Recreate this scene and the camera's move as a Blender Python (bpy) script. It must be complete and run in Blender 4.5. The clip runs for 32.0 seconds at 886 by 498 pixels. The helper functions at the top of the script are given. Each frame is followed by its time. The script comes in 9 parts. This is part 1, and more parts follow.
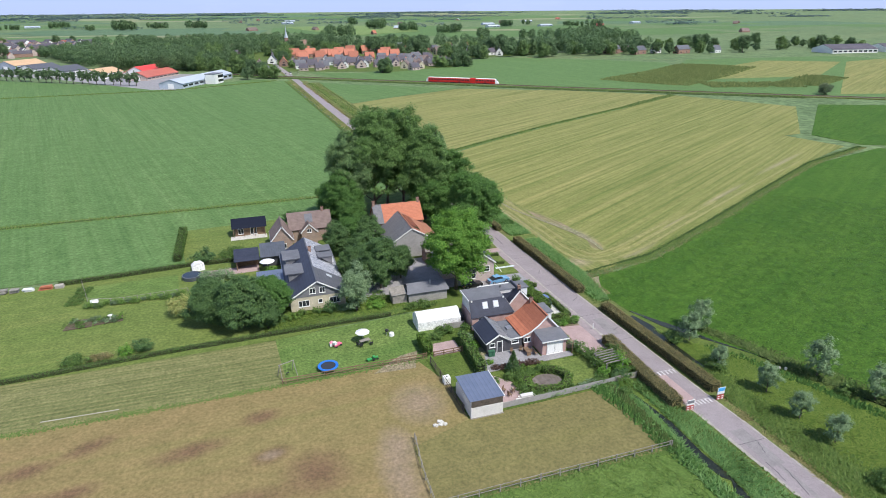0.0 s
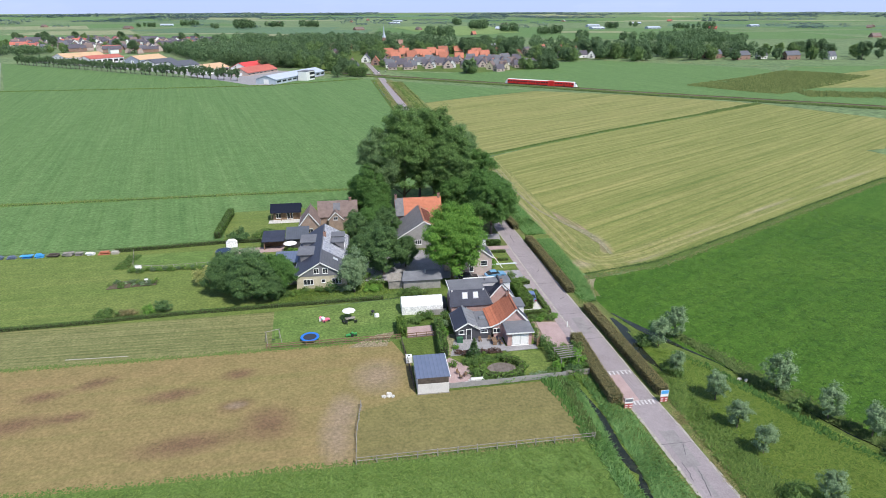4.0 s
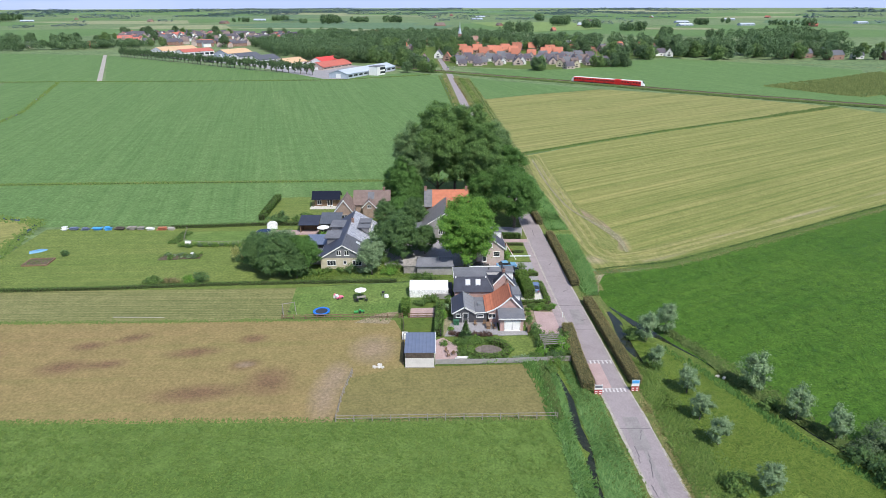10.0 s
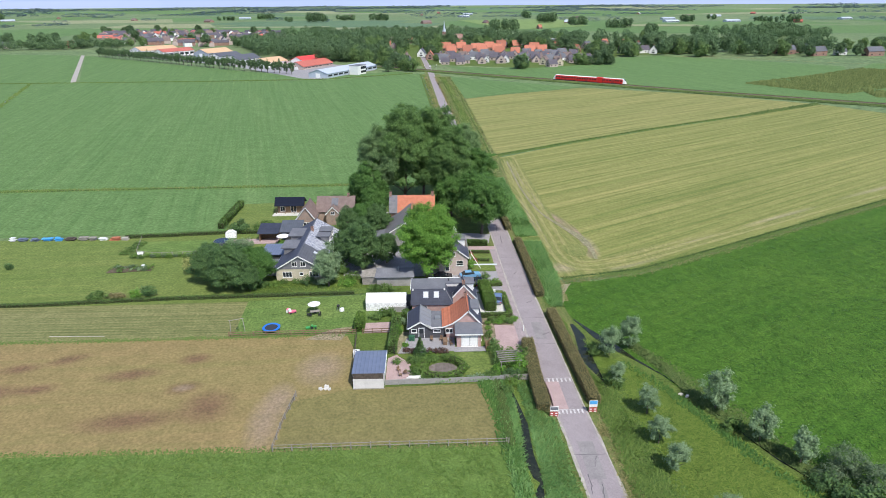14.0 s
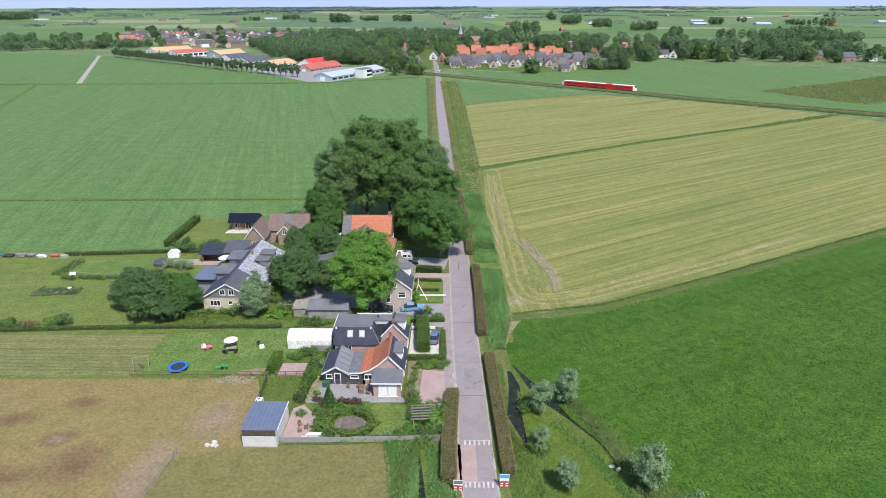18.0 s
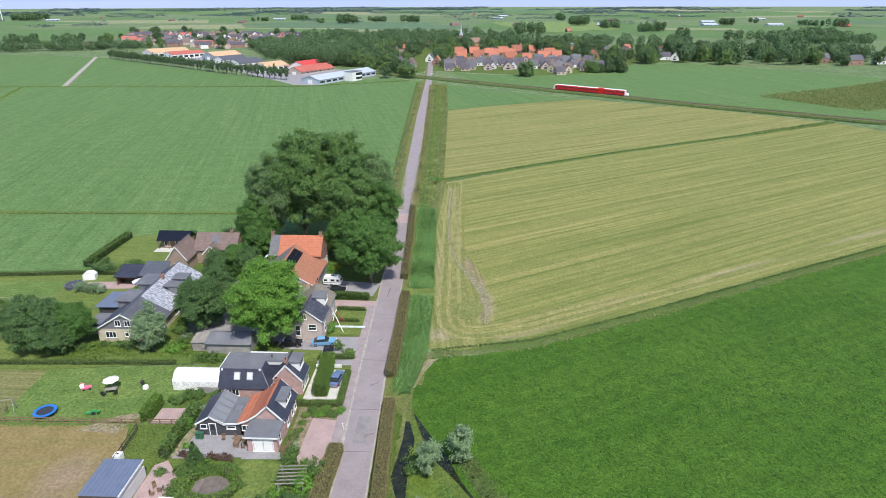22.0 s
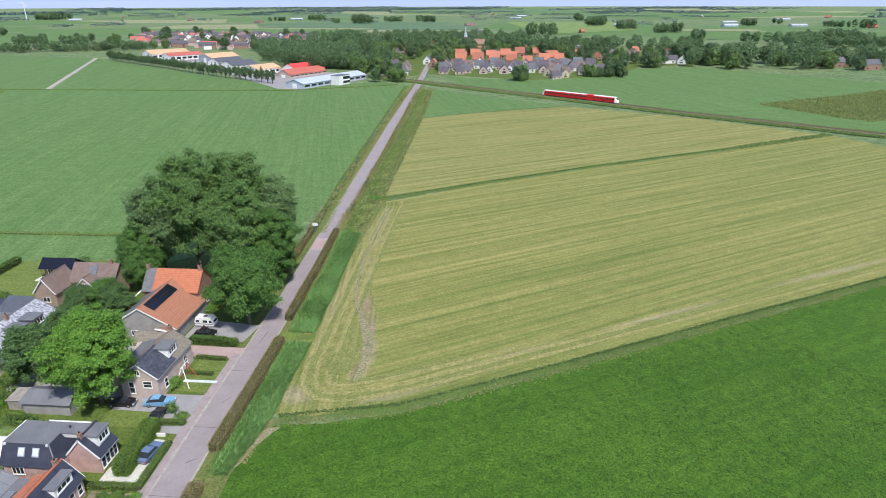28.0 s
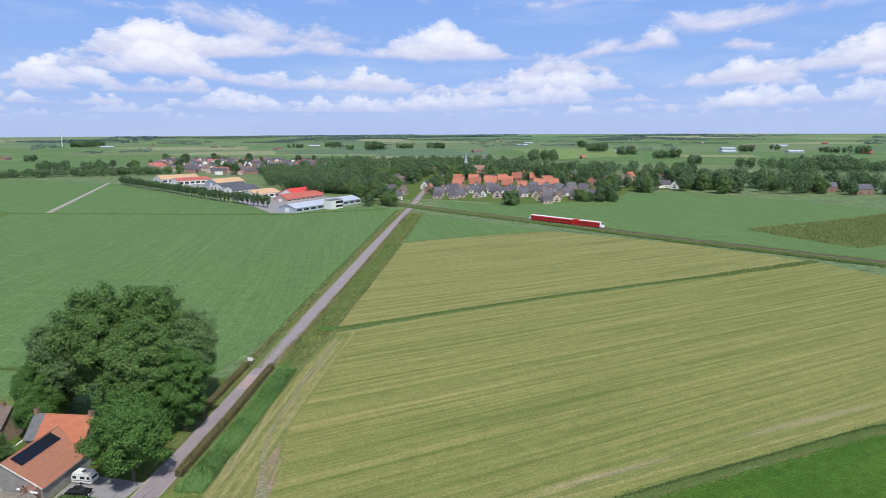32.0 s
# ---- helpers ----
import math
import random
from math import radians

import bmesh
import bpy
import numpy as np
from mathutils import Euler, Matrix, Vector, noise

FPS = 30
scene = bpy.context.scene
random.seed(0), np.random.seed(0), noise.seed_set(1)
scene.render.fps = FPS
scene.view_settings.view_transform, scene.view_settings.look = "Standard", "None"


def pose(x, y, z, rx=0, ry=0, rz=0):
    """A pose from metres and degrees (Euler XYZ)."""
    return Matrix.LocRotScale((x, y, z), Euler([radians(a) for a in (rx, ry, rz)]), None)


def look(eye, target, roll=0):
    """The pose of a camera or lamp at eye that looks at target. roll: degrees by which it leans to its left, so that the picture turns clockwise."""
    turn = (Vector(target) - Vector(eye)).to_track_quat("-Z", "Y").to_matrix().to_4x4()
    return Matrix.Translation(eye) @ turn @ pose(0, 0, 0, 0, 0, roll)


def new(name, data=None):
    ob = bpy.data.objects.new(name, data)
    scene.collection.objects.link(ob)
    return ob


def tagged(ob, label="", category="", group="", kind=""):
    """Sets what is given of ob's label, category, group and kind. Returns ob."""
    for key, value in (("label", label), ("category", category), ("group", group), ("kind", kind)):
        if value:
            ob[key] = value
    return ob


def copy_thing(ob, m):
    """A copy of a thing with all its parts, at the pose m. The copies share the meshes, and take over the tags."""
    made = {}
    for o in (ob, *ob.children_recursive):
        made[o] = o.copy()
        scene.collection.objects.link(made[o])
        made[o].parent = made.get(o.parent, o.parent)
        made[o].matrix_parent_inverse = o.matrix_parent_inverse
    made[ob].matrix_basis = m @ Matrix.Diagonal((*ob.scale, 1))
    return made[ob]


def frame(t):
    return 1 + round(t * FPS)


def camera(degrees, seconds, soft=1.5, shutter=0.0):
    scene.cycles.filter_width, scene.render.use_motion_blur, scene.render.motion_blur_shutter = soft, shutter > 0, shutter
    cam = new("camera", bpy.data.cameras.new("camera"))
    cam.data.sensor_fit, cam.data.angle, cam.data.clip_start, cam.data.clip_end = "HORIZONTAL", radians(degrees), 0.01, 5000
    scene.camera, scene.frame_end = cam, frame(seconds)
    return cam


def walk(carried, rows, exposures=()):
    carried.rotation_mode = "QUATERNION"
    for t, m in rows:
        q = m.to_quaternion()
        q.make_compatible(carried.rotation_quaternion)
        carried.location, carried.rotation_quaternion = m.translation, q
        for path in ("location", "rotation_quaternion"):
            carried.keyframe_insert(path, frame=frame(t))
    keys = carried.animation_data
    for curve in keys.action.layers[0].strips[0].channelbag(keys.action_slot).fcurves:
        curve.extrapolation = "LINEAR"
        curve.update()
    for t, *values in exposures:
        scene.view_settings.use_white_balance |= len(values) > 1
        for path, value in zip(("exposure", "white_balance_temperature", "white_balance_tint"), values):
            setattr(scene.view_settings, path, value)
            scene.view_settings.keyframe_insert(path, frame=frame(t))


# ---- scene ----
cam = camera(72.4, 32.0, 0.9)
PATH = [
    (0, (-29.31, 20.04, 52.32), (-15.31, 64.34, 33.83), -0.41),
    (1, (-26.67, 15.87, 54.11), (-14.45, 60.67, 35.58), -0.39),
    (2, (-21.89, 13.05, 54.38), (-11.29, 58.26, 35.84), -0.47),
    (3, (-16.79, 10.80, 53.86), (-8.15, 56.44, 35.34), -0.30),
    (3.5, (-14.30, 9.74, 53.36), (-6.74, 55.59, 34.91), -0.18),
    (5.5, (-5.56, 3.79, 54.34), (-2.22, 50.13, 35.85), -0.19),
    (6, (-3.42, 2.36, 54.61), (-0.96, 48.73, 36.07), -0.21),
    (7, (-0.81, 0.57, 54.62), (-0.13, 47.00, 36.09), -0.10),
    (8, (-0.44, 0.25, 54.61), (-0.74, 46.68, 36.07), -0.10),
    (9, (-0.01, 0.02, 54.84), (-0.02, 46.40, 36.16), -0.12),
    (10, (0.36, -0.10, 54.84), (0.69, 46.26, 36.11), -0.12),
    (11, (0.61, -0.28, 54.83), (1.14, 46.06, 36.07), -0.07),
    (12, (0.90, 0.86, 54.87), (1.50, 47.19, 36.09), -0.26),
    (13, (3.01, 2.78, 55.06), (3.85, 49.07, 36.18), -0.24),
    (14, (6.95, 5.55, 55.19), (8.01, 51.83, 36.29), -0.37),
    (14.5, (9.04, 7.06, 55.45), (9.96, 53.32, 36.50), -0.33),
    (16.5, (17.28, 13.23, 56.07), (17.11, 59.55, 37.23), -0.22),
    (17, (19.31, 14.83, 56.23), (18.87, 61.14, 37.38), -0.11),
    (18, (23.67, 17.79, 56.49), (22.74, 64.09, 37.65), -0.14),
    (19, (28.03, 20.81, 56.68), (26.70, 67.10, 37.83), -0.11),
    (20, (32.48, 23.87, 56.83), (30.91, 70.15, 37.98), -0.13),
    (21, (36.72, 26.81, 57.17), (34.99, 73.10, 38.33), -0.15),
    (22, (41.07, 29.70, 57.58), (39.19, 75.98, 38.75), -0.15),
    (23, (45.32, 32.98, 57.69), (43.26, 79.26, 38.86), -0.12),
    (24, (49.69, 35.92, 57.88), (47.43, 82.19, 39.06), -0.27),
    (25, (53.85, 39.02, 58.28), (51.32, 85.27, 39.44), -0.13),
    (25.5, (56.03, 40.49, 58.49), (53.37, 86.73, 39.64), -0.20),
    (27.5, (64.66, 46.49, 59.09), (61.23, 92.67, 40.24), -0.20),
    (28, (66.83, 47.99, 59.34), (63.22, 94.15, 40.47), -0.14),
    (29, (71.28, 50.94, 59.70), (67.30, 97.06, 40.79), -0.21),
    (30, (75.49, 53.91, 59.76), (71.22, 100.01, 40.89), -0.12),
    (30.5, (77.89, 55.59, 60.54), (73.49, 102.42, 43.59), -0.26),
    (31, (80.04, 56.78, 60.17), (75.46, 105.25, 48.78), -0.28),
    (31.5, (82.21, 58.32, 60.21), (77.47, 106.98, 49.72), -0.26),
    (32, (84.50, 59.68, 60.56), (79.52, 108.50, 50.96), -0.25),
]
walk(cam, [(t, look(eye, target, roll)) for t, eye, target, roll in PATH], [(0, 0.07), (4, 0.1), (30, 0.12), (31, 0.03), (32, -0.18)])


# ---- world, sun ----
SUN_AZ = math.atan2(-0.87, 0.49)
SUN_EL = radians(55)
world = bpy.data.worlds.new("sky")
scene.world = world
world.use_nodes = True
wn, wl = world.node_tree.nodes, world.node_tree.links
sky = wn.new("ShaderNodeTexSky")
sky.sky_type = "NISHITA"
sky.sun_disc = False
sky.sun_elevation = SUN_EL
sky.sun_rotation = math.pi / 2 - SUN_AZ
sky.air_density, sky.dust_density, sky.ozone_density = 1.0, 0.6, 2.0
wn["Background"].inputs["Strength"].default_value = 0.15
wl.new(sky.outputs["Color"], wn["Background"].inputs["Color"])
sun_data = bpy.data.lights.new("sun", "SUN")
sun_data.energy, sun_data.angle, sun_data.color = 4.5, radians(0.53), (1.0, 0.965, 0.91)
sun = new("sun", sun_data)
sun_to = Vector((math.cos(SUN_AZ) * math.cos(SUN_EL), math.sin(SUN_AZ) * math.cos(SUN_EL), math.sin(SUN_EL)))
sun.matrix_world = look(sun_to * 300 + Vector((0, 150, 0)), (0, 150, 0))
SKY_GLOW = 1.22


# ---- materials ----
def ramp_of(nt, stops):
    r = nt.nodes.new("ShaderNodeValToRGB")
    while len(r.color_ramp.elements) > 1:
        r.color_ramp.elements.remove(r.color_ramp.elements[-1])
    for i, (p, c) in enumerate(stops):
        e = r.color_ramp.elements[0] if i == 0 else r.color_ramp.elements.new(p)
        e.position, e.color = p, (*c, 1)
    return r


def base_mat(name, rough=0.8, metal=0.0):
    m = bpy.data.materials.new(name)
    m.use_nodes = True
    b = m.node_tree.nodes["Principled BSDF"]
    b.inputs["Roughness"].default_value, b.inputs["Metallic"].default_value = rough, metal
    return m, m.node_tree, b


def coords(nt, scale=(1, 1, 1), rot=0.0):
    tc = nt.nodes.new("ShaderNodeTexCoord")
    mp = nt.nodes.new("ShaderNodeMapping")
    mp.vector_type = "TEXTURE"
    mp.inputs["Rotation"].default_value = (0, 0, rot)
    mp.inputs["Scale"].default_value = scale
    nt.links.new(tc.outputs["Object"], mp.inputs["Vector"])
    return mp.outputs["Vector"]


def noise_of(nt, vec, scale, detail=4, rough=0.6):
    n = nt.nodes.new("ShaderNodeTexNoise")
    n.inputs["Scale"].default_value, n.inputs["Detail"].default_value, n.inputs["Roughness"].default_value = scale, detail, rough
    nt.links.new(vec, n.inputs["Vector"])
    return n.outputs["Fac"]


def mix_of(nt, fac, a, b, mode="MIX"):
    x = nt.nodes.new("ShaderNodeMix")
    x.data_type, x.blend_type = "RGBA", mode
    for socket, value in ((x.inputs["Factor"], fac), (x.inputs["A"], a), (x.inputs["B"], b)):
        if isinstance(value, bpy.types.NodeSocket):
            nt.links.new(value, socket)
        elif isinstance(value, (int, float)):
            socket.default_value = value
        else:
            socket.default_value = (*value, 1)
    return x.outputs["Result"]


def bump_of(nt, b, height, strength, dist):
    u = nt.nodes.new("ShaderNodeBump")
    u.inputs["Strength"].default_value, u.inputs["Distance"].default_value = strength, dist
    nt.links.new(height, u.inputs["Height"])
    nt.links.new(u.outputs["Normal"], b.inputs["Normal"])


def surface(name, c1, c2, size=2.0, fine=0.15, rough=0.8, metal=0.0, bump=0.3, bump_d=0.02, per_object=0.0, stretch=(1, 1, 1)):
    """Two tones in patches of one size, with a fine grain over them."""
    m, nt, b = base_mat(name, rough, metal)
    v = coords(nt, stretch)
    big = ramp_of(nt, [(0.35, c1), (0.65, c2)])
    nt.links.new(noise_of(nt, v, 1 / size), big.inputs["Fac"])
    grain = noise_of(nt, v, 1 / fine, 3)
    g = ramp_of(nt, [(0.25, (0.72, 0.72, 0.72)), (0.75, (1.25, 1.25, 1.25))])
    nt.links.new(grain, g.inputs["Fac"])
    col = mix_of(nt, 1.0, big.outputs["Color"], g.outputs["Color"], "MULTIPLY")
    if per_object:
        oi = nt.nodes.new("ShaderNodeObjectInfo")
        r = ramp_of(nt, [(0.0, (1 - per_object,) * 3), (1.0, (1 + per_object,) * 3)])
        nt.links.new(oi.outputs["Random"], r.inputs["Fac"])
        col = mix_of(nt, 1.0, col, r.outputs["Color"], "MULTIPLY")
    nt.links.new(col, b.inputs["Base Color"])
    if bump:
        bump_of(nt, b, grain, bump, bump_d)
    return m


def field_mat(name, c1, c2, c3, rot, across=3.0, along=120.0, patch=25.0, fine=0.5, mix=0.6, wet=None, stains=(), rough_grain=1.0, lines=0.0, stain=0.7, line_depth=1.0):
    """Grass land: streaks along one bearing, broad patches and a fine grain."""
    m, nt, b = base_mat(name, 0.92)
    b.inputs["Specular IOR Level"].default_value = 0.2
    flat = coords(nt)
    streak = coords(nt, (along, across, 1), rot)
    s = ramp_of(nt, [(0.32, c1), (0.5, c2), (0.68, c3)])
    nt.links.new(noise_of(nt, streak, 1.0, 3, 0.55), s.inputs["Fac"])
    p = ramp_of(nt, [(0.3, c1), (0.7, c3)])
    broad = coords(nt, (max(patch, along * 0.8), max(patch * 0.35, across * 6), 1), rot)
    nt.links.new(noise_of(nt, broad, 1.0, 5, 0.6), p.inputs["Fac"])
    col = mix_of(nt, mix, p.outputs["Color"], s.outputs["Color"])
    if wet:
        w = ramp_of(nt, [(0.56, (0, 0, 0)), (0.68, (1, 1, 1))])
        nt.links.new(noise_of(nt, flat, 1 / 9.0, 4, 0.65), w.inputs["Fac"])
        col = mix_of(nt, w.outputs["Color"], col, wet)
    for i, (cx, cy, rx, ry, turn, tone) in enumerate(stains):
        mp = nt.nodes.new("ShaderNodeMapping")
        mp.vector_type = "TEXTURE"
        mp.inputs["Location"].default_value, mp.inputs["Rotation"].default_value, mp.inputs["Scale"].default_value = (cx, cy, 0), (0, 0, radians(turn)), (rx, ry, 50)
        tc = nt.nodes.new("ShaderNodeTexCoord")
        nt.links.new(tc.outputs["Object"], mp.inputs["Vector"])
        ball = nt.nodes.new("ShaderNodeTexGradient")
        ball.gradient_type = "SPHERICAL"
        nt.links.new(mp.outputs["Vector"], ball.inputs["Vector"])
        mul = nt.nodes.new("ShaderNodeMath")
        mul.operation = "MULTIPLY"
        nt.links.new(ball.outputs["Fac"], mul.inputs[0])
        nt.links.new(noise_of(nt, flat, 0.55 + 0.07 * i, 7, 0.85), mul.inputs[1])
        edge = ramp_of(nt, [(0.09, (0, 0, 0)), (0.24, (stain * 0.5,) * 3), (0.42, (stain,) * 3)])
        nt.links.new(mul.outputs["Value"], edge.inputs["Fac"])
        col = mix_of(nt, edge.outputs["Color"], col, tone)
    grain = noise_of(nt, flat, 1 / fine, 4, 0.7)
    k = rough_grain
    g = ramp_of(nt, [(0.33, (1 - 0.48 * k, 1 - 0.45 * k, 1 - 0.48 * k)), (0.5, (0.98, 0.98, 0.98)), (0.67, (1 + 0.42 * k, 1 + 0.38 * k, 1 + 0.40 * k))])
    nt.links.new(grain, g.inputs["Fac"])
    col = mix_of(nt, 1.0, col, g.outputs["Color"], "MULTIPLY")
    t = ramp_of(nt, [(0.34, (1 - 0.2 * k, 1 - 0.17 * k, 1 - 0.2 * k)), (0.66, (1 + 0.17 * k, 1 + 0.15 * k, 1 + 0.17 * k))])
    nt.links.new(noise_of(nt, flat, 1 / (fine * 5.5), 4, 0.65), t.inputs["Fac"])
    col = mix_of(nt, 1.0, col, t.outputs["Color"], "MULTIPLY")
    if lines:
        fl = coords(nt, (70, lines, 1), rot)
        e = line_depth
        q = ramp_of(nt, [(0.34, (1 - 0.30 * e, 1 - 0.22 * e, 1 - 0.34 * e)), (0.5, (1.0, 1.0, 1.0)), (0.66, (1 + 0.22 * e, 1 + 0.16 * e, 1 + 0.22 * e))])
        nt.links.new(noise_of(nt, fl, 1.0, 4, 0.75), q.inputs["Fac"])
        col = mix_of(nt, 1.0, col, q.outputs["Color"], "MULTIPLY")
    nt.links.new(col, b.inputs["Base Color"])
    bump_of(nt, b, grain, 0.6, 0.15)
    return m


def leaf_mat(name, c1, c2):
    """Leaves: tone by clump, a little light through them."""
    m, nt, b = base_mat(name, 0.55)
    b.inputs["Specular IOR Level"].default_value = 0.25
    geo = nt.nodes.new("ShaderNodeNewGeometry")
    r = ramp_of(nt, [(0.0, c1), (1.0, c2)])
    nt.links.new(geo.outputs["Random Per Island"], r.inputs["Fac"])
    nt.links.new(r.outputs["Color"], b.inputs["Base Color"])
    t = nt.nodes.new("ShaderNodeBsdfTranslucent")
    nt.links.new(r.outputs["Color"], t.inputs["Color"])
    x = nt.nodes.new("ShaderNodeMixShader")
    x.inputs["Fac"].default_value = 0.36
    nt.links.new(b.outputs["BSDF"], x.inputs[1])
    nt.links.new(t.outputs["BSDF"], x.inputs[2])
    nt.links.new(x.outputs["Shader"], nt.nodes["Material Output"].inputs["Surface"])
    return m


def rows_mat(name, c1, c2, pitch=0.3, axis="Z", rough=0.6, metal=0.0, depth=0.5, size=1.5, per_object=0.0):
    """Boards, tile courses or ribs: dark joints at an even pitch along one local axis."""
    m, nt, b = base_mat(name, rough, metal)
    v = coords(nt)
    big = ramp_of(nt, [(0.3, c1), (0.7, c2)])
    nt.links.new(noise_of(nt, v, 1 / size, 5, 0.65), big.inputs["Fac"])
    w = nt.nodes.new("ShaderNodeTexWave")
    w.wave_type, w.bands_direction, w.wave_profile = "BANDS", axis, "SAW"
    w.inputs["Scale"].default_value = 2 * math.pi / (pitch * 20)
    nt.links.new(v, w.inputs["Vector"])
    r = ramp_of(nt, [(0.0, (0.35, 0.35, 0.35)), (0.2, (1.06, 1.06, 1.06)), (1.0, (0.88, 0.88, 0.88))])
    nt.links.new(w.outputs["Fac"], r.inputs["Fac"])
    col = mix_of(nt, depth, big.outputs["Color"], mix_of(nt, 1.0, big.outputs["Color"], r.outputs["Color"], "MULTIPLY"))
    if per_object:
        oi = nt.nodes.new("ShaderNodeObjectInfo")
        ro = ramp_of(nt, [(0.0, (1 - per_object,) * 3), (1.0, (1 + per_object,) * 3)])
        nt.links.new(oi.outputs["Random"], ro.inputs["Fac"])
        col = mix_of(nt, 1.0, col, ro.outputs["Color"], "MULTIPLY")
    nt.links.new(col, b.inputs["Base Color"])
    bump_of(nt, b, w.outputs["Fac"], 0.6, 0.03)
    return m


def brick_mat(name, c1, c2, mortar, size=1.0):
    m, nt, b = base_mat(name, 0.88)
    tc = nt.nodes.new("ShaderNodeTexCoord")
    sep = nt.nodes.new("ShaderNodeSeparateXYZ")
    nt.links.new(tc.outputs["Object"], sep.inputs["Vector"])
    add = nt.nodes.new("ShaderNodeMath")
    nt.links.new(sep.outputs["X"], add.inputs[0])
    nt.links.new(sep.outputs["Y"], add.inputs[1])
    com = nt.nodes.new("ShaderNodeCombineXYZ")
    nt.links.new(add.outputs["Value"], com.inputs["X"])
    nt.links.new(sep.outputs["Z"], com.inputs["Y"])
    k = nt.nodes.new("ShaderNodeTexBrick")
    k.inputs["Scale"].default_value = 1.0
    k.inputs["Brick Width"].default_value, k.inputs["Row Height"].default_value = 0.22 * size, 0.0625 * size
    k.inputs["Mortar Size"].default_value = 0.008 * size
    for key, c in (("Color1", c1), ("Color2", c2), ("Mortar", mortar)):
        k.inputs[key].default_value = (*c, 1)
    nt.links.new(com.outputs["Vector"], k.inputs["Vector"])
    n = noise_of(nt, tc.outputs["Object"], 0.8, 5, 0.65)
    r = ramp_of(nt, [(0.3, (0.8, 0.8, 0.8)), (0.7, (1.15, 1.15, 1.15))])
    nt.links.new(n, r.inputs["Fac"])
    nt.links.new(mix_of(nt, 1.0, k.outputs["Color"], r.outputs["Color"], "MULTIPLY"), b.inputs["Base Color"])
    return m


def plain(name, c, rough=0.5, metal=0.0):
    m, nt, b = base_mat(name, rough, metal)
    v = coords(nt)
    r = ramp_of(nt, [(0.3, tuple(x * 0.88 for x in c)), (0.7, tuple(min(1, x * 1.08) for x in c))])
    nt.links.new(noise_of(nt, v, 3.0, 4), r.inputs["Fac"])
    nt.links.new(r.outputs["Color"], b.inputs["Base Color"])
    return m


RED_EARTH, PALE_EARTH, TRACK = (0.150, 0.088, 0.055), (0.27, 0.205, 0.145), (0.30, 0.26, 0.16)
M = {}
M["land"] = field_mat("far_land", (0.110, 0.176, 0.076), (0.130, 0.194, 0.084), (0.172, 0.216, 0.098), 0.4, 90, 500, 160, 4, 0.5)
M["grass_big"] = field_mat("meadow_grass", (0.089, 0.167, 0.052), (0.105, 0.187, 0.060), (0.125, 0.204, 0.070), radians(105), 2.2, 150, 45, 0.9, 0.6, rough_grain=0.7, lines=1.6, line_depth=0.5)
M["grass_lush"] = field_mat("lush_grass", (0.039, 0.104, 0.010), (0.052, 0.120, 0.013), (0.069, 0.140, 0.017), radians(30), 2.0, 30, 12, 0.35, 0.4, rough_grain=1.15, lines=1.3, line_depth=0.45)
M["grass_front"] = field_mat("tall_grass", (0.076, 0.140, 0.027), (0.095, 0.162, 0.035), (0.122, 0.181, 0.044), 0.0, 3, 50, 10, 0.32, 0.35, rough_grain=0.8)
M["grass_mown"] = field_mat("mown_strip_grass", (0.153, 0.164, 0.063), (0.175, 0.180, 0.072), (0.203, 0.199, 0.085), 0.0, 0.9, 90, 14, 0.5, 0.7, rough_grain=0.7, lines=0.5)
M["lawn"] = field_mat("lawn_grass", (0.107, 0.159, 0.036), (0.130, 0.180, 0.045), (0.164, 0.197, 0.055), 0.05, 1.5, 40, 9, 0.5, 0.5, rough_grain=0.8)
M["lawn_play"] = field_mat("play_lawn_grass", (0.095, 0.164, 0.039), (0.113, 0.187, 0.045), (0.151, 0.205, 0.059), 0.05, 2, 20, 6, 0.5, 0.35)
M["paddock"] = field_mat("grazed_paddock", (0.235, 0.174, 0.079), (0.252, 0.190, 0.087), (0.207, 0.182, 0.070), 0.03, 2.2, 60, 14, 0.5, 0.45, None, [(-54, 94, 5, 2.2, 20, RED_EARTH), (-41.5, 89.2, 7, 2.6, 10, RED_EARTH), (-32.6, 93.6, 4, 2.4, 10, RED_EARTH), (-31.6, 85.3, 4, 2.4, 10, RED_EARTH), (-31.6, 85.3, 2.4, 1.4, 10, PALE_EARTH), (-36.7, 77.4, 11, 3.6, 8, RED_EARTH), (-26.5, 80.5, 6, 6, 40, RED_EARTH), (-54.4, 85.6, 5, 2.2, 10, RED_EARTH), (-60.3, 91.4, 5, 2.2, 10, RED_EARTH), (-61, 84.8, 7, 3.2, 10, RED_EARTH), (-78, 88, 7, 3, 10, RED_EARTH), (-11, 90, 6, 7, 0, PALE_EARTH), (-17, 76.5, 3.6, 10, 4, PALE_EARTH), (-15.8, 82, 3.4, 6, 8, PALE_EARTH)], rough_grain=0.6, stain=0.8)
M["paddock_small"] = field_mat("grazed_small_paddock", (0.166, 0.146, 0.061), (0.181, 0.159, 0.066), (0.183, 0.168, 0.061), 0.0, 2, 30, 9, 0.5, 0.45, rough_grain=0.6)
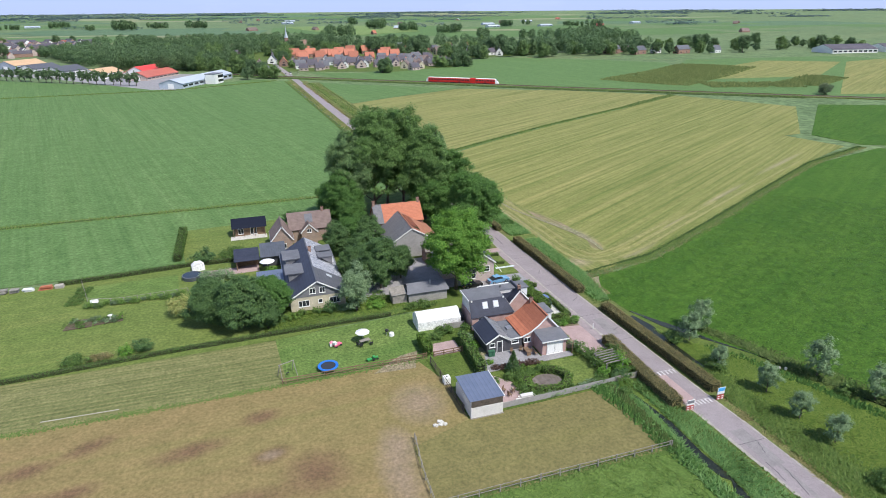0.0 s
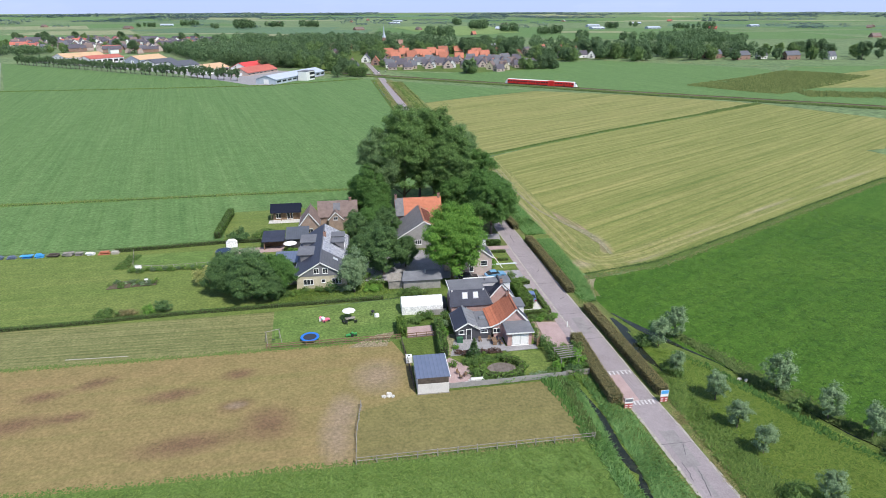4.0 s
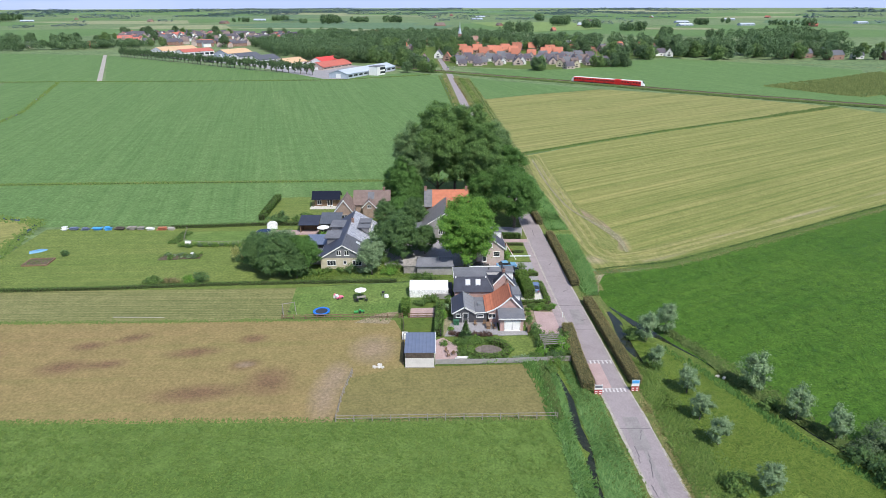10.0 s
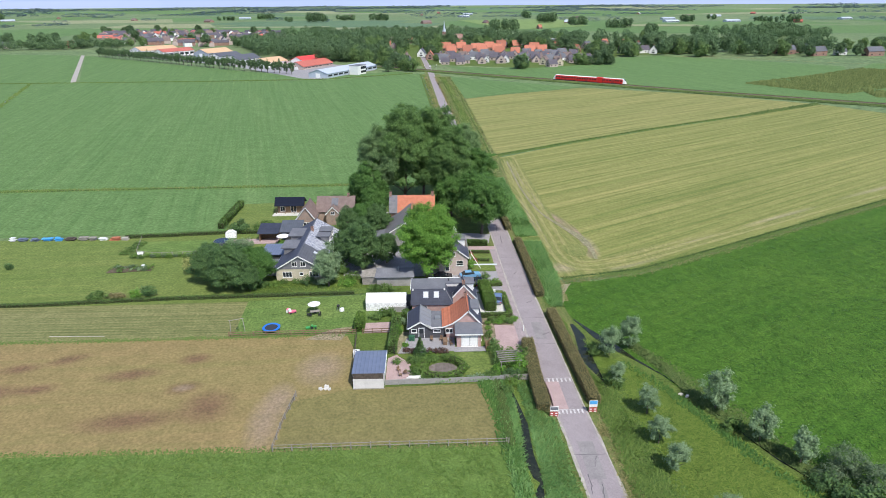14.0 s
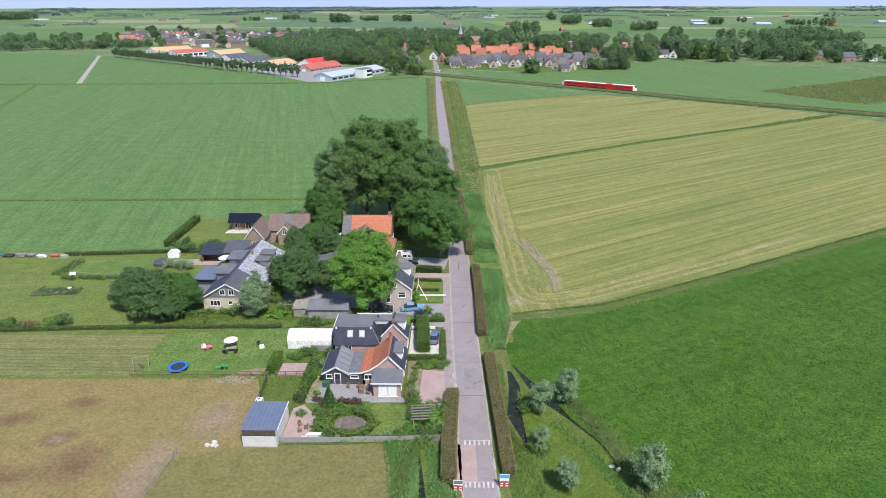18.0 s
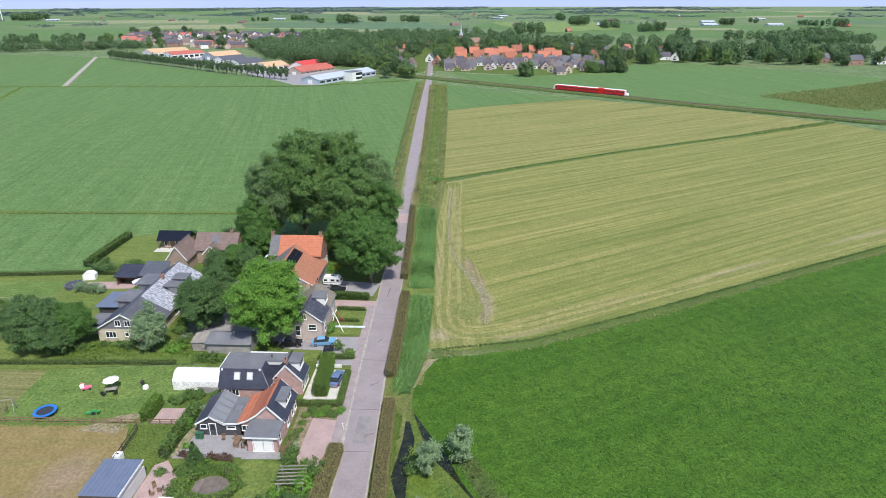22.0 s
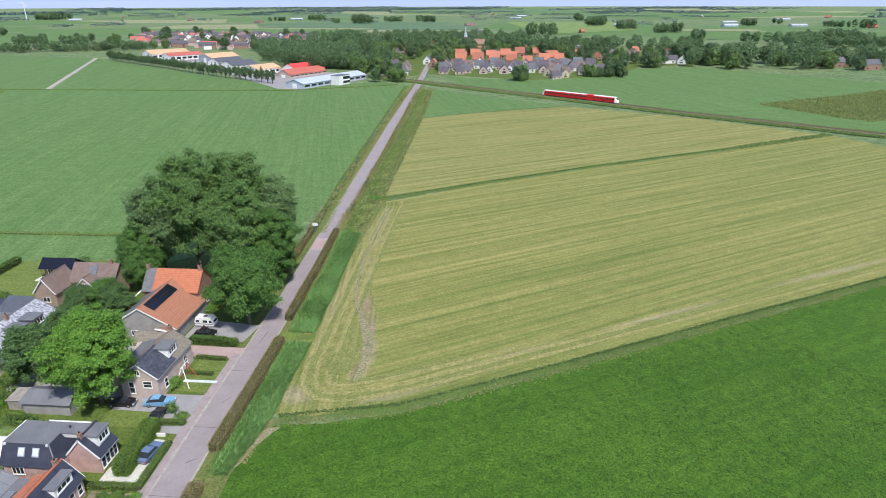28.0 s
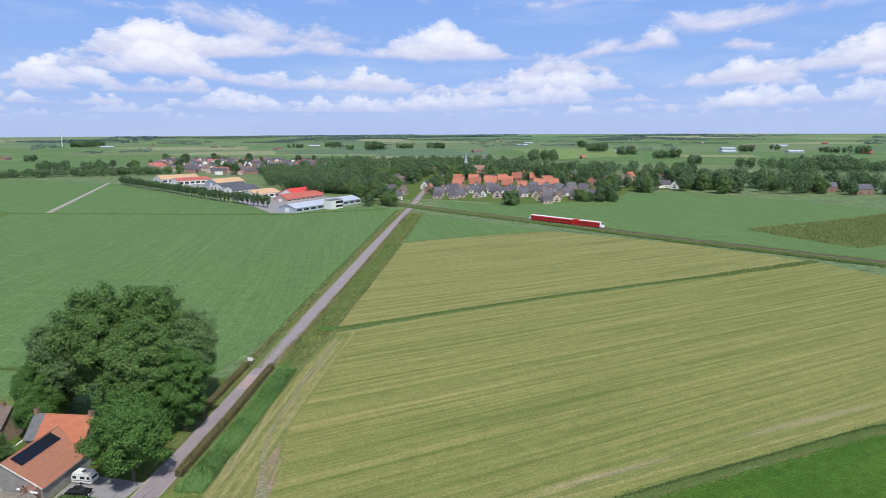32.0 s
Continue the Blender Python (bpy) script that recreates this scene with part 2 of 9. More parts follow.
M["hay"] = field_mat("mown_hay_field", (0.132, 0.170, 0.042), (0.200, 0.212, 0.065), (0.278, 0.260, 0.095), radians(31), 1.3, 260, 26, 0.6, 0.66, None, [(52, 129.5, 14, 1.6, 27, TRACK), (72, 143.5, 18, 1.4, 29, TRACK), (104, 161, 24, 1.4, 28, TRACK), (150, 186, 34, 1.6, 27, TRACK), (46, 141, 2.2, 9, 0, TRACK)], rough_grain=0.5, lines=1.7, line_depth=1.1)
M["hay_north"] = field_mat("mown_hay_field_north", (0.172, 0.194, 0.058), (0.217, 0.223, 0.074), (0.274, 0.251, 0.096), radians(31), 1.5, 220, 26, 0.6, 0.7, rough_grain=0.5, lines=2.2, line_depth=1.1)
M["headland"] = field_mat("mown_headland", (0.149, 0.179, 0.050), (0.203, 0.212, 0.069), (0.266, 0.245, 0.096), radians(97), 1.4, 90, 14, 0.6, 0.7, None, [(45.2, 139, 2.4, 10, -3, PALE_EARTH), (44.6, 150, 2.6, 9, 8, PALE_EARTH), (41.6, 161, 2.2, 10, 16, PALE_EARTH), (38.8, 178, 1.8, 16, 6, TRACK), (35.2, 160, 1.4, 30, 2, TRACK), (37.6, 205, 1.6, 24, 2, TRACK), (36, 128.5, 5, 4, 0, TRACK)], rough_grain=0.6, lines=0.7, stain=0.9)
M["bare"] = field_mat("bare_soil", (0.230, 0.180, 0.130), (0.270, 0.218, 0.160), (0.220, 0.199, 0.110), 1.5, 2, 12, 5, 0.4, 0.5)
M["rough"] = field_mat("rough_meadow", (0.068, 0.116, 0.022), (0.092, 0.140, 0.028), (0.122, 0.158, 0.038), radians(95), 1.6, 14, 5, 0.3, 0.4, rough_grain=1.15)
M["meadow_rough"] = field_mat("bright_rough_meadow", (0.098, 0.160, 0.028), (0.124, 0.184, 0.034), (0.155, 0.200, 0.046), radians(60), 1.2, 9, 5, 0.3, 0.45, rough_grain=1.1)
M["verge"] = field_mat("verge_grass", (0.081, 0.128, 0.029), (0.118, 0.154, 0.043), (0.202, 0.180, 0.077), radians(92), 0.8, 25, 5, 0.4, 0.6)
M["asphalt"] = surface("worn_asphalt", (0.257, 0.222, 0.229), (0.299, 0.260, 0.268), 3.5, 0.12, 0.9, 0, 0.2, 0.01)
M["paving"] = surface("pink_clinker_paving", (0.356, 0.257, 0.248), (0.416, 0.304, 0.292), 2.0, 0.12, 0.9)
M["paving_grey"] = surface("grey_paving", (0.252, 0.242, 0.251), (0.310, 0.300, 0.307), 2.0, 0.2, 0.9)
M["paving_side"] = surface("lavender_brick_paving", (0.270, 0.222, 0.226), (0.335, 0.280, 0.282), 1.2, 0.14, 0.9)
M["paving_light"] = surface("pale_paving", (0.50, 0.48, 0.44), (0.58, 0.56, 0.52), 2.0, 0.2, 0.9)
M["water"] = surface("ditch_water", (0.012, 0.016, 0.010), (0.03, 0.034, 0.02), 1.5, 0.4, 0.08, 0, 0.05, 0.01)
M["white"] = plain("white_paint", (0.78, 0.78, 0.76), 0.45)
M["mark"] = surface("worn_road_paint", (0.38, 0.36, 0.355), (0.62, 0.60, 0.59), 0.5, 0.08, 0.8)
M["glass"] = plain("dark_window_glass", (0.03, 0.036, 0.042), 0.06)
M["leaf_poplar"] = leaf_mat("poplar_leaves", (0.078, 0.154, 0.044), (0.190, 0.318, 0.090))
M["leaf_dark"] = leaf_mat("dark_leaves", (0.058, 0.122, 0.048), (0.155, 0.262, 0.082))
M["leaf_bright"] = leaf_mat("bright_leaves", (0.085, 0.215, 0.034), (0.225, 0.410, 0.068))
M["leaf_willow"] = leaf_mat("silver_leaves", (0.145, 0.228, 0.112), (0.325, 0.445, 0.240))
M["leaf_mid"] = leaf_mat("shrub_leaves", (0.070, 0.140, 0.038), (0.180, 0.285, 0.072))
M["leaf_hedge"] = leaf_mat("hedge_leaves", (0.167, 0.165, 0.072), (0.373, 0.309, 0.144))
M["leaf_box"] = leaf_mat("clipped_hedge_leaves", (0.090, 0.180, 0.038), (0.205, 0.320, 0.064))
M["leaf_far"] = leaf_mat("far_leaves", (0.086, 0.128, 0.079), (0.205, 0.249, 0.134))
M["bark"] = surface("bark", (0.09, 0.075, 0.055), (0.15, 0.125, 0.095), 0.6, 0.08, 0.95)
M["brick_pink"] = brick_mat("pale_pink_brick", (0.492, 0.309, 0.274), (0.419, 0.251, 0.220), (0.443, 0.341, 0.319))
M["brick_red"] = brick_mat("red_brown_brick", (0.30, 0.16, 0.115), (0.24, 0.125, 0.09), (0.30, 0.25, 0.22))
M["brick_brown"] = brick_mat("brown_grey_brick", (0.36, 0.25, 0.19), (0.29, 0.20, 0.15), (0.34, 0.29, 0.25))
M["brick_cream"] = brick_mat("cream_brick", (0.56, 0.50, 0.36), (0.49, 0.43, 0.30), (0.5, 0.46, 0.36))
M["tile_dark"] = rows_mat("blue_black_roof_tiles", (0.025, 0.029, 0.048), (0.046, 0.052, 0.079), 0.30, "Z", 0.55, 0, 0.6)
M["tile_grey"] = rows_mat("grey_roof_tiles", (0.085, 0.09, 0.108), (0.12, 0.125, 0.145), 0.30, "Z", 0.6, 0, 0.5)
M["tile_orange"] = rows_mat("orange_clay_tiles", (0.36, 0.115, 0.060), (0.46, 0.165, 0.090), 0.28, "Z", 0.75, 0, 0.6, 0.7, 0.12)
M["tile_salmon"] = rows_mat("salmon_clay_tiles", (0.37, 0.125, 0.075), (0.46, 0.175, 0.11), 0.28, "Z", 0.8, 0, 0.6, 0.7, 0.22)
M["track"] = field_mat("tractor_track_earth", (0.24, 0.215, 0.135), (0.27, 0.24, 0.16), (0.20, 0.205, 0.105), 1.4, 0.8, 9, 4, 0.4, 0.6)
M["tile_lichen"] = surface("lichen_spotted_slates", (0.028, 0.032, 0.054), (0.080, 0.085, 0.110), 0.5, 0.22, 0.65, 0, 0.4, 0.02)
M["tile_brown"] = rows_mat("weathered_brown_tiles", (0.150, 0.108, 0.098), (0.225, 0.165, 0.145), 0.28, "Z", 0.8, 0, 0.6, 0.9, 0.12)
M["felt"] = surface("grey_roofing_felt", (0.126, 0.131, 0.149), (0.170, 0.175, 0.193), 2.5, 0.1, 0.75)
M["sheet_blue"] = rows_mat("blue_grey_ribbed_sheet", (0.112, 0.143, 0.216), (0.150, 0.180, 0.264), 0.6, "X", 0.5, 0, 0.45)
M["board_dark"] = rows_mat("dark_weatherboard", (0.05, 0.052, 0.06), (0.085, 0.085, 0.095), 0.18, "Z", 0.7, 0, 0.6)
M["board_grey"] = rows_mat("grey_weathered_boards", (0.28, 0.27, 0.26), (0.40, 0.385, 0.37), 0.15, "Z", 0.85, 0, 0.6)
M["board_white"] = rows_mat("whitewashed_boards", (0.62, 0.60, 0.57), (0.74, 0.72, 0.69), 0.16, "Z", 0.8, 0, 0.4)
M["wood"] = surface("brown_wood", (0.16, 0.10, 0.06), (0.25, 0.165, 0.10), 0.5, 0.06, 0.8)
M["wood_grey"] = surface("silvered_wood", (0.22, 0.20, 0.175), (0.33, 0.305, 0.27), 0.7, 0.08, 0.9)
M["solar"] = plain("solar_cells", (0.012, 0.014, 0.024), 0.12)
M["steel"] = plain("galvanised_steel", (0.42, 0.43, 0.44), 0.4, 0.7)
M["black"] = plain("black_plastic", (0.025, 0.025, 0.028), 0.5)
M["sheet_zinc"] = rows_mat("zinc_sheet", (0.24, 0.25, 0.27), (0.30, 0.31, 0.33), 1.4, "Y", 0.4, 0.3, 0.3)
M["sheet_dark"] = rows_mat("dark_ribbed_sheet", (0.07, 0.08, 0.10), (0.11, 0.12, 0.145), 0.5, "X", 0.45, 0, 0.5)
M["bin_green"] = plain("green_plastic", (0.035, 0.13, 0.07), 0.45)
M["glass_sky"] = plain("skylight_glass", (0.62, 0.66, 0.70), 0.08)
M["brick_pale"] = brick_mat("pale_rose_brick", (0.52, 0.41, 0.36), (0.46, 0.35, 0.31), (0.46, 0.42, 0.39))
M["tile_moss"] = rows_mat("mossy_tiles", (0.16, 0.135, 0.105), (0.27, 0.24, 0.20), 0.3, "Z", 0.9, 0, 0.5, 0.5)
M["tile_slate"] = rows_mat("worn_slate", (0.115, 0.115, 0.125), (0.18, 0.18, 0.19), 0.28, "Z", 0.7, 0, 0.5, 0.8)
M["tile_orange_old"] = rows_mat("weathered_orange_tiles", (0.333, 0.135, 0.081), (0.421, 0.200, 0.127), 0.26, "Z", 0.8, 0, 0.6, 0.6)
M["board_slate"] = rows_mat("grey_slate_boards", (0.17, 0.17, 0.185), (0.225, 0.225, 0.24), 0.2, "Z", 0.7, 0, 0.5)
M["tent_white"] = surface("white_tent_sheet", (0.70, 0.70, 0.68), (0.82, 0.82, 0.80), 1.2, 0.3, 0.6)
M["tar"] = surface("road_tar", (0.07, 0.065, 0.07), (0.12, 0.11, 0.115), 0.6, 0.1, 0.8)
M["grit"] = surface("pale_road_grit", (0.30, 0.27, 0.24), (0.42, 0.39, 0.35), 0.7, 0.1, 0.95)
M["ballast"] = surface("rusty_ballast", (0.15, 0.125, 0.105), (0.21, 0.18, 0.155), 2.5, 0.15, 0.95)
M["asphalt_dark"] = surface("patched_asphalt", (0.220, 0.201, 0.203), (0.267, 0.247, 0.244), 1.2, 0.12, 0.9)
M["wood_dark"] = surface("dark_wood", (0.06, 0.048, 0.038), (0.10, 0.08, 0.065), 0.5, 0.06, 0.85)
M["wood_pale"] = surface("pale_weathered_wood", (0.36, 0.335, 0.29), (0.46, 0.43, 0.38), 0.7, 0.08, 0.9)
M["wood_deck"] = surface("grey_deck_wood", (0.139, 0.112, 0.096), (0.198, 0.167, 0.149), 0.7, 0.08, 0.9, per_object=0.15)
M["paint_sky"] = plain("light_blue_paint", (0.17, 0.36, 0.56), 0.25)
M["paint_steel"] = plain("steel_blue_paint", (0.13, 0.19, 0.33), 0.25)
M["paint_black"] = plain("black_paint", (0.018, 0.018, 0.022), 0.2)
M["red"] = plain("red_paint", (0.62, 0.03, 0.03), 0.4)
M["red_dull"] = plain("dull_red_paint", (0.38, 0.07, 0.06), 0.6)
M["blue"] = plain("bright_blue_vinyl", (0.02, 0.17, 0.62), 0.45)
M["blue_pale"] = plain("blue_tarpaulin", (0.07, 0.36, 0.72), 0.5)
M["mat_dark"] = plain("dark_net", (0.03, 0.035, 0.05), 0.8)
M["pink"] = plain("pink_plastic", (0.78, 0.17, 0.28), 0.45)
M["toy_green"] = plain("toy_green_plastic", (0.05, 0.30, 0.08), 0.45)
M["soil"] = surface("garden_soil", (0.07, 0.05, 0.035), (0.12, 0.09, 0.06), 0.6, 0.1, 0.95)
M["path_pale"] = surface("pale_blue_path", (0.50, 0.56, 0.58), (0.60, 0.66, 0.68), 1.0, 0.2, 0.8)
M["white_wool"] = surface("pale_stone", (0.44, 0.41, 0.35), (0.60, 0.57, 0.50), 0.3, 0.06, 0.95)
M["leaf_gold"] = leaf_mat("golden_leaves", (0.240, 0.264, 0.036), (0.456, 0.456, 0.060))
M["steel_rust"] = plain("rusty_rail_steel", (0.14, 0.09, 0.065), 0.6, 0.4)
M["train_red"] = plain("train_red_paint", (0.60, 0.022, 0.02), 0.3)
M["train_dark"] = plain("train_door_paint", (0.30, 0.02, 0.02), 0.35)
M["sheet_pale"] = rows_mat("pale_blue_sheet", (0.36, 0.42, 0.48), (0.44, 0.50, 0.56), 1.2, "X", 0.5, 0, 0.3)
M["roof_pale"] = rows_mat("pale_blue_roof_sheet", (0.42, 0.47, 0.54), (0.50, 0.55, 0.62), 1.6, "X", 0.45, 0, 0.25, 8)
M["roof_red"] = rows_mat("bright_red_roof_sheet", (0.62, 0.05, 0.045), (0.72, 0.08, 0.06), 1.6, "X", 0.5, 0, 0.2, 8)
M["roof_rust"] = rows_mat("dull_red_roof_sheet", (0.42, 0.11, 0.08), (0.50, 0.15, 0.11), 1.6, "X", 0.6, 0, 0.3, 8)
M["roof_tan"] = rows_mat("sand_roof_sheet", (0.55, 0.36, 0.20), (0.64, 0.43, 0.26), 1.6, "X", 0.6, 0, 0.3, 8)
M["roof_violet"] = rows_mat("violet_grey_roof_sheet", (0.075, 0.068, 0.086), (0.115, 0.104, 0.125), 1.6, "X", 0.85, 0, 0.3, 8)
# blue-grey leaf tone with the distance haze painted into the colour
M["leaf_haze"] = leaf_mat("haze_tinted_leaves", (0.084, 0.142, 0.167), (0.167, 0.229, 0.254))
M["roof_patched"] = surface("patched_pale_roof", (0.14, 0.155, 0.21), (0.56, 0.57, 0.61), 0.4, 0.25, 0.5, 0.0, 0.2, 0.01, stretch=(1.6, 1, 1))
M["leaf_silver_poplar"] = leaf_mat("grey_green_leaves", (0.100, 0.178, 0.070), (0.236, 0.355, 0.140))
M["leaf_village"] = leaf_mat("village_leaves", (0.095, 0.175, 0.060), (0.240, 0.355, 0.120))
M["leaf_grey"] = leaf_mat("grey_willow_leaves", (0.085, 0.135, 0.070), (0.190, 0.260, 0.135))
M["leaf_lime"] = leaf_mat("lime_leaves", (0.062, 0.145, 0.036), (0.150, 0.290, 0.066))


def tuft_mat(name, c1, c2):
    """Matted tall grass: a tone for every tussock, with a grain."""
    m, nt, b = base_mat(name, 0.95)
    b.inputs["Specular IOR Level"].default_value = 0.15
    geo = nt.nodes.new("ShaderNodeNewGeometry")
    r = ramp_of(nt, [(0.0, c1), (1.0, c2)])
    nt.links.new(geo.outputs["Random Per Island"], r.inputs["Fac"])
    g = ramp_of(nt, [(0.3, (0.72, 0.72, 0.72)), (0.7, (1.25, 1.25, 1.25))])
    n = noise_of(nt, coords(nt), 6.0, 3, 0.7)
    nt.links.new(n, g.inputs["Fac"])
    nt.links.new(mix_of(nt, 1.0, r.outputs["Color"], g.outputs["Color"], "MULTIPLY"), b.inputs["Base Color"])
    bump_of(nt, b, n, 0.5, 0.1)
    return m


M["grass_tuft"] = tuft_mat("tussock_grass", (0.081, 0.146, 0.035), (0.141, 0.196, 0.056))
M["straw_tuft"] = tuft_mat("tussock_dry_grass", (0.140, 0.154, 0.058), (0.247, 0.223, 0.106))
M["reed_tuft"] = tuft_mat("tussock_reed", (0.059, 0.142, 0.032), (0.112, 0.204, 0.053))
M["herb_tuft"] = tuft_mat("tussock_herbs", (0.064, 0.112, 0.032), (0.133, 0.176, 0.058))
# dark ditch growth; the same tone paints shade along the meadow ditch
M["dark_tuft"] = tuft_mat("tussock_sedge_and_shade", (0.035, 0.070, 0.022), (0.075, 0.115, 0.036))
M["nursery"] = tuft_mat("nursery_shrubs", (0.075, 0.110, 0.034), (0.175, 0.205, 0.072))
M["verge_blade"] = leaf_mat("yellow_green_blades", (0.150, 0.200, 0.055), (0.300, 0.330, 0.110))
M["meadow_blade"] = leaf_mat("lush_meadow_blades", (0.100, 0.185, 0.028), (0.250, 0.330, 0.070))
M["lush_blade"] = leaf_mat("dark_lush_blades", (0.038, 0.112, 0.013), (0.115, 0.215, 0.030))
M["front_blade"] = leaf_mat("tall_meadow_blades", (0.085, 0.165, 0.030), (0.190, 0.270, 0.064))
M["reed_blade"] = leaf_mat("fresh_reed_blades", (0.095, 0.220, 0.060), (0.230, 0.380, 0.125))
M["dry_blade"] = leaf_mat("dry_grass_blades", (0.200, 0.190, 0.075), (0.340, 0.290, 0.130))
M["swath_pale"] = field_mat("pale_cut_swath", (0.200, 0.205, 0.072), (0.255, 0.245, 0.095), (0.320, 0.290, 0.125), 1.57, 0.5, 8, 4, 0.35, 0.6, rough_grain=0.8)
M["swath_green"] = field_mat("green_cut_swath", (0.150, 0.178, 0.052), (0.182, 0.200, 0.064), (0.225, 0.228, 0.082), 1.57, 0.5, 8, 4, 0.35, 0.6, rough_grain=0.8)
M["straw_leaf"] = leaf_mat("pale_yellow_leaves", (0.260, 0.300, 0.090), (0.420, 0.420, 0.160))
M["leaf_red"] = leaf_mat("red_brown_leaves", (0.100, 0.060, 0.050), (0.200, 0.130, 0.100))
M["leaf_wood"] = leaf_mat("wood_leaves", (0.070, 0.130, 0.062), (0.185, 0.285, 0.122))
M["far_pale"] = field_mat("far_pale_field", (0.216, 0.243, 0.122), (0.249, 0.265, 0.140), (0.271, 0.279, 0.159), 0.4, 20, 200, 60, 3, 0.5)
M["far_bright"] = field_mat("far_bright_meadow", (0.155, 0.235, 0.070), (0.172, 0.248, 0.078), (0.190, 0.260, 0.088), 0.4, 20, 200, 60, 3, 0.5)
M["far_dark"] = field_mat("far_dark_field", (0.086, 0.157, 0.079), (0.101, 0.173, 0.089), (0.124, 0.190, 0.102), 0.4, 20, 200, 60, 3, 0.5)


# ---- mesh helpers ----
class Build:
    """Collects vertices and faces for one mesh."""

    def __init__(self):
        self.v, self.f = [], []

    def face(self, pts):
        n = len(self.v)
        self.v.extend(tuple(p) for p in pts)
        self.f.append(tuple(range(n, n + len(pts))))
        return self

    def box(self, x0, x1, y0, y1, z0, z1, m=None):
        n = len(self.v)
        c = [(x0, y0, z0), (x1, y0, z0), (x1, y1, z0), (x0, y1, z0), (x0, y0, z1), (x1, y0, z1), (x1, y1, z1), (x0, y1, z1)]
        self.v.extend(tuple(m @ Vector(p)) for p in c) if m else self.v.extend(c)
        self.f.extend(tuple(n + i for i in q) for q in ((3, 2, 1, 0), (4, 5, 6, 7), (0, 1, 5, 4), (1, 2, 6, 5), (2, 3, 7, 6), (3, 0, 4, 7)))
        return self

    def prism(self, ring, z0, z1):
        """Upright prism over a ring of (x, y), counter-clockwise."""
        n, k = len(self.v), len(ring)
        self.v.extend((x, y, z0) for x, y in ring)
        self.v.extend((x, y, z1) for x, y in ring)
        self.f.append(tuple(n + i for i in reversed(range(k))))
        self.f.append(tuple(n + k + i for i in range(k)))
        self.f.extend((n + i, n + (i + 1) % k, n + k + (i + 1) % k, n + k + i) for i in range(k))
        return self

    def sweep(self, ring, a, b):
        """A prism of a ring of (y, z) from x = a to x = b, counter-clockwise seen from +x."""
        n, k = len(self.v), len(ring)
        self.v.extend((a, y, z) for y, z in ring)
        self.v.extend((b, y, z) for y, z in ring)
        self.f.append(tuple(n + i for i in reversed(range(k))))
        self.f.append(tuple(n + k + i for i in range(k)))
        self.f.extend((n + i, n + (i + 1) % k, n + k + (i + 1) % k, n + k + i) for i in range(k))
        return self

    def rod(self, p, q, r0, r1=None, k=6):
        p, q = Vector(p), Vector(q)
        r1 = r0 if r1 is None else r1
        d = (q - p).normalized()
        u = d.orthogonal().normalized()
        w = d.cross(u)
        n = len(self.v)
        for c, r in ((p, r0), (q, r1)):
            self.v.extend(tuple(c + r * (math.cos(2 * math.pi * i / k) * u + math.sin(2 * math.pi * i / k) * w)) for i in range(k))
        self.f.append(tuple(n + i for i in reversed(range(k))))
        self.f.append(tuple(n + k + i for i in range(k)))
        self.f.extend((n + i, n + (i + 1) % k, n + k + (i + 1) % k, n + k + i) for i in range(k))
        return self

    def slab(self, a, b, c, d, t):
        """A plate of thickness t under the quad a b c d."""
        a, b, c, d = (Vector(p) for p in (a, b, c, d))
        nrm = (b - a).cross(d - a).normalized() * t
        n = len(self.v)
        self.v.extend(tuple(p) for p in (a - nrm, b - nrm, c - nrm, d - nrm, a, b, c, d))
        self.f.extend(tuple(n + i for i in q) for q in ((3, 2, 1, 0), (4, 5, 6, 7), (0, 1, 5, 4), (1, 2, 6, 5), (2, 3, 7, 6), (3, 0, 4, 7)))
        return self

    def lathe(self, rings, k=12, cx=0.0, cy=0.0):
        """Rings of (radius, z), closed at both ends."""
        n = len(self.v)
        for r, z in rings:
            self.v.extend((cx + r * math.cos(2 * math.pi * i / k), cy + r * math.sin(2 * math.pi * i / k), z) for i in range(k))
        for j in range(len(rings) - 1):
            self.f.extend((n + j * k + i, n + j * k + (i + 1) % k, n + (j + 1) * k + (i + 1) % k, n + (j + 1) * k + i) for i in range(k))
        self.f.append(tuple(n + i for i in reversed(range(k))))
        self.f.append(tuple(n + (len(rings) - 1) * k + i for i in range(k)))
        return self

    def mesh(self, name, mat, smooth=False):
        me = bpy.data.meshes.new(name)
        me.from_pydata(self.v, [], self.f)
        me.materials.append(mat)
        if smooth:
            me.polygons.foreach_set("use_smooth", [True] * len(me.polygons))
        me.update()
        return me


def part(name, build, mat, parent, label="", m=None, smooth=False):
    ob = new(name, build.mesh(name, mat, smooth))
    ob.parent = parent
    if m is not None:
        ob.matrix_basis = m
    return tagged(ob, label)


def thing(name, x, y, rz, label, category, group="", z=0.0, kind=""):
    ob = new(name)
    ob.empty_display_size = 0.5
    ob.matrix_basis = pose(x, y, z, 0, 0, rz)
    return tagged(ob, label, category, group, kind)


def single(name, build, mat, label, category="", group="", kind="", m=None, smooth=False):
    ob = new(name, build.mesh(name, mat, smooth))
    if m is not None:
        ob.matrix_basis = m
    return tagged(ob, label, category, group, kind)


# ---- land ----
def sheet(name, ring, z, mat, label, thick=0.06, category="field"):
    return single(name, Build().prism(ring if area(ring) > 0 else ring[::-1], z - thick, z), mat, label, category, "", "structure")


def area(ring):
    return sum(a[0] * b[1] - b[0] * a[1] for a, b in zip(ring, ring[1:] + ring[:1]))


def ground_height(r):
    t = max(0.0, (r - 2200) / 2650)
    return -0.12 + 30 * t * t


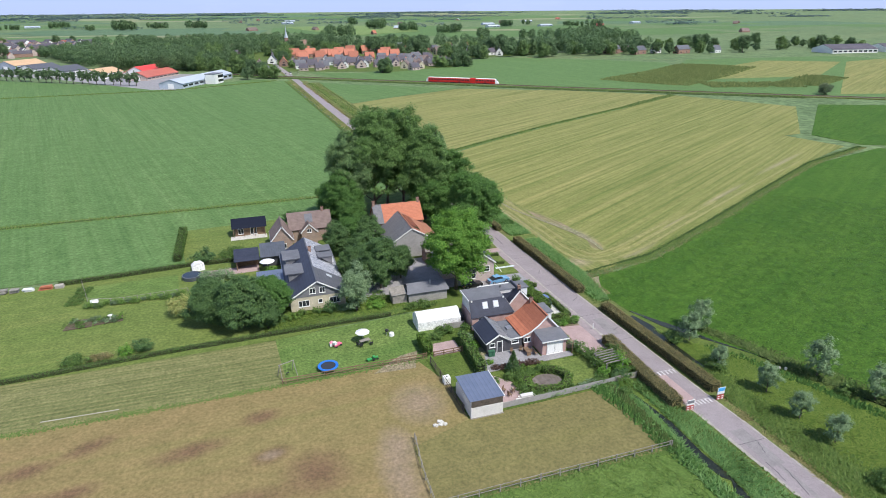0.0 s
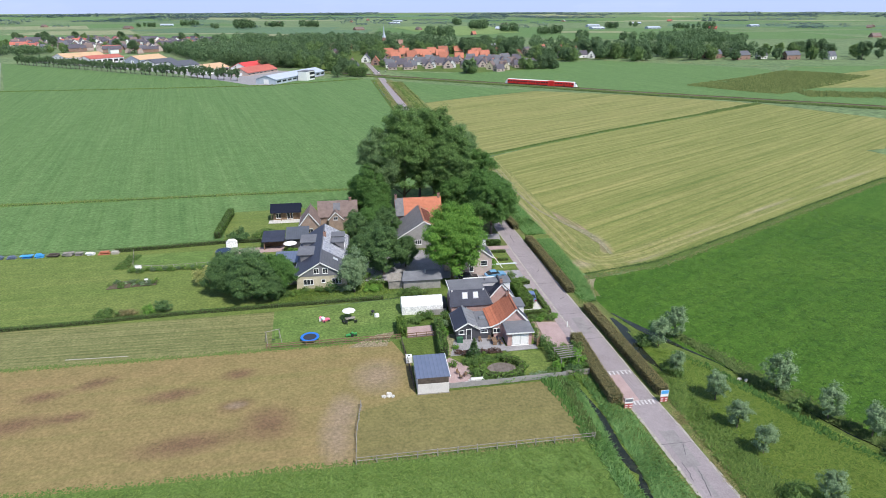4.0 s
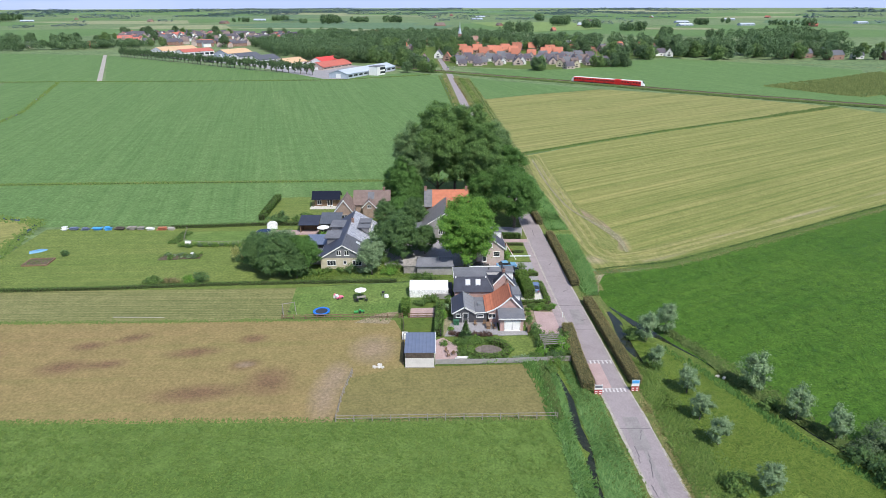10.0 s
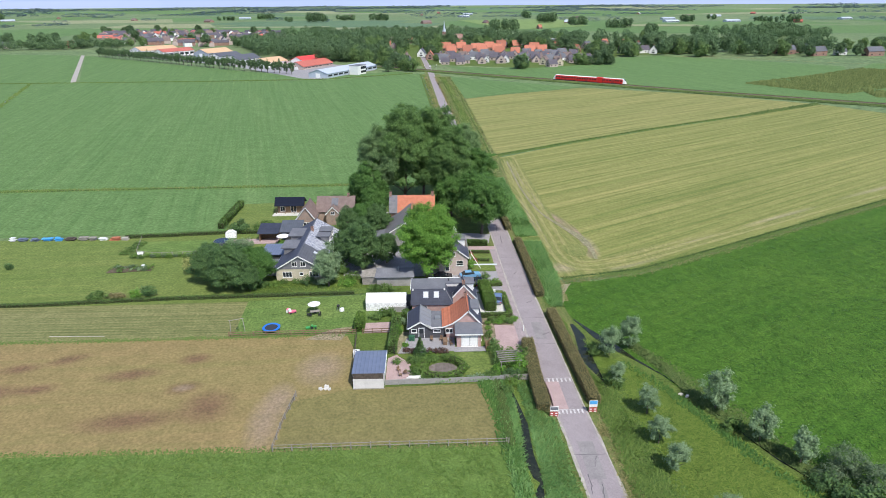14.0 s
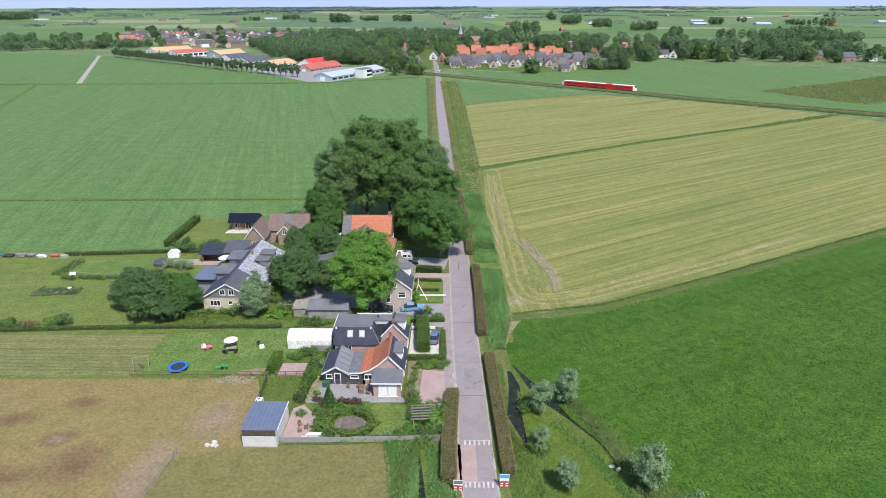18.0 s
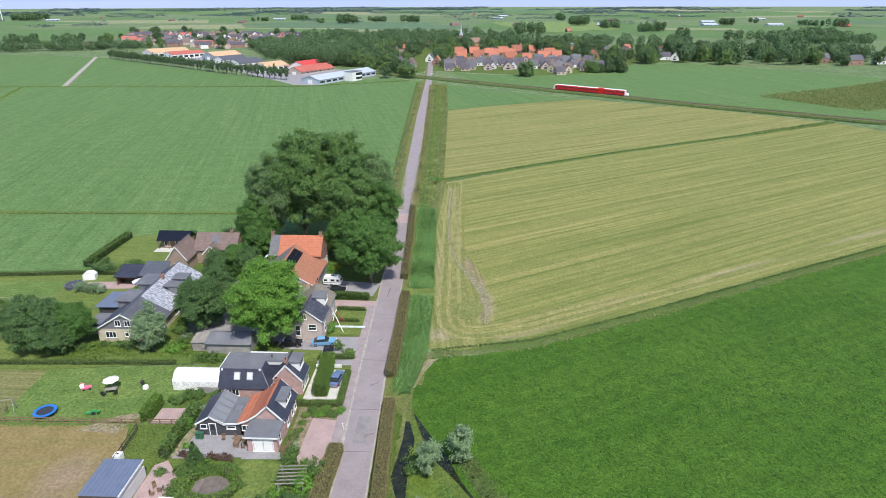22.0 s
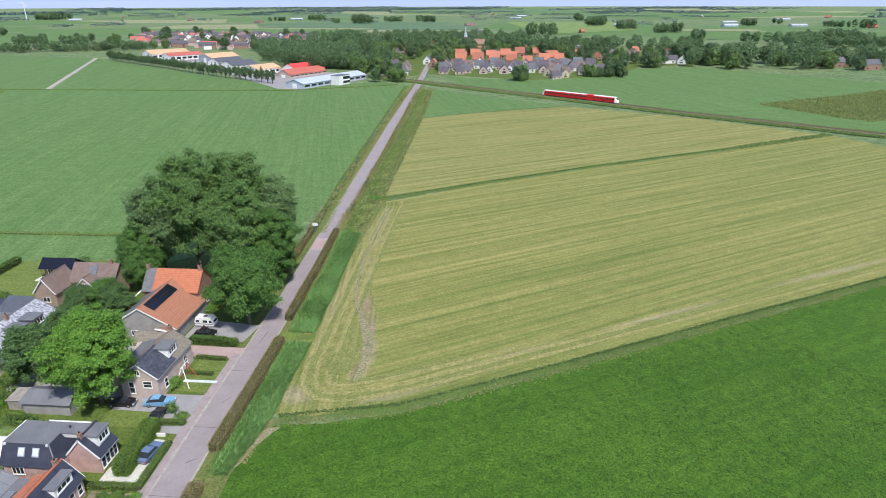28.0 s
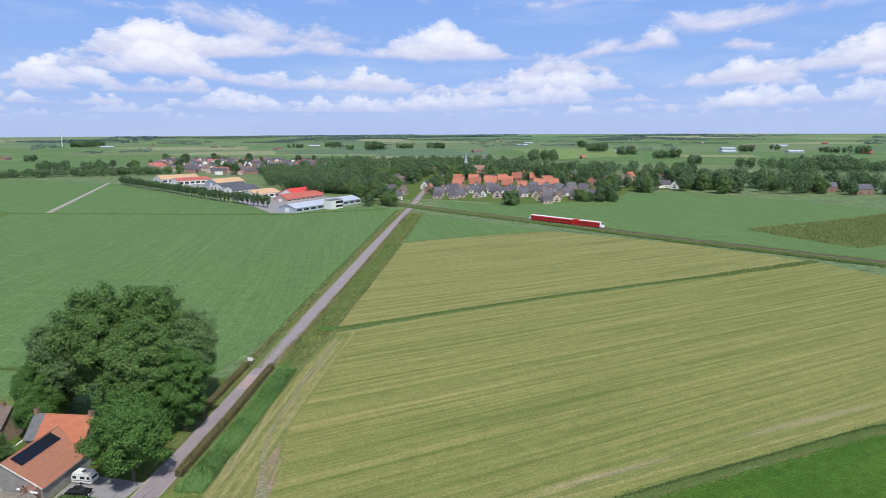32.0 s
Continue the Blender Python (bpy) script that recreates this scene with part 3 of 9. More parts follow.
def make_ground():
    b = Build()
    radii = [1, 150, 400, 800, 1200, 1700, 2200] + [2200 + 265 * i for i in range(1, 11)]
    k = 72
    for r in radii:
        b.v.extend((r * math.cos(2 * math.pi * i / k), 100 + r * math.sin(2 * math.pi * i / k), ground_height(r)) for i in range(k))
    b.f.append(tuple(range(k)))
    for j in range(len(radii) - 1):
        b.f.extend((j * k + i, (j + 1) * k + i, (j + 1) * k + (i + 1) % k, j * k + (i + 1) % k) for i in range(k))
    single("ground", b, M["land"], "flat green polder land out to the horizon", "ground", "", "structure", smooth=True)


make_ground()
ROAD = [(29.2, -20), (28.4, 30), (28.0, 56), (27.4, 72), (26.9, 79), (26.2, 100), (25.6, 116), (25.0, 140), (24.6, 157), (20.4, 255), (15.9, 360), (10.2, 520), (6.5, 600), (2, 690)]


def ribbon(line, width, z, thick=0.08, shift=0.0):
    """A strip of even width along a line of (x, y)."""
    out = Build()
    left, right = [], []
    for i, p in enumerate(line):
        a, c = line[max(i - 1, 0)], line[min(i + 1, len(line) - 1)]
        d = Vector((c[0] - a[0], c[1] - a[1])).normalized()
        nrm = Vector((-d.y, d.x))
        w = width[i] if isinstance(width, list) else width
        q = Vector(p) - nrm * shift
        left.append(q + nrm * w / 2)
        right.append(q - nrm * w / 2)
    for i in range(len(line) - 1):
        out.prism([tuple(right[i]), tuple(right[i + 1]), tuple(left[i + 1]), tuple(left[i])], z - thick, z)
    return out


def along(line, step, shift=0.0):
    """Points and bearings at even steps along a line."""
    got, left = [], 0.0
    for a, b in zip(line, line[1:]):
        a, b = Vector(a), Vector(b)
        d = (b - a)
        n = d.normalized()
        t = left
        while t < d.length:
            got.append((a + n * t + Vector((n.y, -n.x)) * shift, math.degrees(math.atan2(n.y, n.x))))
            t += step
        left = t - d.length
    return got


sheet("field_front", [(-190, -60), (15.5, -60), (16.5, 40), (17.3, 70.5), (-190, 70.3)], 0.0, M["grass_front"], "lush green meadow beside the grazed paddock")
sheet("field_paddock", [(-190, 70.3), (-14.4, 70.3), (-14.2, 81), (-5.5, 84), (-5.4, 93), (-8.2, 100.6), (-40, 99.9), (-190, 98.6)], 0.01, M["paddock"], "grazed dry brown horse paddock with bare patches")
sheet("ditch_bank", [(15.6, -60), (23.4, -60), (23.0, 40), (22.6, 60), (22.2, 86), (16.3, 86), (17.2, 70.6), (16.4, 40)], -0.004, M["meadow_rough"], "grassy banks of the roadside ditch", 0.06, "bank")
sheet("creek_bank", [(33.2, 108), (34.6, 101.2), (38.6, 94.2), (42.6, 88.7), (46.1, 80.2), (52.1, 68.2), (59.1, 55.2), (72, -60), (66, -60), (55, 56), (49, 68.5), (43.5, 80.5), (40, 87.5), (35, 93.5), (31, 99), (31, 107)], -0.006, M["rough"], "rough grassy bank of the creek", 0.06, "bank")
sheet("field_small_paddock", [(-14.4, 70.3), (17.2, 70.6), (16.2, 85), (-5.4, 84.3), (-14.2, 81)], 0.015, M["paddock_small"], "dry grazed small paddock with post and rail fence")
sheet("field_strip", [(-190, 98.8), (-40, 100), (-28.5, 100.2), (-29.5, 114.4), (-190, 111)], 0.01, M["grass_mown"], "mown yellow-green grass strip")
sheet("field_play", [(-28.5, 100.2), (-6, 100.8), (-3, 101), (-3, 117), (-29.5, 114.6)], 0.012, M["lawn_play"], "play lawn with toys and trampoline")
sheet("field_lawn", [(-100.5, 111), (-29.5, 114.6), (-3, 118), (-12, 123), (-30, 124), (-32, 152.5), (-46, 153), (-103, 150.6), (-102, 129)], 0.008, M["lawn"], "wide mown garden lawn behind the farmhouse")
sheet("field_straw", [(-260, 166), (-126, 160.6), (-109.5, 158.6), (-104.5, 130), (-102.5, 112), (-260, 108)], 0.005, M["hay_north"], "pale mown hay field beside the garden")
sheet("field_pasture", [(-260, 166.5), (-126, 161), (-107, 152.5), (-46, 154.5), (-32, 154), (-28, 165), (-6, 184), (-6, 196.5), (-16, 196.7), (-91, 195), (-260, 189)], 0.004, M["grass_big"], "green pasture strip between two ditches")
sheet("field_garden_west", [(-49.5, 178), (-46.5, 155), (-30, 154), (-24, 168), (-24, 180)], 0.02, M["lawn"], "back garden lawn enclosed by a clipped hedge")
sheet("field_meadow", [(-190, 191), (-91, 196.2), (-16, 198), (12, 198), (17.5, 255), (13.0, 360), (7, 510), (5.5, 528), (-6, 527), (-60, 494), (-98, 485), (-163, 484.5), (-298, 482), (-330, 478)], 0.0, M["grass_big"], "broad green meadow with faint mowing lines", 0.05)
sheet("field_meadow_west", [(-420, 182), (-192, 191), (-335, 478), (-600, 470)], 0.0, M["grass_big"], "green meadow west of the diagonal ditch")
sheet("field_meadow_north", [(-258, 486), (-163, 486.5), (-78, 492.5), (-8, 530), (-20, 545), (-86, 510), (-100, 517), (-240, 628), (-388, 748)], 0.0, M["grass_big"], "green meadow below the poplar row")
sheet("field_meadow_track", [(-600, 470), (-300, 484), (-263, 487), (-395, 751), (-575, 792), (-700, 800)], 0.0, M["grass_big"], "green meadow beside the farm track")
sheet("field_hay", [(31.2, 127.5), (32.6, 124.4), (36, 123.2), (41, 123.4), (53, 127.3), (81, 141.8), (117.5, 161.3), (159.6, 183.6), (196, 200), (191, 225), (201, 226), (262, 287), (230, 349), (183, 321.5), (107, 280), (67, 255.5), (34, 232), (33, 190)], 0.02, M["hay"], "mown hay field in long pale stripes")
sheet("field_headland", [(31.4, 128), (32.8, 124.7), (36, 123.6), (41, 123.8), (47, 126), (46.5, 140), (45, 156), (40, 175), (39, 205), (40, 234), (34.2, 231), (33.3, 190)], 0.035, M["headland"], "mown headland with tractor tracks")
sheet("field_hay_north", [(33, 238), (67, 259.5), (107, 284), (183, 326), (226, 352.5), (221, 357), (177, 395), (113, 430), (55, 400), (29.8, 384)], 0.02, M["hay_north"], "pale mown hay field below the railway")
sheet("field_wedge", [(29.4, 385.5), (54.5, 401.5), (112, 432), (47, 483), (26, 504), (24.5, 500)], 0.015, M["grass_big"], "green wedge of meadow beside the railway crossing")
sheet("field_lush", [(33, 119), (36, 121), (42, 121.5), (54, 125), (82, 139.5), (118.5, 159), (160.5, 181), (205, 193), (420, 80), (420, -80), (70, -80), (59, 55), (52, 68), (46, 80), (42.5, 88.5), (38.5, 94), (34.5, 101), (33, 108)], 0.0, M["grass_lush"], "lush dark green grass field behind the ditch")
sheet("field_far_east", [(205, 200), (203, 222), (280, 289), (640, 130), (560, 40), (420, 85)], 0.0, M["grass_lush"], "dark green grass field beyond the hay field")
sheet("field_rough", [(31, -60), (68, -60), (57, 55), (50, 68), (44.5, 80), (41, 87), (36, 93), (33, 99), (30.8, 97), (31.2, 60)], 0.01, M["meadow_rough"], "rough grassy meadow with young willows")
sheet("field_rail_side", [(47, 524), (124, 463), (183, 412), (233, 424), (291, 466), (349, 508), (377, 556), (331, 611), (256, 681), (180, 649), (70, 566), (24, 590)], 0.0, M["grass_big"], "green meadow between the railway and the village")
sheet("field_nursery", [(184, 411), (229, 378), (300, 325), (420, 236), (640, 400), (600, 560), (420, 580), (349, 508), (291, 466), (233, 424)], 0.006, M["grass_big"], "green land round the nursery")
sheet("village_ground", [(12, 604), (100, 566), (176, 600), (215, 690), (330, 720), (330, 860), (-90, 900), (-60, 640), (-12, 580)], 0.004, M["rough"], "green gardens between the village houses", 0.06, "garden")
sheet("field_verge", [(26.4, 130), (32.5, 126.4), (34, 190), (35, 233.5), (34, 240), (31, 386), (25.6, 506), (12.5, 506), (17.5, 384), (23.5, 234), (26, 190)], 0.012, M["verge"], "broad unmown grass verge beside the hay field", 0.06, "verge")
sheet("garden_ground", [(-13, 118.4), (-3, 117.2), (-3, 101), (-8.2, 100.7), (-5.4, 93), (-5.4, 84.4), (16.2, 85.1), (24.3, 85), (24, 104), (23.4, 128), (22.8, 150), (21.5, 172), (19.5, 196), (-5.8, 196), (-5.8, 184), (-23, 168), (-30, 154), (-31, 124.2), (-12, 123.2)], -0.012, M["rough"], "rough garden grass between the houses", 0.06, "garden")
road = single("road", ribbon(ROAD, [4.6, 4.6, 4.5, 4.4, 4.3, 4.7, 4.8, 4.6, 4.5, 4.7, 4.8, 4.8, 5, 5], 0.06), M["asphalt"], "narrow grey asphalt country road through the hamlet", "road", "", "structure")
single("verge_west", ribbon(ROAD, 3.0, 0.035, 0.1, -3.4), M["verge"], "grass verge along the road", "verge", "", "structure")
single("verge_east", ribbon(ROAD[:-2], 5.0, 0.03, 0.1, 4.6), M["verge"], "tall grass verge along the road", "verge", "", "structure")
RAIL = [(-60, 606), (44.8, 518.7), (124.2, 456.2), (182, 406.2), (228.4, 372.2), (300, 318), (420, 228), (640, 70)]
single("rail_bank", ribbon(RAIL, 9.0, 0.5, 0.7), M["verge"], "grassy railway bank", "bank", "", "structure")
single("rail_bed", ribbon(RAIL, 3.0, 0.7, 0.3), M["ballast"], "brown-grey ballast bed of the railway", "railway", "", "structure")


# ---- plants ----
def leaf_cards(b, rng, pts, size, flat=0.35, faces=None):
    """One bent leafy card of two triangles at every point, facing outwards more or less where faces are given."""
    for i, p in enumerate(pts):
        s = size * rng.uniform(0.6, 1.3)
        a, e = rng.uniform(0, 2 * math.pi), rng.uniform(-1.0, 1.0)
        u = Vector((math.cos(a), math.sin(a), rng.uniform(-flat, flat))).normalized() * s
        if faces:
            out = (faces[i] + Vector((rng.gauss(0, 0.5), rng.gauss(0, 0.5), 0.45 + rng.gauss(0, 0.5)))).normalized()
            u = out.cross(u).normalized() * s
            w = out.cross(u).normalized() * s * 0.6
        else:
            w = u.cross(Vector((math.sin(e), math.cos(e) * 0.4, 1))).normalized() * s * 0.55
        n = u.cross(w).normalized() * s * 0.25
        p = Vector(p)
        k = len(b.v)
        b.v.extend(tuple(q) for q in (p - u - n, p - w * 0.9, p + u - n, p + w * 0.9))
        b.f.extend(((k, k + 1, k + 3), (k + 1, k + 2, k + 3)))


def crown_clumps(rng, height, radius, low, count, size, seed, egg=0.55, hollow=0.35):
    """Places and radii of leafy clumps filling an uneven crown, thickest near its skin."""
    half, mid = (height - low) / 2, low + (height - low) * egg
    got = []
    while len(got) < count:
        v = Vector((rng.gauss(0, 1), rng.gauss(0, 1), rng.gauss(0, 1))).normalized()
        if v.z < -0.25 and rng.random() < 0.45:
            continue
        reach = 0.93 + 0.40 * noise.noise(v * 1.5 + Vector((seed * 3.1, 0, 0))) + 0.20 * noise.noise(v * 3.7 + Vector((0, seed * 1.7, 0)))
        f = reach * (hollow + (1 - hollow) * rng.random() ** 0.4)
        up = (height - mid) if v.z > 0 else (mid - low)
        p = Vector((v.x * radius * f, v.y * radius * f, mid + v.z * up * f))
        got.append((p, v, size * rng.uniform(0.6, 1.35)))
    return got


def crown_points(rng, clumps, per):
    """Leaf places in every clump, and the way each leaf leans."""
    got, faces = [], []
    for c, v, r in clumps:
        for _ in range(max(4, int(per * r * r))):
            w = Vector((rng.gauss(0, 0.47), rng.gauss(0, 0.47), rng.gauss(0, 0.34)))
            got.append(tuple(c + w * r))
            faces.append((w + v * 0.55 + Vector((0, 0, 0.25))).normalized())
    return got, faces


def trunk_build(rng, height, low, radius, thick, limbs=6):
    b = Build()
    p, r = Vector((0, 0, -0.1)), thick
    top = low + (height - low) * 0.7
    n = 5
    spine = [p]
    for i in range(n):
        q = Vector((rng.uniform(-1, 1) * thick * 0.6, rng.uniform(-1, 1) * thick * 0.6, top * (i + 1) / n))
        b.rod(p, q, r, r * 0.8, 8)
        p, r = q, r * 0.8
        spine.append(q)
    for i in range(limbs):
        a = 2.4 * i
        s = spine[1 + i % (n - 1)] + Vector((0, 0, 0.3))
        e = s + Vector((math.cos(a) * radius * 0.6, math.sin(a) * radius * 0.6, (height - low) * 0.22))
        b.rod(s, e, thick * 0.35, thick * 0.1, 5)
    return b


TREES = {}


def tree_meshes(key, height, radius, low, mat, card, clumps, size, per, seed, egg=0.55, thick=None, limbs=6):
    rng = random.Random(seed)
    b = Build()
    pts, faces = crown_points(rng, crown_clumps(rng, height, radius, low, clumps, size, seed, egg), per)
    leaf_cards(b, rng, pts, card, 0.35, faces)
    trunk = trunk_build(rng, height, low, radius, thick or 0.028 * height, limbs)
    TREES[key] = (trunk.mesh("trunk", M["bark"], True), b.mesh("crown", mat))
    return TREES[key]


def plant(name, key, x, y, label, category="tree", group="", s=1.0, rz=0.0, sz=None):
    ob = thing(name, x, y, rz, label, category, group)
    for nm, me in zip(("trunk", "crown"), TREES[key]):
        o = new(nm, me)
        o.parent = ob
        o.matrix_basis = Matrix.Diagonal((s, s, sz or s, 1))
    return ob


def bush(name, x, y, rx, ry, h, mat, label, seed, card=0.28, per=90, category="shrub", group="", rz=0.0):
    rng = random.Random(seed)
    b = Build()
    card *= 0.66
    size = max(0.22, 0.30 * min(rx, h))
    n = int(7 + 1.15 * (rx * rx + 2 * rx * h) / (size * size))
    pts, faces = crown_points(rng, crown_clumps(rng, h * 1.05, rx * 1.05, 0.0, n, size, seed, 0.45), per * 0.42 * (0.28 / card) ** 1.3)
    leaf_cards(b, rng, [(px, py * ry / rx, max(0.05, pz)) for px, py, pz in pts], card, 0.35, faces)
    return single(name, b, mat, label, category, group, m=pose(x, y, 0, 0, 0, rz))


def hedge(name, line, width, height, mat, label, seed, card=0.115, per=115, category="hedge", z=0.0, core=None):
    """A clipped hedge: a rough core with a skin of small leafy cards."""
    rng = random.Random(seed)
    ob = thing(name, line[0][0], line[0][1], 0, label, category)
    o = Vector(line[0])
    pts = along([tuple(Vector(p) - o) for p in line], 0.5)
    core_b = Build()
    for p, a in pts:
        h = height * rng.uniform(0.86, 0.96)
        w = width * rng.uniform(0.40, 0.46)
        core_b.box(-0.34, 0.34, -w, w, z, z + h, pose(p.x, p.y, 0, 0, 0, a))
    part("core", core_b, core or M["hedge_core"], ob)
    skin = Build()
    spots = []
    for p, a in pts:
        m = pose(p.x, p.y, 0, 0, 0, a)
        for _ in range(int(per * (width + 2 * height) * 0.5)):
            u = rng.uniform(0, width + 2 * height)
            x = rng.uniform(-0.3, 0.3)
            if u < height:
                q = (x, -width / 2, u)
            elif u < height + width:
                q = (x, u - height - width / 2, height)
            else:
                q = (x, width / 2, u - height - width)
            q = Vector(q) + Vector((rng.gauss(0, 0.05), rng.gauss(0, 0.06), rng.gauss(0, 0.07)))
            spots.append(m @ (q + Vector((0, 0, z))))
    for (p, a), s in ((pts[0], -0.4), (pts[-1], 0.4)):
        for _ in range(int(per * width * height)):
            spots.append(pose(p.x, p.y, 0, 0, 0, a) @ Vector((s + rng.gauss(0, 0.05), rng.uniform(-0.5, 0.5) * width, z + rng.uniform(0, height))))
    leaf_cards(skin, rng, spots, card, 0.8)
    part("foliage", skin, mat, ob)
    return ob


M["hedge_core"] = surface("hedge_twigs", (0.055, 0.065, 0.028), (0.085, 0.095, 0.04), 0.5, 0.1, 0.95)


def tufts(name, line, width, mat, label, seed, per=10.0, size=0.45, shift=0.0, tall=1.0, z=0.0):
    """Tussocks of tall grass and herbs along a line: low uneven mounds, too many to count."""
    rng = random.Random(seed)
    b = Build()
    for p, a in along(line, 1.0):
        m = pose(p.x, p.y, z, 0, 0, a)
        thick = 0.45 + 1.1 * max(0.0, 0.5 + noise.noise(Vector((p.x * 0.11, p.y * 0.11, seed))))
        for _ in range(int((3.6 if size < 0.75 else 1.5) * per * width * thick)):
            q = m @ Vector((rng.uniform(-0.6, 0.6), shift + width * max(-0.5, min(0.5, rng.gauss(0, 0.24))), 0))
            s = (0.40 if size < 0.75 else 0.62) * size * rng.uniform(0.35, 0.95)
            h = s * tall * rng.uniform(0.5, 1.5)
            k, n, t = len(b.v), 5, rng.uniform(0, 6.28)
            for i in range(n):
                r = s * rng.uniform(0.55, 1.1)
                b.v.append((q.x + r * math.cos(t + 1.2566 * i), q.y + r * math.sin(t + 1.2566 * i), q.z - 0.02 + 0.25 * h * rng.random()))
            b.v.append((q.x + rng.uniform(-0.4, 0.4) * s, q.y + rng.uniform(-0.4, 0.4) * s, q.z + h))
            b.f.extend((k + i, k + (i + 1) % n, k + n) for i in range(n))
    return single(name, b, mat, label, "grass", "", "stuff")


def blades(name, ring, mat, label, seed, density=20.0, length=0.6, width=0.13, sway=6.0, z=0.02, rise=0.5, gap=-0.2):
    """Single leaning blades and wisps of tall grass over a patch, swept in swathes; too many to count."""
    rng = random.Random(seed)
    xs, ys = [p[0] for p in ring], [p[1] for p in ring]
    x0, x1, y0, y1 = min(xs), max(xs), min(ys), max(ys)
    b = Build()
    for _ in range(int(density * (x1 - x0) * (y1 - y0))):
        x, y = rng.uniform(x0, x1), rng.uniform(y0, y1)
        if not inside(ring, x, y) or noise.noise(Vector((x * 0.35, y * 0.35, seed))) < gap + rng.uniform(-0.35, 0.1):
            continue
        a = sway * noise.noise(Vector((x / 7.0, y / 7.0, seed * 1.3))) + rng.gauss(0, 1.3)
        n, h = length * rng.uniform(0.5, 1.3), 0.6 * rise * rng.uniform(0.4, 1.2)
        c, d, w = math.cos(a), math.sin(a), width * rng.uniform(0.6, 1.3)
        k = len(b.v)
        b.v.extend(((x - d * w, y + c * w, z), (x + d * w, y - c * w, z), (x + c * n, y + d * n, z + n * h)))
        b.f.append((k, k + 1, k + 2))
    return single(name, b, mat, label, "grass", "", "stuff")


def inside(ring, x, y):
    return sum((a[1] > y) != (b[1] > y) and x < a[0] + (y - a[1]) * (b[0] - a[0]) / (b[1] - a[1]) for a, b in zip(ring, ring[1:] + ring[:1])) % 2


tree_meshes("poplar_a", 26, 8.0, 7.4, M["leaf_poplar"], 0.24, 430, 1.25, 120, 11, 0.5, 0.50, 9)
tree_meshes("poplar_b", 24, 7.0, 5.0, M["leaf_poplar"], 0.24, 400, 1.15, 125, 12, 0.5, 0.5, 8)
tree_meshes("poplar_c", 25, 6.2, 7.0, M["leaf_silver_poplar"], 0.22, 300, 1.20, 105, 19, 0.5, 0.42, 8)
tree_meshes("poplar_d", 22, 6.8, 3.0, M["leaf_lime"], 0.24, 400, 1.10, 130, 20, 0.5, 0.48, 7)
tree_meshes("lime", 17, 6.4, 2.0, M["leaf_lime"], 0.22, 380, 1.05, 140, 13, 0.5, 0.4)
tree_meshes("chestnut", 18, 6.5, 2.2, M["leaf_bright"], 0.20, 420, 1.00, 190, 14, 0.5, 0.45)
tree_meshes("dark", 12, 4.5, 1.0, M["leaf_dark"], 0.20, 300, 0.80, 160, 15, 0.5, 0.3)
tree_meshes("willow", 9.2, 2.7, 0.8, M["leaf_willow"], 0.17, 200, 0.70, 160, 16, 0.5, 0.22)
tree_meshes("willow_small", 5.4, 1.7, 0.6, M["leaf_willow"], 0.14, 90, 0.44, 230, 17, 0.5, 0.1)
tree_meshes("round", 9.5, 5.5, 0.6, M["leaf_dark"], 0.20, 430, 0.85, 150, 18, 0.5, 0.28)
GROVE = "tall trees beside the road"
for key, x, y, s, rz in (("poplar_a", 0.2, 173, 1.06, 0), ("poplar_c", -6.5, 170, 0.95, 70), ("poplar_a", 9, 178, 1.02, 140), ("poplar_b", 12.5, 168, 0.98, 200), ("poplar_d", -9.5, 166, 0.70, 20), ("poplar_a", 5.2, 181, 0.98, 60), ("poplar_c", 16.5, 180, 0.90, 250), ("poplar_d", 19.5, 169, 0.80, 300)):
    plant("deciduous_tree", key, x, y, {"poplar_a": "tall dark green tree with bare lower trunk in a grove", "poplar_b": "tall dense dark green tree in a grove", "poplar_c": "tall feathery grey-green tree in a grove", "poplar_d": "broad dark green tree at the edge of a grove"}[key], "tree", GROVE, s, rz)
plant("roadside_tree", "lime", 20.2, 150.6, "broad dark green tree overhanging the road beside a caravan", s=1.0)
plant("chestnut_tree", "chestnut", 6.2, 124, "large bright green broadleaf tree between the houses", s=0.94)
plant("garden_tree", "dark", -8, 129, "dense blue-green garden tree beside the shed", s=0.9)
plant("silver_willow", "willow", -14.3, 120.8, "silvery green willow in front of the farmhouse")
plant("spreading_tree", "round", -34.5, 121, "broad dark green spreading tree on the lawn", s=0.95)


# ---- buildings of the hamlet ----
def beam(b, p, q, w, h):
    """A straight board from p to q, w wide to the side and h deep downwards."""
    p, q = Vector(p), Vector(q)
    d = (q - p).normalized()
    s = d.cross(Vector((0, 0, 1)))
    s = (s.normalized() if s.length > 1e-4 else Vector((1, 0, 0))) * w / 2
    u = s.normalized().cross(d).normalized() * h
    k = len(b.v)
    b.v.extend(tuple(c) for c in (p - s, p + s, q + s, q - s, p - s - u, p + s - u, q + s - u, q - s - u))
    b.f.extend(tuple(k + i for i in f) for f in ((0, 1, 2, 3), (7, 6, 5, 4), (0, 4, 5, 1), (1, 5, 6, 2), (2, 6, 7, 3), (3, 7, 4, 0)))
    return b


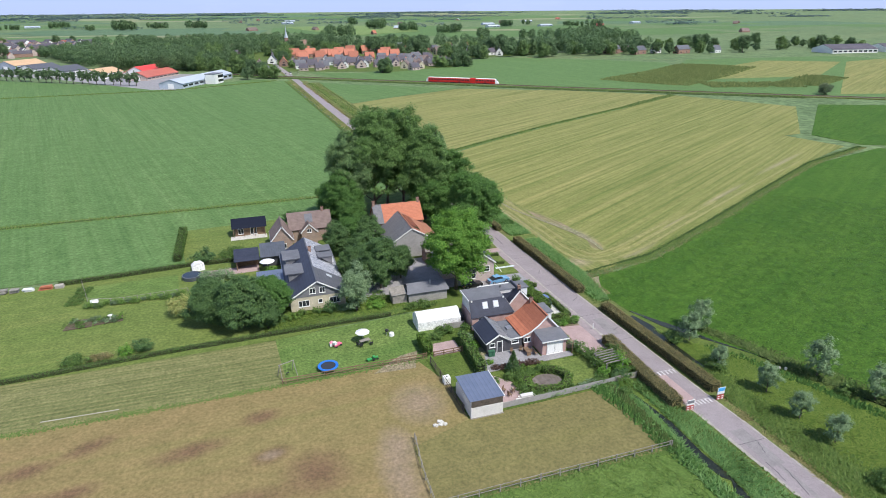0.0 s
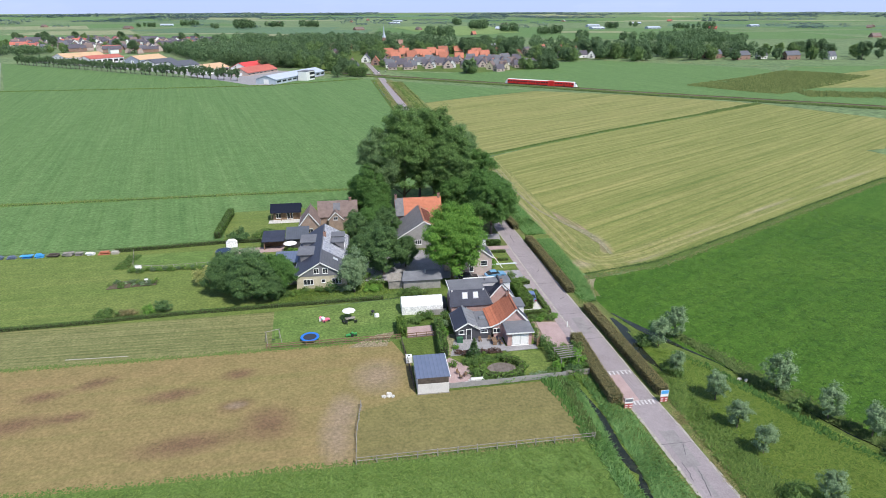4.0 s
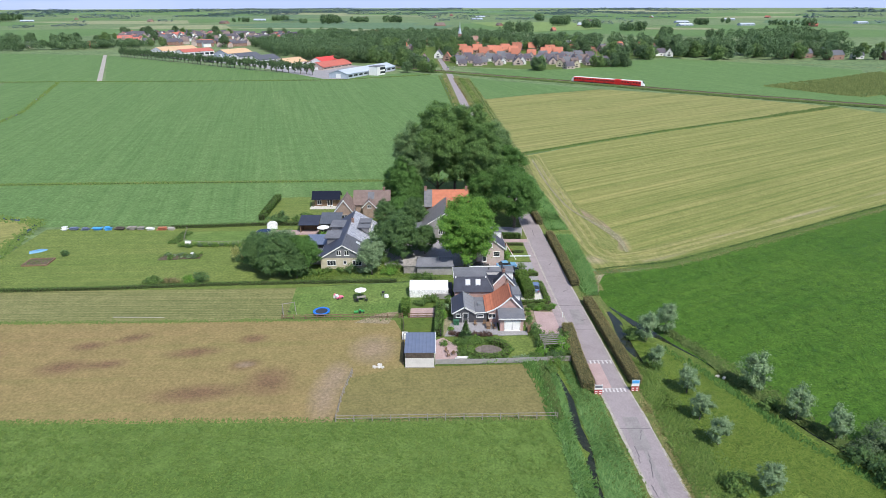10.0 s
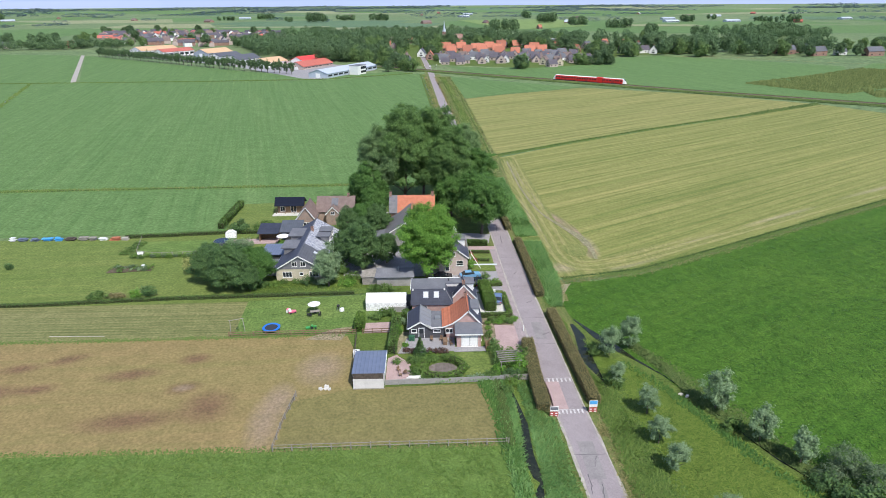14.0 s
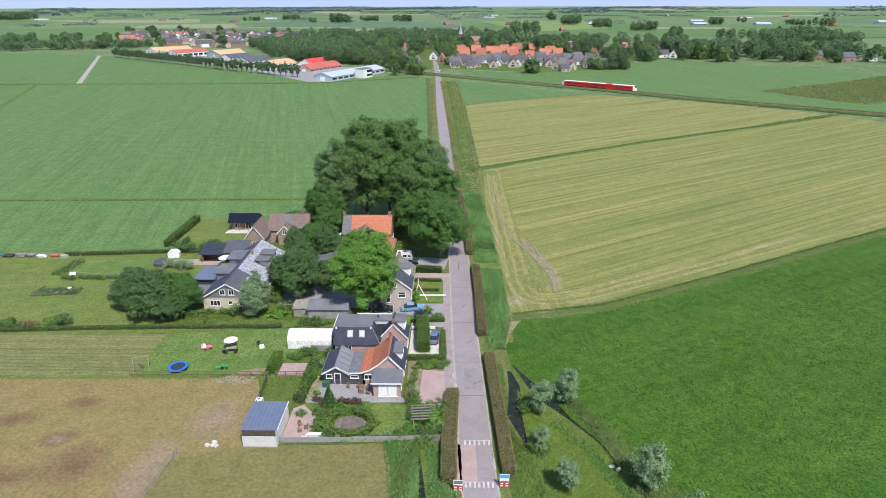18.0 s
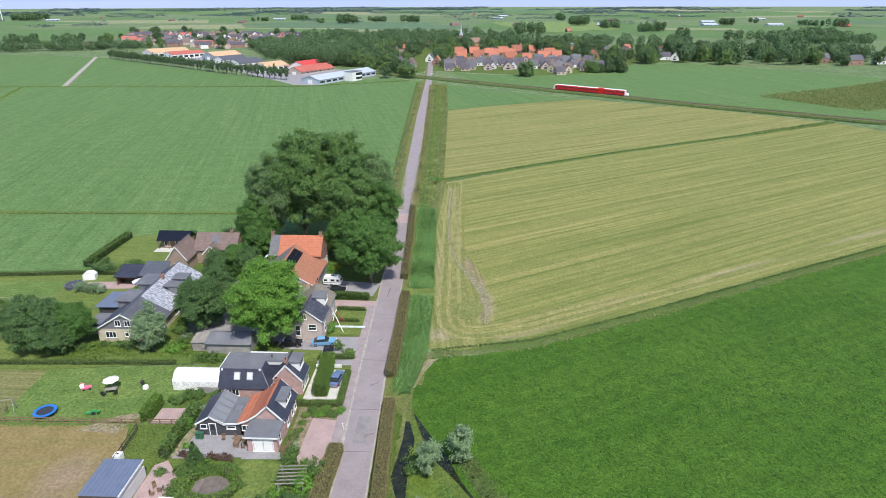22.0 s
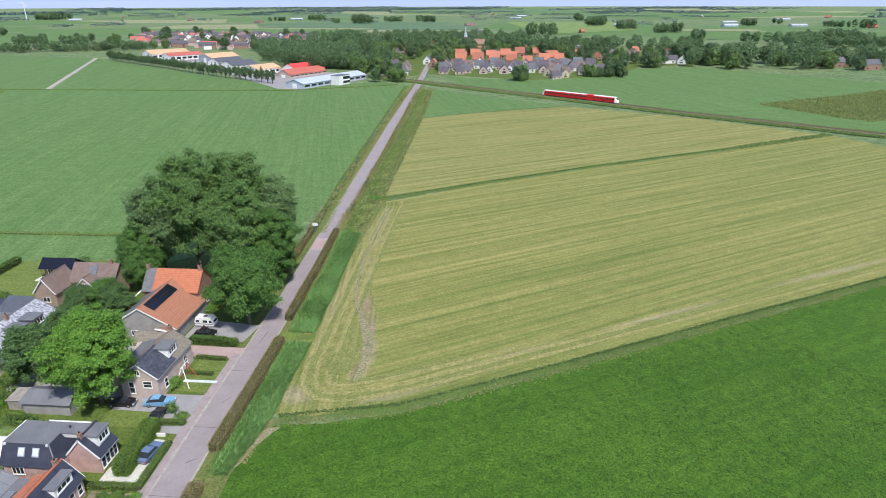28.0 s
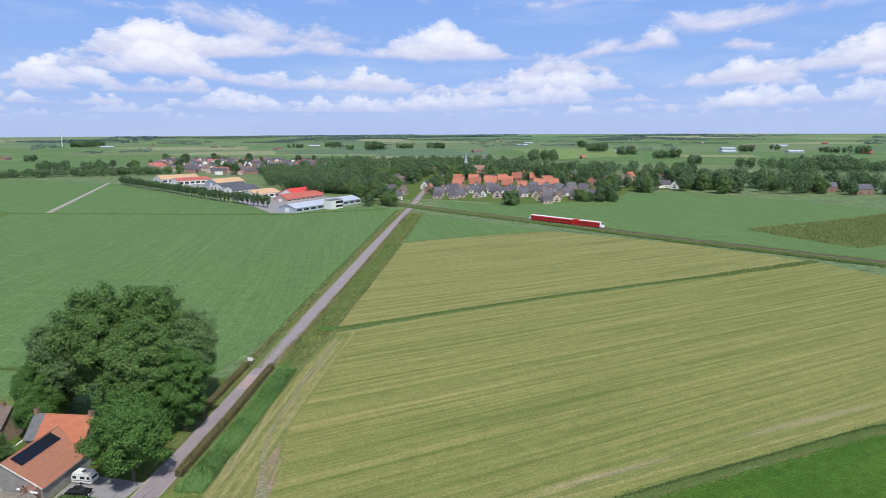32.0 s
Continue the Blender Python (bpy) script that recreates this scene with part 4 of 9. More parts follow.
class Home:
    """A building drawn in plan metres, under one Empty at its base."""

    def __init__(self, name, x, y, label, category="house", group=""):
        self.ob = thing(name, x, y, 0, label, category, group)
        self.back = Matrix.Translation((-x, -y, 0))

    def add(self, name, build, mat, label="", parent=None):
        return part(name, build, mat, parent or self.ob, label, self.back if parent is None else None)

    def win(self, x, y, z, w, h, face, bars=1, name="window", mat=None, rows=0, label=""):
        """A framed window whose sill's middle lies at x, y, z on a wall that looks to the given side."""
        turn = {"S": 0, "E": 90, "N": 180, "W": -90}[face]
        m = self.back @ pose(x, y, z, 0, 0, turn)
        f = Build()
        t, o = 0.09, 0.07
        f.box(-w / 2, w / 2, -o, 0.03, 0, t).box(-w / 2, w / 2, -o, 0.03, h - t, h)
        f.box(-w / 2, -w / 2 + t, -o, 0.03, t, h - t).box(w / 2 - t, w / 2, -o, 0.03, t, h - t)
        for i in range(bars):
            c = -w / 2 + w * (i + 1) / (bars + 1)
            f.box(c - 0.04, c + 0.04, -o, 0.03, t, h - t)
        for i in range(rows):
            c = h * (i + 1) / (rows + 1)
            f.box(-w / 2 + t, w / 2 - t, -o + 0.01, 0.03, c - 0.03, c + 0.03)
        ob = part(name, f, mat or M["white"], self.ob, label, m)
        part("sill", Build().box(-w / 2 - 0.06, w / 2 + 0.06, -o - 0.07, 0.03, -0.06, -0.003), mat or M["white"], ob)
        for i in range(bars + 1):
            for j in range(rows + 1):
                xa, xb = -w / 2 + w * i / (bars + 1), -w / 2 + w * (i + 1) / (bars + 1)
                za, zb = h * j / (rows + 1), h * (j + 1) / (rows + 1)
                part("pane", Build().box(xa + 0.035, xb - 0.035, -0.03, 0.01, za + 0.025, zb - 0.025), M["glass"], ob)
        return ob

    def door(self, x, y, w, h, face, mat, label=""):
        turn = {"S": 0, "E": 90, "N": 180, "W": -90}[face]
        m = self.back @ pose(x, y, 0, 0, 0, turn)
        f = Build().box(-w / 2 - 0.1, -w / 2, -0.08, 0.02, 0, h + 0.1).box(w / 2, w / 2 + 0.1, -0.08, 0.02, 0, h + 0.1).box(-w / 2, w / 2, -0.08, 0.02, h, h + 0.1)
        ob = part("door_frame", f, M["white"], self.ob, "", m)
        leaf = part("door", Build().box(-w / 2, w / 2, -0.05, 0.02, 0.02, h), mat, ob, label)
        leaf.parent = ob
        part("pane", Build().box(-w / 2 + 0.15, w / 2 - 0.15, -0.06, -0.04, h * 0.5, h - 0.15), M["glass"], ob)

    def slope(self, a, b, c, d, mat, t=0.14, name="roof", label=""):
        return self.add(name, Build().slab(a, b, c, d, t), mat, label)

    def boards(self, pts, w=0.07, h=0.24, mat=None, name="bargeboard"):
        b = Build()
        for p, q in zip(pts, pts[1:]):
            beam(b, p, q, w, h)
        return self.add(name, b, mat or M["white"])

    def chimney(self, x, y, z0, z1, s=0.6, mat=None):
        b = Build().box(x - s / 2, x + s / 2, y - s / 2, y + s / 2, z0, z1).box(x - s / 2 - 0.06, x + s / 2 + 0.06, y - s / 2 - 0.06, y + s / 2 + 0.06, z1, z1 + 0.1)
        c = self.add("chimney", b, mat or M["brick_red"])
        part("chimney_pot", Build().lathe([(0.12, z1 + 0.1), (0.1, z1 + 0.38)], 8, x, y), M["black"], c)

    def gable(self, x0, x1, xr, y0, y1, el, er, zr, wm, lm, rm, lap=0.25, over=0.3):
        """Walls and two roof slopes with the ridge along y at xr."""
        k = Build()
        ring = [(x0, 0), (x1, 0), (x1, er), (xr, zr - 0.12), (x0, el)]
        n = len(k.v)
        k.v.extend((x, y0, z) for x, z in ring)
        k.v.extend((x, y1, z) for x, z in ring)
        c = len(ring)
        k.f.append(tuple(n + i for i in range(c)))
        k.f.append(tuple(n + c + i for i in reversed(range(c))))
        k.f.extend((n + (i + 1) % c, n + i, n + c + i, n + c + (i + 1) % c) for i in range(c))
        self.add("wall", k, wm)
        sl, sr = (zr - el) / (xr - x0), (zr - er) / (x1 - xr)
        a, b = y0 - lap, y1 + lap
        self.slope((x0 - over, b, el - sl * over), (x0 - over, a, el - sl * over), (xr, a, zr), (xr, b, zr), lm)
        self.slope((x1 + over, a, er - sr * over), (x1 + over, b, er - sr * over), (xr, b, zr), (xr, a, zr), rm)
        r = Build()
        beam(r, (xr, a, zr + 0.06), (xr, b, zr + 0.06), 0.26, 0.12)
        self.add("ridge_cap", r, rm)
        for s, x, e, g in ((-1, x0, el, sl), (1, x1, er, sr)):
            gut = Build().rod((x + s * (over + 0.05), a, e - g * over - 0.1), (x + s * (over + 0.05), b, e - g * over - 0.1), 0.07, None, 6)
            self.add("gutter", gut, M["steel"])
        self.barge(x0 - over, el - sl * over, xr, zr, x1 + over, er - sr * over, a - 0.03)

    def barge(self, xa, za, xr, zr, xb, zb, y):
        self.boards([(xa, y, za + 0.03), (xr, y, zr + 0.03), (xb, y, zb + 0.03)])

    def dormer_east(self, y0, y1, x0, x1, zt, z0, rm=None, front=None):
        """A flat-roofed dormer that looks east from an eastern slope."""
        b = Build()
        n = len(b.v)
        ring = [(x0, zt), (x1, zt), (x1, z0)]
        b.v.extend((x, y0, z) for x, z in ring)
        b.v.extend((x, y1, z) for x, z in ring)
        b.f.extend(((2, 1, 0), (3, 4, 5), (0, 1, 4, 3), (1, 2, 5, 4), (2, 0, 3, 5)))
        body = self.add("dormer", b, front or M["white"])
        part("dormer_roof", Build().box(x0 - 0.4, x1 + 0.22, y0 - 0.2, y1 + 0.2, zt, zt + 0.14), rm or M["felt"], body)
        h = (zt - z0) * 0.62
        self.win(x1, (y0 + y1) / 2, z0 + (zt - z0) * 0.25, (y1 - y0) * 0.78, h, "E", 2)


# house A: dark boarded wing, low link and a brick gable with an orange slope
A = Home("house", 9.5, 101, "low house with dark boards, orange tiles and a white dormer")
# left slope darker than the zinc right one, painting unlit and lit sides
A.gable(3.0, 6.9, 5.0, 99.0, 105.0, 2.25, 2.25, 3.45, M["board_dark"], M["tile_dark"], M["sheet_zinc"])
for i in range(5):
    A.add("roof_rib", beam(Build(), (5.12, 99.1 + i * 1.45, 3.48), (7.1, 99.1 + i * 1.45, 2.3), 0.06, 0.05), M["steel"])
A.add("link_wall", Build().box(6.9, 9.6, 99.0, 105.0, 0, 2.1), M["board_dark"])
A.add("link_roof", Build().box(6.95, 9.4, 98.8, 105.1, 2.1, 2.22), M["felt"], "flat grey felt roof")
A.add("roof_hatch", Build().box(7.6, 8.6, 101.6, 102.7, 2.22, 2.5), M["steel"])
k = Build()
ring = [(9.2, 0), (15.6, 0), (15.6, 3.0), (13.45, 5.35), (11.8, 3.75), (10.4, 2.8), (9.2, 2.35)]
k.v.extend((x, 99.0, z) for x, z in ring)
k.v.extend((x, 105.3, z) for x, z in ring)
k.f.append(tuple(range(7)))
k.f.append(tuple(7 + i for i in reversed(range(7))))
k.f.extend(((i + 1) % 7, i, 7 + i, 7 + (i + 1) % 7) for i in range(7))
A.add("wall", k, M["brick_pink"], "pale pink brick gable")
for (xa, za), (xb, zb) in (((13.45, 5.5), (11.8, 3.92)), ((11.8, 3.92), (10.4, 2.95)), ((10.4, 2.95), (8.85, 2.42))):
    A.slope((xb, 105.5, zb), (xb, 98.75, zb), (xa, 98.75, za), (xa, 105.5, za), M["tile_orange"], 0.13, "roof", "orange clay tile slope")
A.slope((15.95, 98.75, 2.72), (15.95, 105.5, 2.72), (13.45, 105.5, 5.5), (13.45, 98.75, 5.5), M["tile_dark"], 0.13, "roof", "blue-black tile slope")
A.boards([(6.0, 98.72, 2.95), (7.1, 98.72, 2.33), (9.0, 98.72, 2.4), (10.4, 98.7, 2.98), (11.8, 98.7, 3.95), (13.45, 98.7, 5.54), (15.95, 98.7, 2.74)])
A.boards([(13.45, 105.5, 5.54), (15.95, 105.5, 2.74)])
A.dormer_east(101.0, 104.2, 13.75, 15.35, 4.75, 3.4)
A.chimney(13.2, 104.6, 5.2, 5.95, 0.5)
A.add("ridge_cap", beam(Build(), (13.45, 98.75, 5.56), (13.45, 105.5, 5.56), 0.26, 0.14), M["tile_orange"])
A.add("sunroom_wall", Build().box(11.3, 15.5, 95.8, 99.0, 0, 2.62), M["brick_pink"])
A.slope((11.0, 95.4, 2.72), (15.75, 95.4, 2.72), (15.75, 98.97, 3.12), (11.0, 98.97, 3.12), M["felt"], 0.12, "sunroom_roof", "grey felt lean-to roof")
A.boards([(10.95, 95.37, 2.74), (15.8, 95.37, 2.74)], 0.06, 0.22, None, "fascia")
sw = A.win(13.5, 95.8, 0.15, 2.9, 2.05, "S", 1)
for x0, x1 in ((-1.32, -0.08), (0.08, 1.32)):
    part("curtain", Build().box(x0, x1, -0.045, -0.032, 0.12, 1.92), M["white"], sw)
A.win(3.9, 99.0, 1.15, 0.95, 0.75, "S", 0)
A.door(5.2, 99.0, 0.85, 2.0, "S", M["board_dark"], "dark door with a glazed upper half")
A.win(7.9, 99.0, 1.2, 1.3, 0.55, "S", 0)
A.win(10.1, 99.0, 1.0, 1.3, 0.9, "S", 1)
for y in (96.9, 100.6, 103.0, 104.5):
    A.win(15.5 if y < 99 else 15.6, y, 0.8, 0.85, 1.5, "E", 0, rows=1)
for x in (3.2, 3.75):
    bin_ = thing("wheelie_bin", x, 98.2, 0, "green plastic wheelie bin beside the wall", "bin", "wheelie bins")
    part("body", Build().prism([(-0.22, -0.25), (0.22, -0.25), (0.26, 0.28), (-0.26, 0.28)], 0.06, 0.95), M["bin_green"], bin_)
    part("lid", Build().box(-0.28, 0.28, -0.3, 0.32, 0.95, 1.02), M["bin_green"], bin_)

# house B: mansard in front, flat roof, brick gable wing to the road
B = Home("house", 9.3, 111, "white-trimmed house with blue-black mansard roof and pink brick gable")
B.add("wall", Build().box(3.4, 11.2, 107.0, 112.6, 0, 2.7), M["brick_pink"])
B.add("upper_wall", Build().box(3.55, 9.6, 108.25, 112.6, 2.7, 5.1).box(9.6, 12.8, 110.6, 112.6, 2.7, 5.1), M["board_white"])
B.slope((3.1, 106.7, 2.55), (11.2, 106.7, 2.55), (9.7, 108.2, 5.2), (3.25, 108.2, 5.2), M["tile_dark"], 0.14, "roof", "blue-black tiled mansard slope with two skylights")
B.add("flat_roof", Build().box(3.2, 9.7, 108.2, 112.8, 5.14, 5.27).box(9.7, 12.95, 110.5, 112.8, 5.14, 5.265), M["felt"], "flat grey felt roof")
B.add("roof_rim", Build().box(6.5, 12.6, 112.8, 112.94, 4.95, 5.42), M["white"])
B.add("roof_rim", Build().box(3.1, 3.2, 108.2, 112.8, 5.0, 5.32), M["white"])
for x in (6.0, 8.0):
    s = B.add("skylight", Build().slab((x - 0.5, 107.35, 3.72), (x + 0.5, 107.35, 3.72), (x + 0.5, 107.95, 4.8), (x - 0.5, 107.95, 4.8), 0.1), M["steel"])
    part("pane", Build().slab((x - 0.38, 107.38, 3.88), (x + 0.38, 107.38, 3.88), (x + 0.38, 107.86, 4.72), (x - 0.38, 107.86, 4.72), 0.03), M["glass_sky"], s)
for x in (3.6, 9.5):
    B.add("roof_vent", Build().box(x - 0.12, x + 0.12, 107.95, 108.15, 5.0, 5.3), M["white"])
B.add("roof_pipe", Build().lathe([(0.1, 5.27), (0.1, 5.6), (0.18, 5.62), (0.05, 5.75)], 8, 10.4, 111.6), M["black"])
B.gable(11.0, 15.5, 13.2, 109.1, 113.0, 3.0, 2.95, 5.55, M["brick_pink"], M["tile_dark"], M["tile_dark"], 0.15, 0.3)
B.slope((11.2, 106.7, 2.55), (11.15, 110.6, 2.9), (9.7, 110.6, 5.2), (9.7, 108.2, 5.2), M["tile_dark"], 0.12)
B.slope((11.0, 110.5, 3.1), (13.0, 110.5, 5.2), (12.4, 110.65, 5.2), (9.7, 110.65, 5.2), M["tile_dark"], 0.08)
B.add("valley", beam(Build(), (11.1, 109.3, 3.2), (11.15, 110.5, 3.1), 0.14, 0.05), M["felt"])
B.add("valley", beam(Build(), (9.7, 108.18, 5.24), (11.2, 106.72, 2.6), 0.14, 0.05), M["felt"])
B.dormer_east(110.1, 112.7, 13.45, 15.1, 5.3, 3.6)
B.chimney(13.2, 109.6, 5.3, 6.1, 0.5)
B.win(5.4, 107.0, 1.1, 1.7, 1.2, "S", 2)
for y in (109.8, 110.7, 111.6, 112.4):
    B.win(15.5, y, 0.5, 0.85, 1.9, "E", 0, rows=1)

# house C: pink house at the road, dark front roof and mossy rear
C = Home("house", 12, 131, "pink brick cottage with dark slate front roof and white dormer")
C.gable(8.9, 15.0, 12.0, 125.6, 131.2, 4.3, 4.3, 6.6, M["brick_pale"], M["tile_brown"], M["tile_lichen"], 0.2, 0.35)
C.gable(8.9, 15.0, 12.0, 131.2, 137.2, 4.2, 4.2, 6.5, M["brick_pale"], M["tile_moss"], M["tile_moss"], 0.0, 0.35)
C.dormer_east(130.6, 133.4, 12.6, 14.6, 6.3, 4.6)
C.win(11.9, 125.6, 4.4, 0.9, 1.0, "S", 1)
C.win(10.6, 125.6, 1.0, 0.95, 2.2, "S", 0, rows=1)
C.win(13.3, 125.6, 2.2, 1.5, 1.2, "S", 0, rows=1)
C.win(15.0, 128.0, 0.9, 1.0, 1.7, "E", 0, rows=1)
C.win(15.0, 134.6, 0.9, 1.1, 1.9, "E", 1, rows=1)
C.chimney(12.0, 136.6, 6.2, 7.2, 0.6)
C.add("rear_wall", Build().box(5.2, 8.9, 129.0, 137.5, 0, 3.3), M["brick_pale"])
C.slope((4.9, 128.8, 3.0), (8.9, 128.8, 4.1), (8.9, 137.6, 4.1), (4.9, 137.6, 3.0), M["felt"], 0.12, "lean_to_roof", "grey felt lean-to roof")
C.add("rear_wing", Build().box(4.0, 9.4, 137.5, 141.0, 0, 3.2), M["brick_red"])
C.slope((3.8, 137.3, 3.1), (9.6, 137.3, 3.1), (9.6, 139.3, 4.4), (3.8, 139.3, 4.4), M["tile_moss"], 0.12, "roof", "mossy brown tile slope")
C.slope((9.6, 141.2, 3.1), (3.8, 141.2, 3.1), (3.8, 139.3, 4.4), (9.6, 139.3, 4.4), M["tile_moss"], 0.12, "roof", "mossy brown tile slope")

# barn D: big orange eastern slope with solar panels, cross house behind
D = Home("farm_barn", 4, 150, "long farm barn with orange tiled slope and black solar panels", "barn")
D.gable(-4.0, 9.1, 2.4, 143.2, 156.0, 2.9, 3.0, 6.9, M["board_grey"], M["tile_slate"], M["tile_orange_old"], 0.2, 0.35)
for i in range(5):
    for j in range(2):
        y0, x0 = 144.7 + i * 1.84, 2.75 + j * 0.98
        z = lambda x: 6.9 - (x - 2.4) * 3.9 / 6.7 + 0.16
        p = D.add("solar_panel", Build().slab((x0 + 0.96, y0, z(x0 + 0.96)), (x0 + 0.96, y0 + 1.82, z(x0 + 0.96)), (x0, y0 + 1.82, z(x0)), (x0, y0, z(x0)), 0.05), M["solar"])
D.add("house_wall", Build().box(-3.4, 8.2, 154.8, 161.6, 0, 4.7), M["brick_red"])
D.slope((-3.6, 154.4, 4.6), (-1.4, 154.4, 4.6), (-1.4, 158.2, 8.3), (-3.6, 158.2, 8.3), M["tile_slate"], 0.14, "roof", "grey slate slope")
D.slope((-1.4, 154.4, 4.6), (8.4, 154.4, 4.6), (8.4, 158.2, 8.3), (-1.4, 158.2, 8.3), M["tile_orange"], 0.14, "roof", "bright orange tile slope")
D.slope((8.4, 162.0, 4.6), (-3.6, 162.0, 4.6), (-3.6, 158.2, 8.3), (8.4, 158.2, 8.3), M["tile_orange"], 0.14)
for x in (-3.4, 8.2):
    k = Build()
    s = 0.12 if x > 0 else -0.12
    k.v.extend([(x, 154.8, 4.7), (x, 161.6, 4.7), (x, 158.2, 8.15), (x - s, 154.8, 4.7), (x - s, 161.6, 4.7), (x - s, 158.2, 8.15)])
    k.f.extend([(0, 1, 2), (5, 4, 3), (0, 3, 4, 1), (1, 4, 5, 2), (2, 5, 3, 0)])
    D.add("gable_wall", k, M["brick_red"])
    D.chimney(x * 0.95, 158.2, 7.9, 9.1, 0.6)
D.add("porch", Build().box(6.2, 8.8, 141.8, 143.2, 0, 3.2), M["brick_red"])
D.boards([(6.0, 141.7, 3.5), (9.5, 141.7, 2.9)], 0.4, 0.12, None, "porch_roof")
D.win(7.4, 141.8, 1.3, 1.0, 1.2, "S", 1)
D.win(1.0, 143.2, 1.0, 1.4, 1.2, "S", 2)
for y in (156.4, 158.2, 160.0):
    D.win(8.3, y, 1.0, 0.9, 1.6, "E", 0, rows=1)
single("canvas_awning", Build().slab((-5.4, 148.0, 3.2), (-5.0, 150.0, 3.4), (-3.8, 156.5, 4.4), (-4.6, 156.0, 4.1), 0.05).rod((-5.3, 148.2, 0), (-5.3, 148.2, 3.2), 0.05).rod((-4.3, 156.2, 0), (-4.3, 156.2, 4.2), 0.05), M["white"], "white canvas awning stretched beside the barn", "awning")
shed = Home("lean_to_shed", -4.5, 146, "low grey lean-to shed beside the barn", "shed")
shed.add("wall", Build().box(-8.0, -4.2, 143.5, 147.5, 0, 2.2), M["board_grey"])
shed.slope((-8.3, 143.2, 2.1), (-4.05, 143.2, 2.85), (-4.05, 147.8, 2.85), (-8.3, 147.8, 2.1), M["felt"], 0.1)

# house E: long farmhouse with grey gable roof and panels
E = Home("farmhouse", -21, 135, "long cream brick farmhouse with grey roof partly covered in white", "house")
# west slope takes the darker tiles to paint in its shaded side
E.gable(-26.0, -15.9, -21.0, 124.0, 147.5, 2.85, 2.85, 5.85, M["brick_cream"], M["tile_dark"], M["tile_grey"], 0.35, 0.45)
k = Build()
k.v.extend([(-26.0, 123.93, 2.75), (-15.9, 123.93, 2.75), (-21.0, 123.93, 5.75), (-26.0, 124.0, 2.75), (-15.9, 124.0, 2.75), (-21.0, 124.0, 5.75)])
k.f.extend([(0, 1, 2), (5, 4, 3), (0, 3, 4, 1), (1, 4, 5, 2), (2, 5, 3, 0)])
E.add("gable_cladding", k, M["board_slate"], "grey boarded gable top")
for x in (-21.9, -20.1):
    E.win(x, 123.93, 3.3, 1.1, 1.15, "S", 1)
E.win(-23.6, 124.0, 0.85, 2.0, 1.25, "S", 2)
E.win(-20.6, 124.0, 1.2, 0.8, 0.8, "S", 0)
E.win(-17.9, 124.0, 0.85, 2.0, 1.25, "S", 2)
for y in (127.0, 128.4, 133.6, 135.0, 136.4, 140.5, 142.0):
    E.win(-15.9, y, 0.7, 1.1, 1.5, "E", 1)
zs = lambda x: 5.85 - (x + 21.0) * 3.0 / 5.1
E.slope((-15.6, 131.0, zs(-15.6) + 0.08), (-15.6, 147.6, zs(-15.6) + 0.08), (-20.9, 147.6, zs(-20.9) + 0.08), (-20.9, 131.0, zs(-20.9) + 0.08), M["roof_patched"], 0.06, "roof_cover", "pale mottled roof covering under repair")
E.dormer_east(136.6, 139.0, -18.9, -16.4, 5.2, 3.4, M["felt"], M["board_slate"])
E.dormer_east(140.2, 143.0, -18.9, -16.4, 5.2, 3.4, M["felt"], M["board_slate"])
E.add("skylight", Build().slab((-17.6, 128.6, 3.98), (-17.6, 129.6, 3.98), (-18.6, 129.6, 4.57), (-18.6, 128.6, 4.57), 0.06), M["glass_sky"])
E.chimney(-20.6, 139.4, 5.4, 6.6, 0.6)
E.add("west_dormer", Build().box(-25.6, -22.0, 131.0, 135.6, 2.9, 4.7), M["board_slate"])
E.add("west_dormer_roof", Build().box(-26.2, -21.4, 130.7, 135.9, 4.7, 4.85), M["felt"])
E.add("west_dormer", Build().box(-25.6, -22.0, 138.6, 143.2, 2.9, 4.7), M["board_slate"])
E.add("west_dormer_roof", Build().box(-26.2, -21.4, 138.3, 143.5, 4.7, 4.85), M["felt"])
E.add("side_wing", Build().box(-31.0, -26.0, 133.0, 139.0, 0, 2.4), M["board_dark"])
E.add("side_wing_roof", Build().box(-31.6, -26.4, 132.6, 139.4, 2.4, 2.55), M["sheet_blue"], "blue-grey ribbed roof")
E.add("porch_wall", Build().box(-28.9, -26.05, 126.6, 130.0, 0, 2.3), M["board_grey"])
E.add("porch_roof", Build().box(-29.3, -26.4, 126.2, 130.4, 2.3, 2.45), M["felt"])
for y in (126.4, 130.2):
    E.add("porch_post", Build().box(-29.2, -29.05, y - 0.08, y + 0.08, 0, 2.3), M["white"])

# house F: brown brick with weathered tiles
F = Home("house", -18.5, 162, "brown brick house with weathered tiled roof and a front wing")
F.add("wall", Build().box(-23.2, -13.4, 160.4, 166.8, 0, 3.5), M["brick_brown"])
for s, ya in ((1, 160.0), (-1, 167.2)):
    a, b = (-23.5, -13.1) if s > 0 else (-13.1, -23.5)
    F.slope((a, ya, 3.3), (b, ya, 3.3), (b, 163.6, 6.7), (a, 163.6, 6.7), M["tile_brown"], 0.14, "roof", "weathered brown tile slope")
for x, s in ((-23.2, -1), (-13.4, 1)):
    k = Build()
    k.v.extend([(x, 160.4, 3.5), (x, 166.8, 3.5), (x, 163.6, 6.55), (x - s * 0.15, 160.4, 3.5), (x - s * 0.15, 166.8, 3.5), (x - s * 0.15, 163.6, 6.55)])
    k.f.extend([(0, 1, 2), (5, 4, 3), (0, 3, 4, 1), (1, 4, 5, 2), (2, 5, 3, 0)])
    F.add("gable_wall", k, M["brick_brown"])
